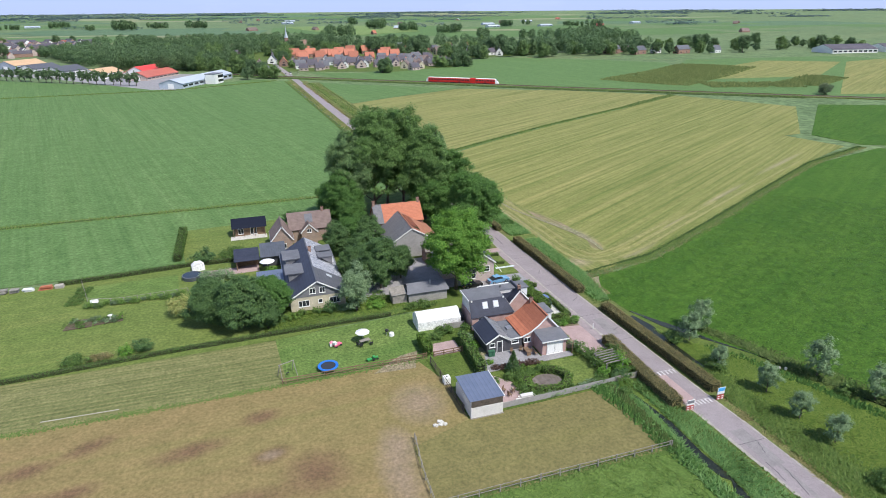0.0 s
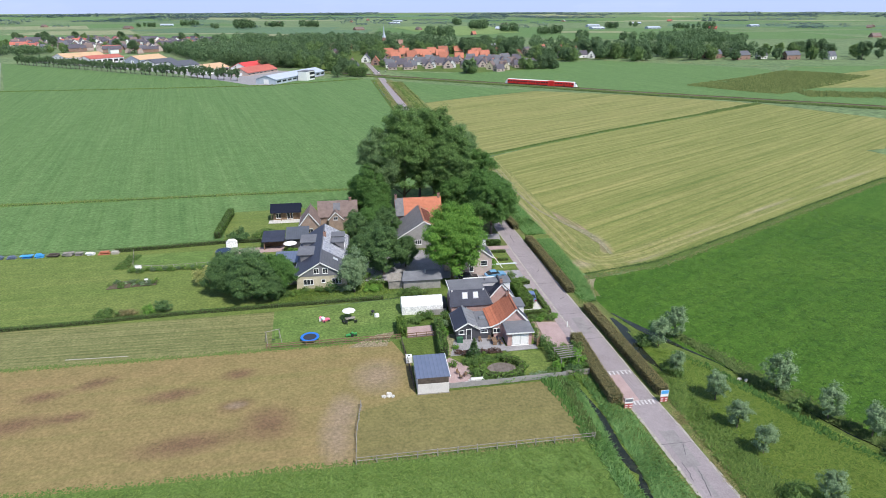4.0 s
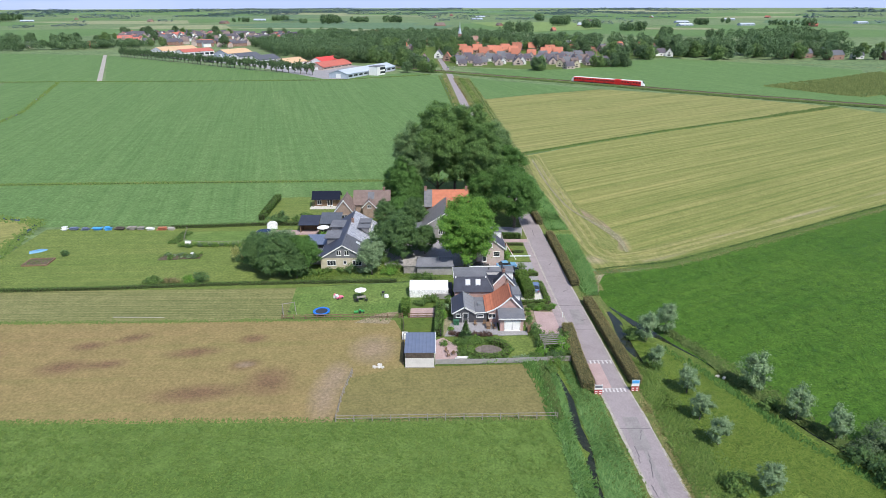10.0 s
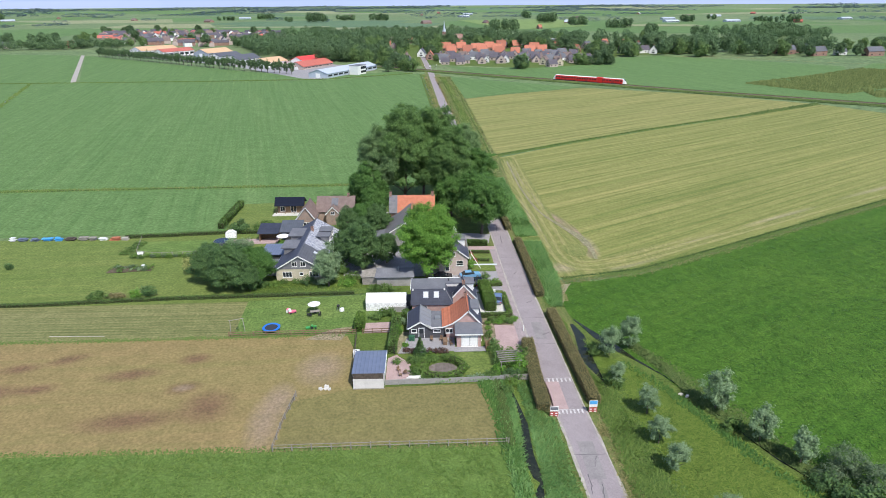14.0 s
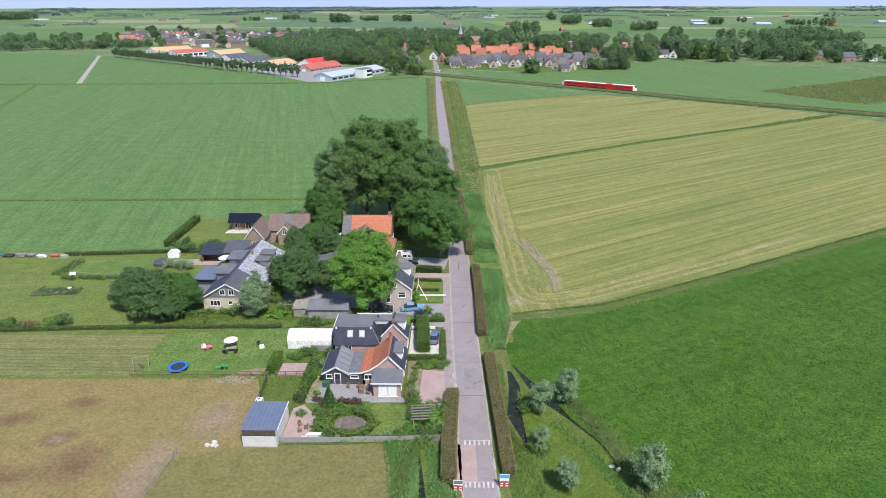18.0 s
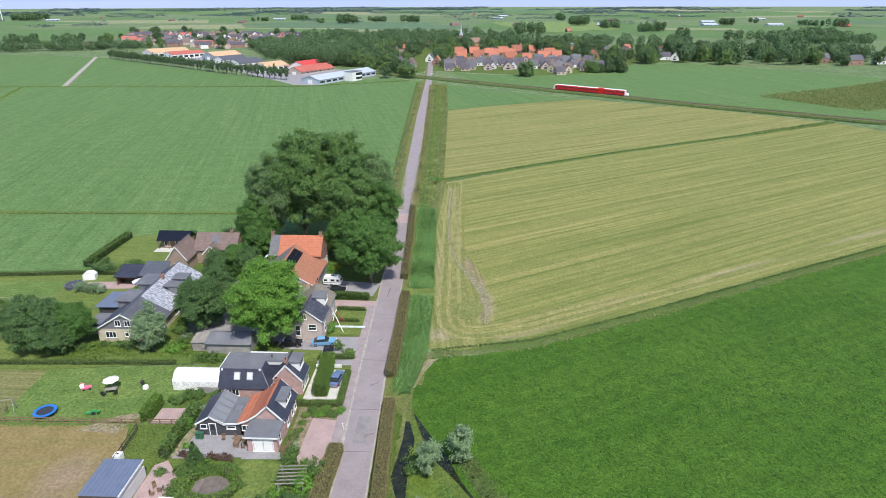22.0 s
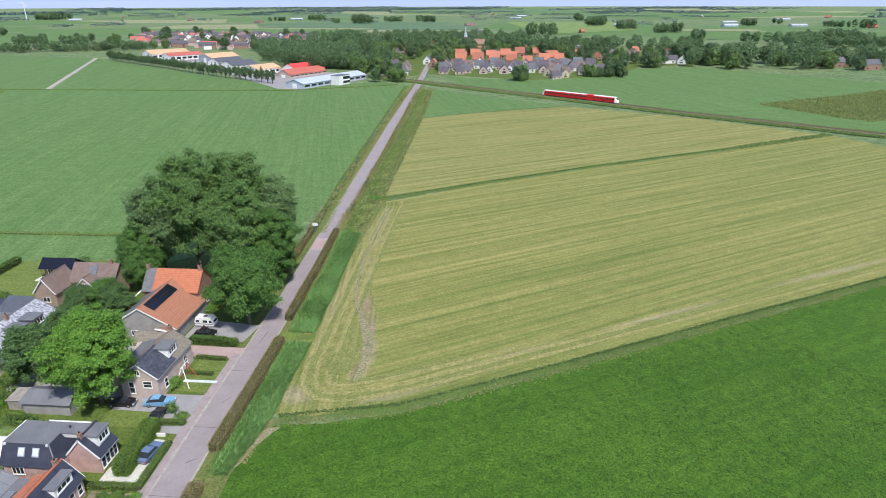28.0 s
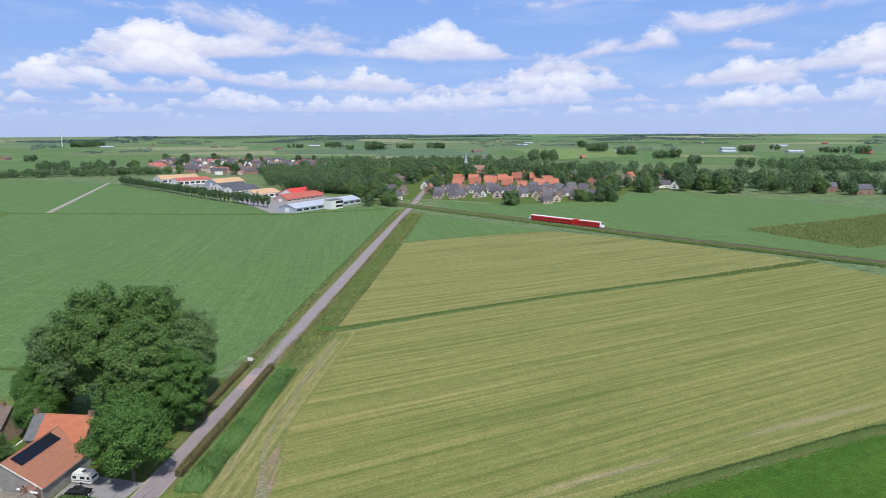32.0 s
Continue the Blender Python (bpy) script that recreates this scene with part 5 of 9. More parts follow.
F.slope((-19.4, 161.2, 4.75), (-17.6, 161.2, 4.75), (-17.6, 162.9, 6.3), (-19.4, 162.9, 6.3), M["felt"], 0.05, "roof_panel")
F.gable(-27.6, -23.0, -25.2, 155.2, 162.5, 3.4, 3.4, 6.4, M["brick_brown"], M["tile_brown"], M["tile_brown"], 0.25, 0.3)
F.gable(-20.6, -17.0, -18.8, 158.8, 161.0, 3.3, 3.3, 5.2, M["brick_brown"], M["tile_brown"], M["tile_brown"], 0.2, 0.3)
F.win(-18.8, 158.8, 2.9, 1.1, 0.9, "S", 1)
F.win(-25.2, 155.2, 1.0, 1.6, 1.2, "S", 1)
F.chimney(-15.0, 163.6, 6.4, 7.3, 0.6)

# wooden chalet and dark sheds behind the farmhouse
G = Home("chalet", -32.5, 171, "brown wooden chalet with dark panelled roof and white terrace", "chalet")
G.add("wall", Build().box(-36.0, -28.8, 169.4, 172.6, 0, 2.4), M["wood"])
G.slope((-36.6, 168.3, 2.4), (-28.3, 168.3, 2.4), (-28.3, 170.6, 4.4), (-36.6, 170.6, 4.4), M["solar"], 0.12, "roof", "dark panelled roof slope")
G.slope((-28.3, 173.2, 2.4), (-36.6, 173.2, 2.4), (-36.6, 170.6, 4.4), (-28.3, 170.6, 4.4), M["tile_dark"], 0.12)
for i in range(4):
    G.add("veranda_post", Build().box(-36.3 + i * 2.5, -36.18 + i * 2.5, 168.45, 168.57, 0, 2.4), M["wood"])
G.add("terrace", Build().box(-37, -28.4, 166.8, 169.4, 0, 0.12), M["paving_light"])
G.win(-34.5, 169.4, 0.6, 1.4, 1.4, "S", 1)
G.win(-31.5, 169.4, 0.3, 1.6, 1.8, "S", 1)
g1 = Home("garden_shed", -33.3, 149, "dark open garden shed with blue-black roof", "shed")
g1.add("wall", Build().box(-35.6, -31.0, 149.6, 151.6, 0, 2.2).box(-35.6, -35.4, 147.4, 149.6, 0, 2.0), M["wood"])
g1.slope((-36.0, 147.0, 2.2), (-30.7, 147.0, 2.2), (-30.7, 151.9, 3.3), (-36.0, 151.9, 3.3), M["tile_dark"], 0.12)
g2 = Home("garden_shed", -28, 149, "dark garden shed with grey ribbed roof", "shed")
g2.add("wall", Build().box(-30.2, -25.4, 147.9, 151.6, 0, 2.3), M["board_dark"])
g2.slope((-30.5, 147.4, 2.4), (-25.0, 147.4, 2.4), (-25.0, 152.0, 4.0), (-30.5, 152.0, 4.0), M["sheet_dark"], 0.12)

# low shed beside the chestnut, white tunnel, front shed
I = Home("shed", -0.5, 122.5, "long weathered grey boarded shed with shallow felt roof", "shed")
I.add("wall", Build().box(-4.4, 3.2, 120.6, 124.6, 0, 2.1), M["board_grey"])
I.slope((-4.8, 120.2, 2.1), (3.6, 120.2, 2.1), (3.2, 122.6, 3.3), (-4.3, 122.6, 3.3), M["felt"], 0.1)
I.slope((3.6, 125.0, 2.1), (-4.8, 125.0, 2.1), (-4.3, 122.6, 3.3), (3.2, 122.6, 3.3), M["felt"], 0.1)
I.add("roof_vent", Build().lathe([(0.14, 2.9), (0.14, 3.6), (0.22, 3.65), (0.08, 3.8)], 8, 0.2, 122.0), M["steel"])
I.add("side_roof", Build().slab((-7.6, 121.0, 1.9), (-4.6, 121.0, 2.0), (-4.6, 124.2, 2.4), (-7.6, 124.2, 2.2), 0.08), M["wood_grey"])
I.add("side_wall", Build().box(-7.4, -4.6, 121.2, 124.0, 0, 1.85), M["wood_grey"])

J = Home("party_tent", -1.8, 111.6, "white storage tent with a rounded sheet roof", "tent")
k = Build()
arc = [(109.6 + 3.8 * t, 1.3 + 1.55 * math.sin(math.pi * (0.08 + 0.84 * t))) for t in [i / 8 for i in range(9)]]
k.sweep([(109.6, 0), (113.4, 0)] + arc[::-1], -5.6, 2.2)
J.add("sheet", k, M["tent_white"])
J.add("front_wall", Build().box(-1.2, 2.6, 108.9, 109.1, 0, 1.1), M["board_grey"], "weathered low board wall")
# dark block added for the shade between tent and house
J.add("shadow_side", Build().box(2.2, 3.0, 110.2, 113.4, 0, 1.6), M["board_dark"], "dark boarded block standing for shade beside the tent")

S = Home("field_shed", -2.9, 87.4, "small field shed with blue ribbed roof and whitewashed boards", "shed")
k = Build()
ring = [(-5.2, 84.1), (-0.5, 84.1), (-0.5, 90.6), (-5.2, 90.6)]
k.prism(ring, 0, 1.75)
S.add("wall", k, M["board_white"])
# front is dark brown above the white boards
S.add("upper_front", Build().box(-5.15, -0.55, 84.16, 84.3, 1.75, 2.72), M["wood_dark"], "dark upper front under the roof")
S.add("upper_side", Build().slab((-0.52, 84.2, 1.75), (-0.52, 90.1, 1.75), (-0.52, 90.1, 2.82), (-0.52, 84.2, 2.62), 0.1).slab((-5.18, 90.1, 1.75), (-5.18, 84.2, 1.75), (-5.18, 84.2, 2.62), (-5.18, 90.1, 2.82), 0.1), M["board_white"])
S.add("upper_back", Build().box(-5.15, -0.55, 89.96, 90.1, 1.75, 2.8), M["board_white"])
S.slope((-5.35, 84.2, 2.75), (-0.3, 84.2, 2.75), (-0.3, 90.4, 2.95), (-5.35, 90.4, 2.95), M["sheet_blue"], 0.08, "roof", "blue-grey ribbed sheet roof")
S.boards([(-0.28, 84.15, 2.79), (-0.28, 90.45, 2.99)], 0.08, 0.25, None, "white_edge")
S.add("base_ledge", Build().box(-5.3, -0.4, 83.98, 84.1, 0, 0.12), M["wood_grey"])


# ---- water, paving, verges ----
DITCHES = {
    "ditch_pasture": ([(-260, 190.0), (-91, 195.6), (-16, 197.4), (8, 197.2)], 1.3),
    "ditch_meadow": ([(-600, 470), (-298, 482.8), (-163, 485.5), (-79, 491.5), (-6, 528.5)], 1.6),
    "ditch_diagonal": ([(-191, 191.5), (-229, 338), (-285, 467), (-292, 481)], 1.6),
    "ditch_hay": ([(33, 235.5), (67, 257.5), (107, 282), (183, 324), (229, 351)], 1.4),
    "ditch_road_west": ([(18.6, 203), (14.9, 255), (11.2, 330), (5.8, 443), (2.0, 520)], 0.9),
    "ditch_road_east": ([(28.6, 206), (27.2, 249), (25.4, 350), (21.8, 444), (19, 500)], 0.5),
    "ditch_roadside": ([(18.6, 86), (19.1, 82), (19.6, 78.5), (19.9, 75), (19.6, 72), (19.4, 68.6), (20.0, 64.6), (20.3, 63.6), (19.8, 62), (19.5, 58), (19.9, 48), (20.6, 20)], [0.2, 0.4, 0.5, 0.9, 1.3, 1.5, 1.2, 0.3, 1.1, 0.9, 0.7, 0.7]),
    "ditch_pool": ([(32.8, 103), (33.3, 99), (33.1, 95), (32.7, 91.5), (33.2, 88.6), (33.8, 85)], [0.6, 1.7, 2.1, 2.2, 1.4, 0.3]),
    "ditch_creek": ([(33.6, 104.8), (34.8, 102.0), (36.3, 98.6), (38.3, 94.9), (40.6, 91.0), (43.8, 86.0), (47.0, 78.5), (51.5, 67), (58.0, 56.5), (66, 30)], [0.2, 0.7, 1.5, 1.7, 0.5, 0.22, 0.2, 0.2, 0.2, 0.2]),
    "ditch_lawn": ([(-190, 110.9), (-100, 111.9), (-46, 115.3), (-10, 117.6)], 0.7),
    "ditch_garden": ([(-260, 166.8), (-126, 161), (-108.5, 156.5), (-104, 131), (-101.5, 112.5)], 1.2),
    "ditch_far_east": ([(203, 197), (196, 214), (208, 240), (278, 290)], 1.6),
    "ditch_lush": ([(36, 122.3), (53.5, 126.2), (81.8, 140.6), (118, 160.2), (160, 182.4), (202, 197)], 0.9),
}
for name, (line, w) in DITCHES.items():
    if name in ("ditch_hay", "ditch_lush", "ditch_pasture", "ditch_lawn", "ditch_meadow", "ditch_far_east"):
        continue
    single(name, ribbon(line, w, 0.045, 0.12), M["water"], "narrow dark water ditch between grassy banks", "ditch", "", "structure")
TUFT = "tall unmown grass and herbs on the ditch bank"
tufts("bank_grass", DITCHES["ditch_pasture"][0], 2.2, M["straw_tuft"], TUFT, 1, 0.9, 0.6)
tufts("bank_grass", DITCHES["ditch_pasture"][0], 3.6, M["grass_tuft"], TUFT, 2, 2.5, 0.7)
tufts("bank_grass", DITCHES["ditch_meadow"][0], 4, M["grass_tuft"], TUFT, 3, 0.8, 1.2)
tufts("bank_grass", DITCHES["ditch_diagonal"][0], 3.5, M["grass_tuft"], TUFT, 4, 1.2, 0.9)
tufts("bank_grass", DITCHES["ditch_hay"][0], 4.0, M["grass_tuft"], TUFT, 5, 3.0, 0.6)
tufts("bank_grass", [(175, 319), (190, 328), (229, 351)], 4.0, M["herb_tuft"], "low shrubs on the ditch bank", 6, 2.2, 1.5)
tufts("bank_grass", DITCHES["ditch_road_west"][0], 4.0, M["grass_tuft"], TUFT, 7, 3.0, 0.7, -1.2)
tufts("bank_grass", DITCHES["ditch_road_west"][0], 1.3, M["herb_tuft"], "dark reeds beside the roadside ditch", 50, 6, 0.6, 1.0, 1.2)
tufts("bank_grass", DITCHES["ditch_road_west"][0], 3.0, M["straw_tuft"], TUFT, 8, 2.0, 0.7, -2.2)
tufts("bank_grass", DITCHES["ditch_road_east"][0], 4.6, M["grass_tuft"], TUFT, 9, 3.5, 0.7, 0.6)
tufts("bank_grass", [(31.2, 110), (31.3, 128), (31.2, 144)], 4.2, M["grass_tuft"], TUFT, 10, 9, 0.6, 0.3)
tufts("bank_grass", [(31.1, 148.5), (30.0, 180), (28.8, 206)], 4.2, M["grass_tuft"], TUFT, 55, 9, 0.6, 0.3)
tufts("bank_grass", [(30.9, 148.5), (29.6, 180), (28.4, 206)], 2.0, M["reed_tuft"], "tall fresh green reeds beside the hedge", 56, 14, 0.6, 0.4, 1.6)
tufts("bank_grass", [(31.0, 112), (31.2, 128), (30.9, 144)], 2.0, M["reed_tuft"], "tall fresh green reeds beside the hedge", 52, 14, 0.6, 0.4, 1.6)
tufts("bank_grass", [(30.6, 152), (28.4, 200)], 2.2, M["reed_tuft"], "fresh green reeds beside the hedge", 11, 10, 0.5, 0, 2.0)
tufts("bank_grass", [(18.4, 86), (19.6, 80), (20.3, 72), (21.4, 61), (22.4, 48)], 3.2, M["grass_tuft"], TUFT, 12, 10, 0.55, 2.5, 1.6)
tufts("bank_grass", [(18.4, 86), (19.6, 80), (20.3, 72), (21.4, 61), (22.4, 48)], 2.6, M["reed_tuft"], "green reeds along the ditch", 13, 11, 0.6, -3.2, 2.2)
tufts("bank_grass", [(17.0, 86), (17.4, 70.5)], 1.6, M["herb_tuft"], "reeds on the paddock edge", 14, 18, 0.7, 0, 2.2)
tufts("bank_grass", DITCHES["ditch_creek"][0][3:], 3.0, M["herb_tuft"], "herbs and brambles along the creek", 15, 5, 0.6, 2.6)
tufts("bank_grass", DITCHES["ditch_creek"][0][4:], 2.0, M["reed_tuft"], "green reeds along the creek", 51, 7, 0.6, -2.5, 2.0)
tufts("bank_grass", DITCHES["ditch_lush"][0], 3.8, M["grass_tuft"], TUFT, 16, 7, 0.5, 0.2, 0.8)
tufts("bank_grass", DITCHES["ditch_lush"][0], 2.6, M["straw_tuft"], TUFT, 17, 1.6, 0.5, -1.1)
for k, (name, w, sh) in enumerate((("ditch_lush", 0.9, 0.9), ("ditch_hay", 0.8, 0.6), ("ditch_pasture", 0.9, -0.6), ("ditch_meadow", 1.2, 0.0))):
    tufts("bank_grass", DITCHES[name][0], w, M["dark_tuft"], "dark rank growth along the field ditch", 60 + k, 9, 0.6, sh, 1.0)
tufts("bank_grass", DITCHES["ditch_garden"][0], 5, M["grass_tuft"], TUFT, 18, 2.4, 0.8)
tufts("bank_grass", [(33.2, 83), (33.5, 78), (34.0, 60), (34.6, 40)], 5.0, M["grass_tuft"], TUFT, 19, 7, 0.6)
tufts("bank_grass", [(31.4, 77), (31.9, 60), (32.2, 40)], 1.8, M["straw_tuft"], "dry grass on the road verge", 20, 7, 0.5)
tufts("bank_grass", [(35.4, 83), (35.8, 78), (36.0, 66), (36.4, 50)], 3.0, M["grass_tuft"], "tall herbs in the meadow", 21, 5, 0.7)
tufts("bank_grass", [(-190, 98.9), (-46, 100.1), (-8, 100.8)], 1.6, M["grass_tuft"], "unmown grass under the paddock fence", 23, 7, 0.45)
tufts("bank_grass", [(-190, 70.4), (-14, 70.5), (17, 70.7)], 1.8, M["grass_tuft"], "unmown grass along the paddock edge", 24, 7, 0.5)
tufts("bank_grass", [(33.2, 113), (33.6, 117.5), (34.4, 122)], 2.2, M["straw_tuft"], "dry grass at the field corner", 25, 9, 0.5)
tufts("bank_grass", [(-30, 119.0), (-20, 120.0), (-6, 119.3)], 5.0, M["grass_tuft"], "long grass and herbs before the farmhouse", 26, 8, 0.55)
tufts("rail_grass", RAIL[:6], 8.0, M["herb_tuft"], "rough grass on the railway bank", 27, 1.6, 1.1, -5.5, 1.0, 0.1)
tufts("rail_grass", RAIL[:6], 4.0, M["grass_tuft"], "rough grass on the railway bank", 28, 1.4, 1.0, 4.0, 1.0, 0.2)
tufts("rail_ditch", RAIL[:6], 1.6, M["dark_tuft"], "dark overgrown ditch beside the railway", 232, 2.4, 1.0, -9.5, 1.0)
tufts("nursery_rows", [(250, 415), (330, 462), (400, 510)], 66, M["nursery"], "rows of young olive-green nursery shrubs", 29, 1.1, 1.8, 0, 1.2)
tufts("nursery_rows", [(285, 388), (345, 366), (410, 400)], 30, M["nursery"], "rows of young olive-green nursery shrubs", 30, 0.9, 1.8, 0, 1.2)
blades("verge_reeds", [(26.3, 203), (28.0, 178), (28.9, 148.6), (34.0, 148.2), (33.9, 152), (33.0, 175), (31.6, 203)], M["reed_blade"], "tall fresh green reeds between the hedge and the hay field", 220, 70, 0.75, 0.12, 3.0, 0.03, 1.1, -0.5)
blades("verge_reeds", [(29.8, 144.4), (30.0, 128), (30.1, 110), (32.4, 110), (34.2, 122), (34.2, 136), (34.1, 144.4)], M["reed_blade"], "tall fresh green reeds between the hedge and the hay field", 201, 70, 0.75, 0.12, 3.0, 0.03, 1.1, -0.5)
tufts("ditch_growth", [(29.2, 203), (30.6, 175), (31.6, 152), (31.9, 136), (32.0, 124), (32.6, 119)], 0.5, M["dark_tuft"], "dark line of the overgrown verge ditch", 202, 14, 0.5, 0.0, 0.5, 0.03)
blades("verge_grass", [(24.3, 206), (31.2, 206), (33.0, 233), (29.5, 386), (25.0, 500), (14.0, 500), (18.0, 386), (23.0, 240)], M["verge_blade"], "unmown grass verge beside the far road", 203, 1.8, 1.2, 0.30, 3.0, 0.03, 0.6, -0.3)
blades("verge_grass", [(23.6, 206), (26.0, 206), (25.2, 238), (22.4, 300), (18.6, 386), (13.8, 500), (12.0, 500), (17.2, 386), (21.0, 300), (23.0, 240)], M["dry_blade"], "dry yellow grass along the road edge", 204, 8, 0.9, 0.24, 3.0, 0.04, 0.6, -0.1)
blades("verge_grass", [(15.8, 206), (19.2, 206), (16.8, 255), (12.2, 360), (7.0, 500), (4.2, 500), (9.6, 360), (14.6, 255)], M["dry_blade"], "dry yellow grass between road and ditch", 205, 7, 0.9, 0.24, 3.0, 0.04, 0.6, -0.05)
tufts("ditch_growth", [(27.6, 206), (26.2, 249), (24.2, 320), (21.4, 400), (17.8, 490)], 0.9, M["dark_tuft"], "dark line of the overgrown roadside ditch", 206, 6, 0.7, 0.0, 0.5, 0.03)
tufts("ditch_growth", [(31.0, 240), (29.4, 300), (27.6, 386), (25.2, 480)], 0.8, M["herb_tuft"], "dark herbs at the field edge", 207, 5, 0.8, 0.0, 0.8, 0.03)
tufts("ditch_scrub", [(29.0, 236), (32.6, 235)], 3.4, M["reed_tuft"], "green scrub where two ditches meet", 208, 7, 0.9, 0.0, 1.6, 0.03)
blades("meadow_grass", [(33.5, 98), (36.5, 92), (41, 86.5), (44.5, 79), (50, 67.5), (56, 57), (62, 40), (36.4, 40), (36.0, 60), (35.6, 75)], M["meadow_blade"], "long bright green meadow grass in swathes", 210, 46, 0.75, 0.10, 7.0, 0.02, 0.35, -0.35)
blades("verge_grass", [(30.2, 106), (31.6, 104), (31.6, 90), (33.4, 84), (35.4, 75), (35.9, 60), (36.3, 40), (31.4, 40), (31.0, 60), (31.3, 78), (31.8, 90)], M["front_blade"], "tall verge grass and reeds beside the hedge", 211, 60, 0.7, 0.10, 4.0, 0.03, 0.9, -0.3)
blades("verge_grass", [(29.6, 76), (31.2, 78), (32.2, 60), (32.6, 40), (30.2, 40), (30.0, 60)], M["dry_blade"], "dry grass on the road verge", 212, 26, 0.5, 0.07, 4.0, 0.04, 0.6, 0.05)
# dark tufts imitate willow shade in the ditch hollow on flat ground
tufts("ditch_growth", [(33.6, 84), (34.4, 76.4), (35.1, 69), (35.7, 63.9), (35.8, 56.9), (36.2, 44)], 0.9, M["dark_tuft"], "dark low tufts drawn for shade along the meadow ditch", 213, 16, 0.5, 0.0, 0.35, 0.03)
blades("creek_herbs", [(40.8, 94.5), (44.2, 86), (46.0, 78.4), (49.5, 71.5), (53.5, 63.5), (56.0, 57.0), (57.6, 57.6), (54.6, 66), (50.6, 73.4), (47.6, 80), (45.4, 88), (42.4, 96)], M["herb_tuft"], "brown-green herbs along the creek", 214, 60, 0.55, 0.10, 5.0, 0.03, 1.2, -0.3)
blades("lush_grass", [(36.5, 121), (42, 121.5), (54, 125), (82, 139.5), (118.5, 159), (150, 120), (130, 70), (70, 40), (59, 57), (52, 68), (46, 80), (42.5, 88.5), (38.5, 94), (34.5, 101), (34, 112)], M["lush_blade"], "dark strokes in the lush grass field", 215, 3.4, 0.75, 0.10, 6.0, 0.01, 0.25, 0.0)
blades("front_grass", [(-75, 69.6), (16.4, 69.9), (15.8, 40), (-75, 40)], M["front_blade"], "uneven tall grass in the front meadow", 216, 11, 0.6, 0.09, 6.0, 0.01, 0.3, -0.05)
blades("ditch_reeds", [(15.6, 86), (18.7, 86), (19.2, 76), (18.7, 66), (19.0, 56), (19.4, 44), (16.4, 44), (16.8, 60), (16.6, 72)], M["reed_blade"], "green reeds along the paddock ditch", 217, 55, 0.7, 0.10, 4.0, 0.03, 1.0, -0.4)
blades("ditch_reeds", [(20.2, 85), (22.2, 85), (22.6, 76), (24.2, 76), (24.7, 56), (25.2, 44), (20.4, 44), (20.2, 56), (20.6, 66), (20.5, 76)], M["reed_blade"], "green reeds between ditch and road", 218, 60, 0.7, 0.10, 4.0, 0.03, 1.0, -0.4)
blades("lawn_weeds", [(-31, 118), (-4, 119.2), (-5, 122.5), (-14, 123), (-31, 123.2)], M["meadow_blade"], "rank grass and weeds before the farmhouse", 219, 30, 0.6, 0.09, 5.0, 0.03, 0.8, -0.2)

sheet("drive", [(18.3, 93.4), (24.2, 93.0), (24.0, 102.6), (18.5, 103.4)], 0.05, M["paving"], "pink clinker driveway beside the road", 0.09, "drive")
sheet("gravel_bed", [(16.3, 96.5), (18.4, 96.5), (18.4, 103.5), (23.6, 102.8), (23.4, 105.8), (16.0, 105.8)], 0.052, M["bare"], "sandy gravel bed with shrubs before the house", 0.09, "flower bed")
sheet("dry_patch", [(32.5, 110.6), (33.4, 112.2), (34.1, 115.4), (35.6, 118.8), (36.6, 120.4), (34.8, 120.0), (33.6, 118.2), (33.0, 114.6)], 0.045, M["track"], "dry yellow grass patch at the field corner", 0.07, "grass")
sheet("bare_corner", [(-15.5, 99.2), (-9.0, 98.8), (-8.4, 101.2), (-7.4, 103.6), (-10.5, 103.0), (-13.0, 101.4)], 0.03, M["bare"], "bare trodden earth beside the paddock fence", 0.05, "earth")
sheet("sand_path", [(0.6, 94.2), (1.9, 94.4), (3.2, 98.8), (3.6, 101.4), (1.4, 101.2), (0.9, 97.5)], 0.05, M["track"], "sandy path beside the terrace", 0.08, "path")
sheet("drive_white", [(15.8, 106.9), (21.4, 107.1), (21.2, 116.2), (15.8, 116.4)], 0.045, M["paving_light"], "pale paved forecourt beside the hedge", 0.09, "drive")
sheet("drive_grey", [(15.6, 117.8), (22.9, 117.6), (22.9, 127.2), (8.5, 127.0), (8.5, 122.6), (15.6, 122.4)], 0.04, M["paving_grey"], "grey paved parking place", 0.09, "drive")
sheet("drive_barn", [(9.2, 138.6), (22.8, 138.2), (22.9, 141.9), (9.2, 142.2)], 0.045, M["paving"], "pink paved farm drive", 0.09, "drive")
sheet("drive_caravan", [(9.5, 144.4), (21.4, 144.0), (22.4, 150.4), (9.5, 152.0)], 0.045, M["paving_grey"], "gravel parking place under the tree", 0.09, "drive")
sheet("front_lawn", [(15.9, 128.2), (21.4, 128.0), (21.2, 137.8), (15.9, 138.0)], 0.05, M["lawn"], "small front garden lawn", 0.09, "lawn")
sheet("garden_lawn", [(11.0, 86.0), (17.4, 86.0), (17.4, 93.2), (12.2, 94.2), (9.8, 91.8)], 0.05, M["lawn"], "mown garden lawn beside the sunroom", 0.09, "lawn")
sheet("front_lawn", [(8.6, 118.6), (15.4, 118.6), (15.4, 122.2), (8.6, 122.4)], 0.05, M["lawn"], "narrow lawn between the houses", 0.09, "lawn")
sheet("terrace", [(1.2, 94.0), (11.0, 94.6), (11.0, 99), (2.6, 99)], 0.06, M["paving_grey"], "grey paved terrace before the boarded wing", 0.1, "terrace")
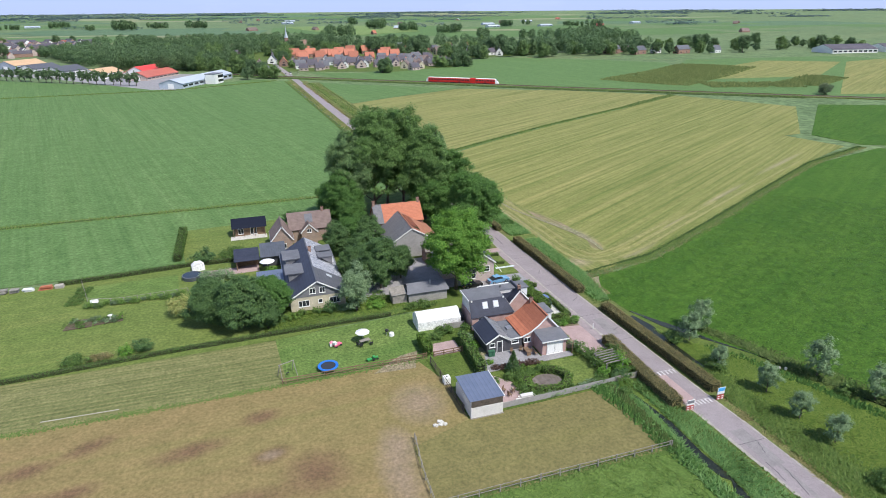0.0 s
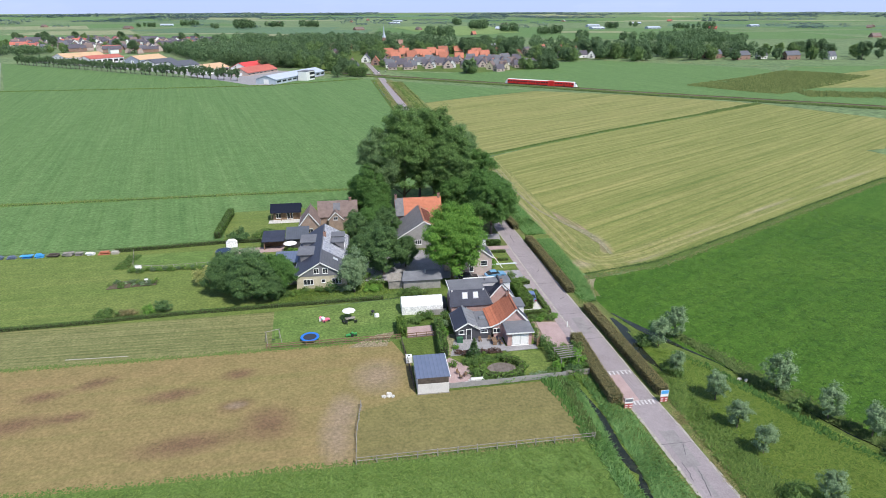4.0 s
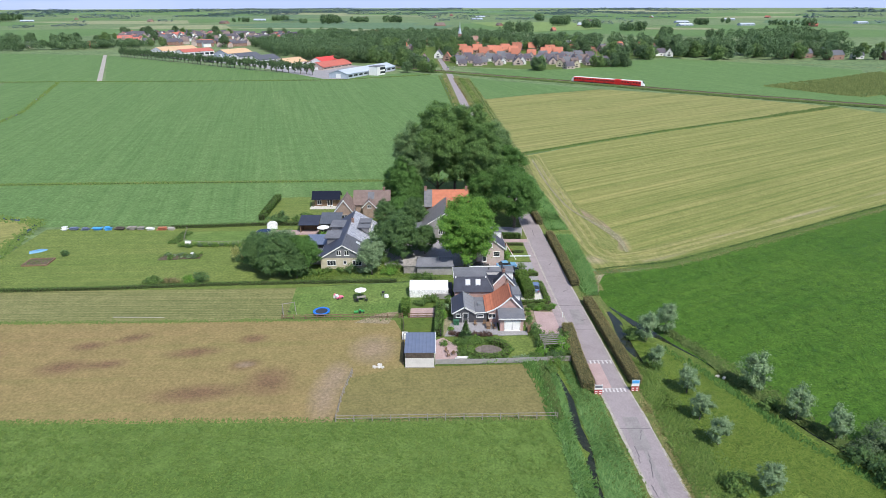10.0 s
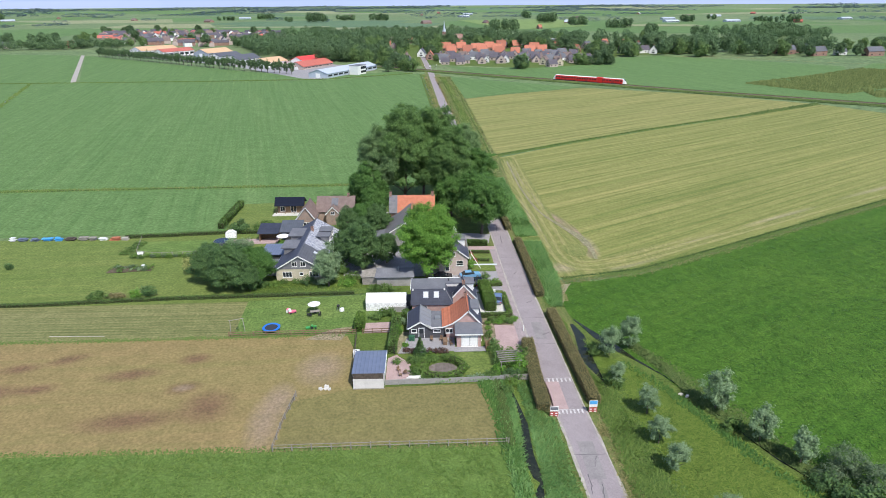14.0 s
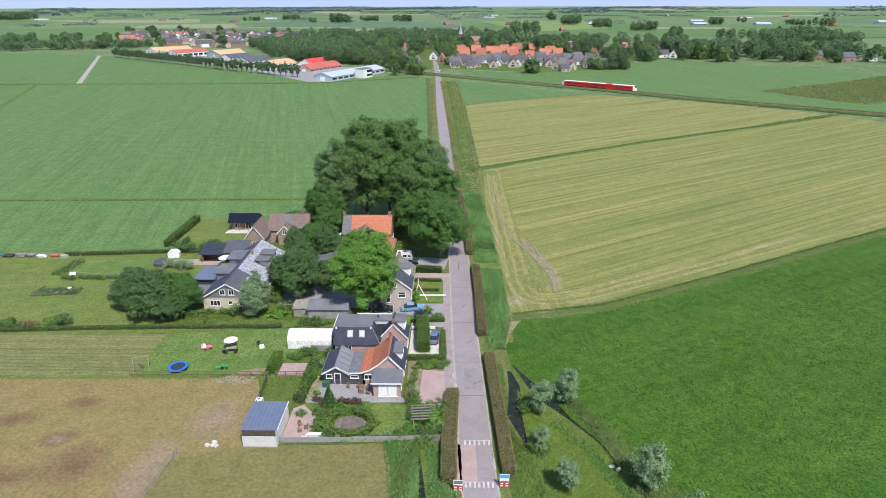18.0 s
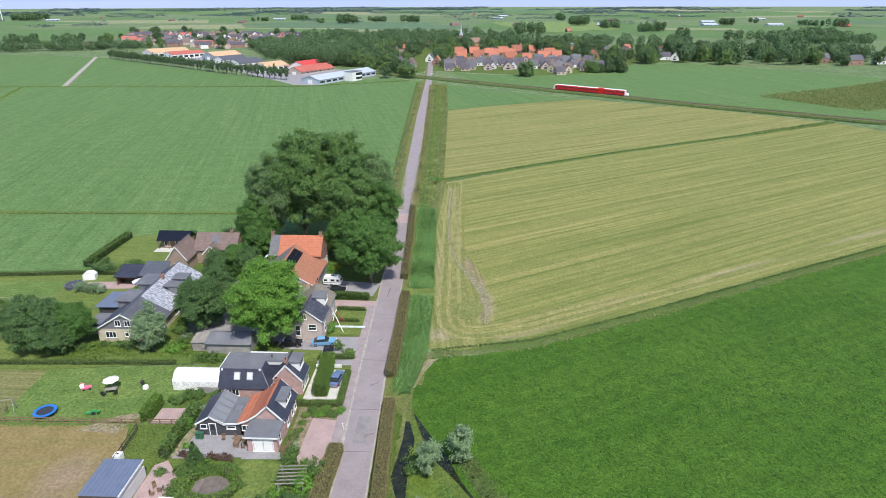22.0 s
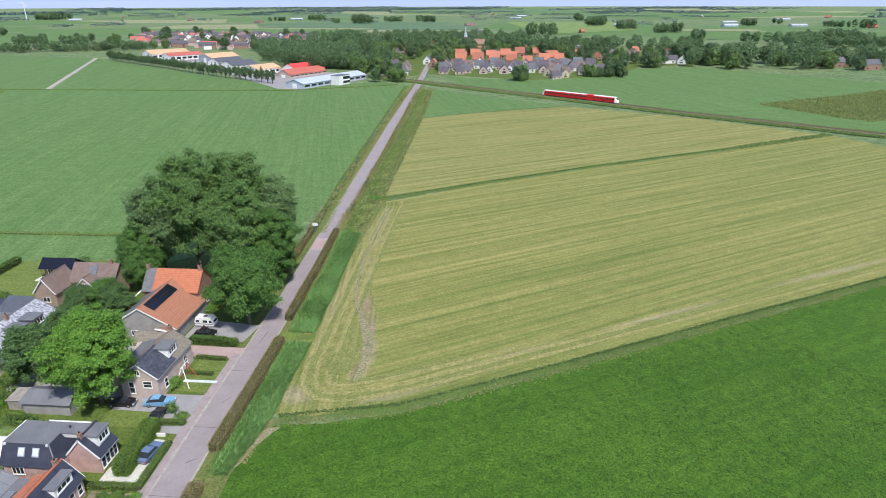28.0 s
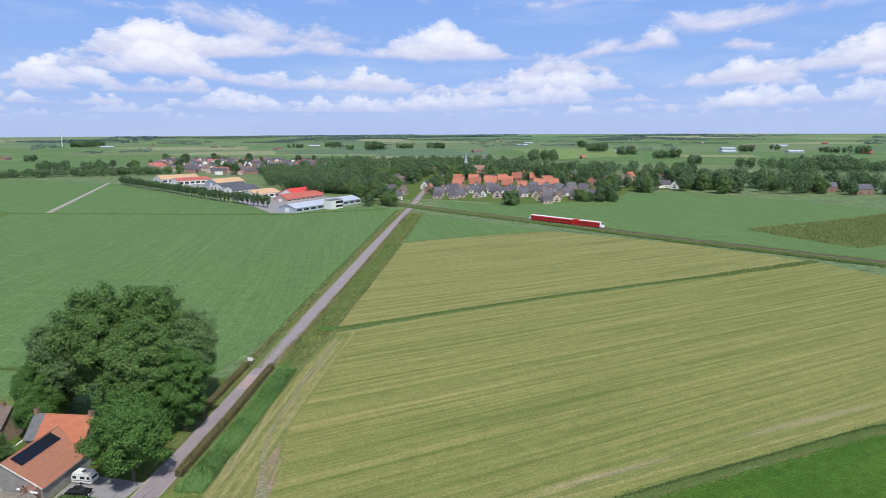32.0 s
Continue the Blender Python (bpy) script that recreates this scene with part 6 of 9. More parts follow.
sheet("terrace_sunroom", [(10.8, 94.2), (16.2, 94.4), (16.2, 95.8), (10.8, 95.8)], 0.065, M["paving_grey"], "grey slab step before the sunroom", 0.1, "terrace")
sheet("terrace_shed", [(-0.4, 85.6), (4.4, 85.8), (3.6, 90.6), (1.0, 93.6), (-0.4, 92.6)], 0.055, M["paving"], "reddish gravel terrace beside the field shed", 0.1, "terrace")
sheet("terrace_garden", [(-5.2, 101.2), (-0.6, 101.4), (-0.6, 105.0), (-5.2, 104.8)], 0.05, M["paving"], "pink paved square in the garden", 0.1, "terrace")
sheet("farm_track", [(-265, 487), (-261, 487), (-391, 752), (-395, 752)], 0.06, M["grit"], "pale farm track across the meadow", 0.1, "track")
sheet("yard", [(-12, 126), (8.8, 125), (8.8, 142), (-14, 142)], 0.03, M["paving_grey"], "shaded yard between the buildings", 0.1, "yard")
sheet("yard_lawn", [(-43, 140), (-31, 140), (-26, 152.5), (-44, 152.5)], 0.03, M["lawn"], "garden lawn beside the farmhouse", 0.1, "lawn")
sheet("terrace_farm", [(-43, 145.5), (-31, 146), (-31, 149.6), (-43, 149)], 0.045, M["paving"], "reddish paved terrace beside the sheds", 0.1, "terrace")

def curve(line, n=6):
    """A smooth line through the given points."""
    ends = [line[0]] + list(line) + [line[-1]]
    got = []
    for a, b, c, d in zip(ends, ends[1:], ends[2:], ends[3:]):
        for i in range(n):
            t = i / n
            got.append(tuple(0.5 * (2 * b[k] + (c[k] - a[k]) * t + (2 * a[k] - 5 * b[k] + 4 * c[k] - d[k]) * t * t + (3 * b[k] - a[k] - 3 * c[k] + d[k]) * t ** 3) for k in (0, 1)))
    return got + [line[-1]]


turn = curve([(36.0, 226), (35.9, 205), (36.2, 188), (37.9, 168), (41.5, 156), (44.6, 147.5), (45.6, 140), (45.2, 133)])
wob = random.Random(14)
single("tractor_track", ribbon(turn, [wob.uniform(0.5, 0.8) + 1.3 * math.exp(-((p[1] - 147) / 9.0) ** 2) for p in turn], 0.090, 0.05), M["track"], "pale worn tractor track curving round the field corner", "track", "", "structure")
rim = curve([(34.6, 228), (34.4, 200), (34.6, 170), (34.9, 148), (35.2, 136), (37.0, 129.6), (41.6, 126.8), (48, 128.0), (58, 132.4), (82, 145.2), (118, 164.4), (158, 185)], 8)
for k in range(6):
    line = rim[: len(rim) - 6 - 3 * k] if k else rim
    single("mown_swath", ribbon(line, [wob.uniform(0.35, 1.1) for p in line], 0.040 + 0.004 * k, 0.03, -0.55 - 1.05 * k), M[("swath_pale", "swath_green", "swath_pale", "hay_north")[k % 4]], "cut grass swath curving round the field corner", "swath", "", "structure")
heart = [(41.6 + (3.0 + 0.6 * math.sin(3 * a)) * math.cos(a), 138.5 + (4.6 + 0.7 * math.cos(2 * a)) * math.sin(a)) for a in [i * math.pi / 12 for i in range(24)]]
sheet("mown_corner", heart, 0.083, M["swath_green"], "greener uncut patch inside the tractor curve", 0.05, "grass")

# road markings
for y, n in ((77.4, 7), (85.3, 6)):
    for i in range(n):
        x = 24.95 + 0.2 + i * (4.0 / n)
        part("road_mark", Build().box(x, x + 0.26, y - 0.4, y + 0.5, 0.05, 0.068), M["mark"], road)
    part("road_mark", Build().box(24.9, 29.0, y + 0.52, y + 0.62, 0.05, 0.067), M["mark"], road)
for y, x0 in ((190.5, 21.0), (198.0, 20.6)):
    for i in range(6):
        part("road_mark", Build().box(x0 + i * 0.7, x0 + i * 0.7 + 0.26, y - 0.4, y + 0.5, 0.05, 0.068), M["mark"], road)
single("road_patch", ribbon([(25.9, 77.95), (25.75, 85.0)], 4.1, 0.064, 0.05, -1.1), M["paving"], "reddish road plateau between white markings", "road", "", "structure")
single("road_patch", ribbon([(23.15, 190.9), (22.85, 197.6)], 4.2, 0.064, 0.05), M["paving"], "reddish road plateau between white markings", "road", "", "structure")
sheet("field_gateway", [(27.2, 144.8), (34.5, 144.6), (34.5, 147.6), (27.0, 148.2)], 0.06, M["lawn"], "short grass gateway through the hedge to the field", 0.1, "gateway")
for x, y, w, h in ((26.4, 64, 2.1, 7), (25.4, 98, 1.9, 6), (27.3, 52, 0.6, 12)):
    single("road_patch", Build().box(x, x + w, y, y + h, 0.02, 0.064), M["asphalt_dark"], "darker repaired patch in the asphalt", "road", "", "structure")

tar = random.Random(8)
for y, x0, x1 in ((105.6, 23.8, 28.2), (119.4, 23.4, 27.7), (96.2, 24.4, 28.4), (134.5, 23.0, 27.4), (68.4, 25.4, 29.6)):
    single("road_seam", Build().box(x0, x1, y, y + 0.07, 0.03, 0.0665), M["tar"], "dark seam across the asphalt", "road", "", "structure")
for x, y, turn_, n in ((26.2, 61.5, 86, 3.4), (27.0, 59.0, 80, 4.2), (26.6, 54.8, 95, 3.0), (27.6, 66.2, 70, 2.0), (25.8, 111.8, 40, 1.6), (25.2, 125.4, 60, 1.8), (24.6, 143.5, 88, 5.0), (26.8, 99.4, 30, 1.4), (24.2, 152.0, 84, 4.0)):
    line = [(x + n * i / 7 * math.cos(radians(turn_)) + tar.uniform(-0.09, 0.09), y + n * i / 7 * math.sin(radians(turn_)) + tar.uniform(-0.09, 0.09)) for i in range(8)]
    single("road_crack", ribbon(line, [tar.uniform(0.06, 0.14) for _ in line], 0.068, 0.03), M["tar"], "dark tarred crack in the asphalt", "road", "", "structure")
side = [(p.x, p.y) for p, a in along([(24.05, 92), (23.4, 116), (22.8, 140)], 3.0, -0.75)]
single("pavement", ribbon(side, 1.7, 0.058, 0.06), M["paving_side"], "narrow lavender-grey brick pavement beside the road", "pavement", "", "structure")
edge_w = [(p.x, p.y) for p, a in along(ROAD[:9], 1.2, -2.25)]
single("road_edge", ribbon(edge_w, [tar.uniform(0.12, 0.55) for _ in edge_w], 0.064, 0.04), M["grit"], "pale gritty edge of the asphalt", "road", "", "structure")
edge_e = [(p.x, p.y) for p, a in along(ROAD[:12], 1.6, 2.3)]
single("road_edge", ribbon(edge_e, [tar.uniform(0.10, 0.40) for _ in edge_e], 0.063, 0.04), M["grit"], "pale gritty edge of the asphalt", "road", "", "structure")

# ---- hedges ----
ROADH = "clipped brown-green roadside hedge"
hedge("roadside_hedge", [(29.7, 106.8), (30.3, 93), (30.9, 79.2)], 1.7, 1.35, M["leaf_hedge"], ROADH, 31)
hedge("roadside_hedge", [(28.5, 144.2), (28.8, 130), (28.9, 114.6)], 1.7, 1.35, M["leaf_hedge"], ROADH, 32)
hedge("roadside_hedge", [(25.0, 203), (26.4, 178), (27.4, 153)], 1.4, 1.35, M["leaf_hedge"], ROADH, 33, 0.13, 80)
hedge("roadside_hedge", [(23.5, 96), (23.1, 86), (23.1, 77.6)], 1.9, 1.45, M["leaf_hedge"], ROADH, 34)
hedge("roadside_hedge", [(18.0, 203), (18.8, 188), (19.4, 176)], 1.4, 1.2, M["leaf_hedge"], ROADH, 35, 0.15, 60)
hedge("low_hedge", [(15.0, 106.5), (21.9, 106.6), (21.6, 115.6)], 0.9, 0.75, M["leaf_box"], "low clipped bright green hedge round a forecourt", 36)
hedge("tall_hedge", [(18.4, 109.0), (18.2, 113), (17.7, 118.4)], 2.1, 2.2, M["leaf_box"], "tall bulky green hedge before the house", 37, 0.15, 100)
hedge("drive_hedge", [(12.0, 143.3), (16, 143.2), (20.6, 142.7)], 1.3, 1.2, M["leaf_mid"], "green hedge beside the farm drive", 38, 0.2)
hedge("garden_hedge", [(-48.2, 157.5), (-48.3, 176.5)], 1.6, 1.6, M["leaf_mid"], "clipped garden hedge beside the pasture", 39, 0.24, 30)
hedge("lawn_hedge", [(-70, 151.2), (-58, 152.1), (-46, 153.4), (-36, 153.6)], 0.9, 0.8, M["leaf_mid"], "low dark hedge at the end of the lawn", 40, 0.22, 30)
hedge("ditch_hedge", [(-110, 112.4), (-70, 114.0), (-46, 115.9), (-28, 116.5), (-9, 117.2)], 0.8, 0.6, M["leaf_mid"], "untrimmed grassy hedge along the lawn ditch", 41, 0.14, 80)
hedge("front_hedge", [(15.6, 133.2), (20.4, 133.0)], 0.7, 0.6, M["leaf_box"], "low clipped hedge in a front garden", 42)
hedge("front_hedge", [(15.6, 137.9), (20.9, 137.6)], 0.7, 0.7, M["leaf_box"], "low clipped hedge in a front garden", 43)
hedge("front_hedge", [(16.0, 119.6), (21.6, 119.9)], 0.8, 0.8, M["leaf_box"], "low clipped hedge beside the parking place", 44)
arc = [(8.7 + 3.3 * math.cos(a), 88.9 + 2.6 * math.sin(a)) for a in [math.pi * (0.80 + 1.62 * i / 14) for i in range(15)]]
hedge("round_hedge", arc, 1.0, 0.95, M["leaf_box"], "curved low hedge round the wooden deck", 45, 0.16, 60)
hedge("play_hedge", [(-6.1, 102.0), (-6.1, 105.6)], 1.4, 1.9, M["leaf_box"], "short clipped green hedge block", 46, 0.2)
hedge("garden_hedge", [(0.2, 94.4), (0.6, 104.6)], 1.3, 1.7, M["leaf_mid"], "loose green hedge between two gardens", 47, 0.26, 36)

# ---- shrubs and small trees ----
SHRUB = [(5.2, 90.8, 1.5, 1.3, 1.3, "leaf_mid"), (4.6, 87.6, 1.4, 1.2, 1.2, "leaf_mid"), (6.4, 92.6, 1.2, 0.9, 0.9, "leaf_box"), (9.6, 92.2, 1.2, 0.8, 0.8, "leaf_mid"), (11.0, 86.2, 1.3, 0.9, 0.9, "leaf_mid"), (13.2, 86.0, 1.0, 0.7, 0.8, "leaf_willow"), (16.2, 86.4, 1.4, 1.0, 1.3, "leaf_mid"), (18.4, 90.6, 1.3, 1.6, 2.0, "leaf_mid"), (17.7, 94.2, 1.1, 2.0, 2.0, "leaf_mid"), (20.8, 88.6, 1.6, 1.6, 2.6, "leaf_bright"), (22.0, 91.6, 1.3, 1.6, 2.2, "leaf_mid"), (19.6, 86.4, 1.6, 1.1, 1.6, "leaf_dark"), (16.9, 98.6, 0.7, 1.4, 1.0, "leaf_mid"), (-24.2, 122.7, 0.9, 0.8, 0.9, "leaf_mid"), (-21.6, 122.4, 1.0, 0.9, 1.1, "leaf_mid"), (-19.0, 122.0, 1.4, 1.3, 1.9, "leaf_dark"), (-60.2, 116.6, 2.2, 1.2, 1.6, "leaf_mid"), (-56.6, 116.8, 2.0, 1.1, 1.2, "leaf_hedge"), (-52.9, 117.2, 1.3, 1.1, 1.8, "leaf_bright"), (-50.4, 117.6, 1.6, 1.2, 2.2, "leaf_dark"), (-87.7, 132.3, 0.9, 0.9, 1.5, "leaf_dark"), (-28.4, 142.8, 1.6, 2.2, 1.8, "leaf_bright"), (-38, 143.6, 2.2, 1.4, 2.2, "leaf_willow"), (-41.5, 144.2, 1.6, 1.4, 2.4, "leaf_willow"), (-45.4, 129.4, 2.2, 2.0, 4.0, "straw_leaf"), (-42.5, 154.6, 2.6, 2.0, 3.2, "leaf_dark"), (-36, 156.0, 3.0, 1.8, 2.4, "leaf_mid"), (-26.6, 152.8, 1.3, 1.2, 2.2, "leaf_gold"), (16.0, 128.8, 0.8, 1.2, 2.4, "leaf_bright"), (-3.0, 118.2, 3.0, 1.2, 1.4, "leaf_mid"), (2.2, 107.4, 0.8, 1.2, 1.6, "leaf_mid"), (-1.4, 107.6, 2.0, 1.0, 1.5, "leaf_mid"), (9.8, 156.4, 0.9, 2.2, 1.4, "leaf_bright"), (11.0, 158.0, 1.0, 1.0, 1.0, "leaf_gold"), (18.6, 122.4, 0.9, 0.8, 2.0, "leaf_mid"), (20.6, 121.6, 1.2, 0.8, 0.8, "leaf_box"), (-31.0, 176.4, 1.2, 1.2, 2.4, "leaf_dark"), (-21, 178, 3.2, 2, 2.6, "leaf_dark"), (-12.6, 176.0, 3.0, 2.2, 3.0, "leaf_mid"), (48.6, 72.6, 1.4, 1.2, 1.8, "leaf_mid"), (57.4, 56.8, 3.6, 2.6, 3.6, "leaf_dark"), (60.5, 52.5, 4.0, 3.0, 4.6, "leaf_willow"), (54.8, 61.0, 2.2, 1.8, 2.4, "leaf_dark"), (34.4, 93.2, 1.6, 1.5, 2.0, "leaf_mid"), (35.4, 84.4, 1.8, 2.2, 1.8, "leaf_mid"), (36.4, 57.0, 1.8, 1.8, 2.2, "leaf_mid"), (319, 320, 4, 4, 7, "leaf_far")]
for i, (x, y, rx, ry, h, m) in enumerate(SHRUB):
    word = {"leaf_mid": "loose green garden shrub among plants", "leaf_dark": "dark green rounded shrub in a garden", "leaf_bright": "bright green leafy shrub in a garden", "leaf_willow": "silvery pale green shrub on the lawn", "leaf_box": "low fresh green shrub", "leaf_hedge": "brownish green low shrub", "straw_leaf": "pale yellow-green loose small tree", "leaf_gold": "golden yellow-green shrub beside a house", "leaf_far": "dark green lone bush at the field edge"}[m]
    bush("shrub", x, y, rx, ry, h, M[m], word, 100 + i, 0.24 if h < 3 else 0.34)
for i, (x, y, r) in enumerate(((17.4, 103.6, 0.7), (18.3, 104.4, 0.9), (19.4, 103.9, 0.8), (20.3, 104.7, 1.0), (21.4, 104.0, 0.9), (22.4, 104.9, 0.7), (17.2, 101.8, 0.6), (17.4, 100.4, 0.5))):
    bush("bed_shrub", x, y, r, r * 0.95, r * 1.1, M[("leaf_box", "leaf_mid", "leaf_bright")[i % 3]], "small rounded green shrub in the gravel bed", 700 + i, 0.13, 260)
EXTRA = [(2.6, 94.6), (3.6, 94.2), (4.4, 94.4), (6.6, 94.3), (7.6, 94.1), (8.6, 94.2), (9.2, 94.0)]
for i, (x, y) in enumerate(EXTRA):
    bush("terrace_shrub", x, y, 0.7, 0.5, 0.8, M["leaf_red"], "dark red-brown low shrub along the terrace", 300 + i, 0.2)
for i, (x, y, rx, h) in enumerate([(3.6, 91.4, 1.1, 1.1), (4.4, 89.2, 1.0, 0.9), (6.2, 86.4, 1.2, 0.9), (8.2, 85.9, 1.2, 0.8), (9.8, 86.0, 1.0, 0.9), (12.2, 89.0, 0.9, 0.8), (11.2, 91.6, 0.8, 0.7), (7.4, 91.9, 1.0, 0.8), (14.6, 86.0, 1.0, 1.0), (17.6, 87.8, 1.2, 1.5), (21.6, 86.6, 1.2, 1.4), (20.2, 92.6, 1.0, 1.6), (18.2, 92.4, 1.0, 1.8), (17.4, 96.4, 0.8, 1.4), (2.4, 96.2, 0.6, 0.8), (1.2, 91.0, 0.8, 1.0), (19.4, 84.6, 1.3, 1.2), (18.4, 82.6, 1.0, 1.1), (1.4, 103.8, 1.0, 1.6), (0.8, 100.2, 1.0, 1.9), (-3.4, 106.4, 1.4, 1.2), (-25.8, 121.6, 1.6, 1.0), (-28.6, 121.2, 1.8, 1.2), (-16.4, 121.8, 1.4, 1.2), (-10.6, 121.4, 2.0, 1.4), (-12.2, 127.6, 1.6, 1.8), (-13.2, 131.0, 1.4, 1.6), (-9.8, 124.4, 1.8, 1.6)]):
    bush("garden_plant", x, y, rx, rx * 0.85, h, M[("leaf_mid", "leaf_box", "leaf_mid", "leaf_willow", "leaf_bright")[i % 5]], ("loose green garden plants round the deck", "fresh green low garden plant", "mixed green border plants", "grey-green border plant in the garden", "bright green border plant in the garden")[i % 5], 400 + i, 0.2)
WILLOW = "young willows in the rough meadow"
for i, (x, y, s) in enumerate([(36.7, 92.2, 1.05), (40.8, 94.8, 1.1), (48.1, 77.4, 1.2), (51.0, 70.3, 1.0), (54.0, 65.9, 0.95), (37.8, 76.6, 0.9), (37.2, 70.2, 0.85), (37.6, 65.0, 0.85), (35.6, 84.0, 0.75), (39.9, 56.2, 0.85)]):
    plant("young_willow", "willow_small", x, y, "small silvery willow standing in rough grass", "tree", WILLOW, s, 47 * i)
for i, (key, x, y, s) in enumerate([("dark", -12.5, 134.5, 0.62), ("dark", -9.5, 139.5, 0.72), ("dark", -6.2, 150, 0.7), ("lime", -10, 152, 0.52), ("dark", -13.5, 149.5, 0.66), ("lime", -8, 164, 0.62), ("dark", -3.0, 132.6, 0.6), ("lime", -10.5, 169.5, 0.75), ("dark", 8.8, 167, 0.5), ("lime", 13, 163.5, 0.8), ("round", -39.5, 124.6, 0.82), ("dark", -30.4, 119.2, 0.5), ("lime", -29.0, 122.4, 0.52)]):
    plant("garden_tree", key, x, y, "dense dark green tree behind the houses", "tree", "garden trees", s, 61 * i)
con = Build()
rng = random.Random(5)
leaf_cards(con, rng, [(r * math.cos(a), r * math.sin(a), z) for z, r, a in [(0.4 + 3.2 * t, 1.25 * (1 - t) * rng.uniform(0.5, 1.05), rng.uniform(0, 6.28)) for t in [rng.random() ** 1.4 for _ in range(900)]]], 0.22)
fir = thing("small_conifer", 5.0, 93.2, 0, "small conical conifer on the terrace edge", "tree")
part("trunk", Build().rod((0, 0, 0), (0, 0, 3.2), 0.09, 0.03), M["bark"], fir)
part("crown", con, M["leaf_dark"], fir)


for i, (x, y, r, h) in enumerate(((55.4, 62.4, 1.9, 2.6), (58.4, 64.0, 2.4, 3.9), (60.6, 61.2, 2.2, 3.4), (63.4, 58.6, 2.4, 3.2))):
    bush("creek_bush", x, y, r, r * 0.9, h, M["leaf_grey"], "dense grey-green willow bush on the creek bank", 820 + i, 0.2, 90, "shrub", "creek bushes")

# ---- fences ----
def rail_fence(name, line, height, step, rails, label, mat, seed, board=0.1):
    rng = random.Random(seed)
    ob = thing(name, line[0][0], line[0][1], 0, label, "fence")
    back = Matrix.Translation((-line[0][0], -line[0][1], 0))
    pts = along(line, step) + [(Vector(line[-1]), 0)]
    for p, a in pts:
        h = height * rng.uniform(0.95, 1.05)
        part("post", Build().box(-0.06, 0.06, -0.06, 0.06, -0.2, h), mat, ob, "", back @ pose(p.x, p.y, 0, rng.uniform(-2, 2), rng.uniform(-2, 2), a))
    for (p, _), (q, _) in zip(pts, pts[1:]):
        for i in range(rails):
            z = height * (0.95 - i * 0.42)
            part("rail", beam(Build(), (p.x, p.y, z), (q.x, q.y, z + rng.uniform(-0.03, 0.03)), 0.04, board), mat, ob, "", back)


def board_fence(name, line, height, step, label, mat, seed):
    rng = random.Random(seed)
    ob = thing(name, line[0][0], line[0][1], 0, label, "fence")
    back = Matrix.Translation((-line[0][0], -line[0][1], 0))
    pts = along(line, step) + [(Vector(line[-1]), 0)]
    for (p, a), (q, _) in zip(pts, pts[1:]):
        part("post", Build().box(-0.05, 0.05, -0.05, 0.05, 0, height + 0.08), mat, ob, "", back @ pose(p.x, p.y, 0, 0, 0, a))
        h = height * rng.uniform(0.96, 1.03)
        part("panel", Build().box(0.05, (q - p).length - 0.05, -0.025, 0.025, 0.05, h), mat, ob, "", back @ pose(p.x, p.y, 0, 0, 0, a))


rail_fence("paddock_fence", [(-14.4, 70.4), (17.1, 70.8)], 1.15, 2.6, 2, "weathered grey post and rail paddock fence", M["wood_grey"], 1, 0.08)
rail_fence("paddock_fence", [(-14.4, 70.6), (-14.3, 76), (-13.6, 82.4)], 1.1, 2.2, 2, "weathered dark post and rail fence", M["wood_grey"], 2, 0.08)
rail_fence("garden_fence", [(-29.2, 100.7), (-18, 100.9), (-6.6, 101.0)], 1.0, 2.2, 3, "brown wooden fence between paddock and lawn", M["wood"], 3, 0.14)
rail_fence("garden_fence", [(-6.4, 99.6), (-5.9, 92), (-5.6, 86)], 1.2, 2.2, 3, "dark wooden fence beside the field shed", M["wood_dark"], 4, 0.16)
rail_fence("garden_fence", [(-5.4, 101.0), (-0.4, 101.2)], 1.0, 1.7, 3, "brown wooden fence before the paved square", M["wood"], 5, 0.14)
board_fence("board_fence", [(-0.3, 85.0), (8.5, 85.2), (18.2, 85.6)], 0.95, 2.0, "long silver-grey board fence round the garden", M["board_grey"], 6)
board_fence("board_fence", [(0.6, 93.8), (0.3, 98.0)], 1.3, 1.4, "dark board fence beside the garden path", M["board_dark"], 7)
board_fence("board_fence", [(16.2, 95.0), (17.4, 96.6)], 1.5, 1.0, "brown wooden gate panel beside the sunroom", M["wood"], 8)
board_fence("board_fence", [(18.2, 85.6), (22.0, 85.7)], 1.1, 1.9, "silver-grey board fence near the road", M["wood_grey"], 9)
rail_fence("lawn_fence", [(-66, 150.4), (-63.2, 141), (-58, 139.2), (-45, 140)], 0.8, 2.4, 1, "low garden fence round the vegetable plot", M["wood_grey"], 10, 0.05)


# ---- vehicles ----
def loft(profile, half, crown=0.86):
    """A car body: a side outline of (x, z, width share), mirrored about the middle."""
    b = Build()
    n = len(profile)
    for s in (-1, 1):
        b.v.extend((x, s * half * w, z) for x, z, w in profile)
    b.f.append(tuple(range(n)))
    b.f.append(tuple(n + i for i in reversed(range(n))))
    b.f.extend(((i + 1) % n, i, n + i, n + (i + 1) % n) for i in range(n))
    return b


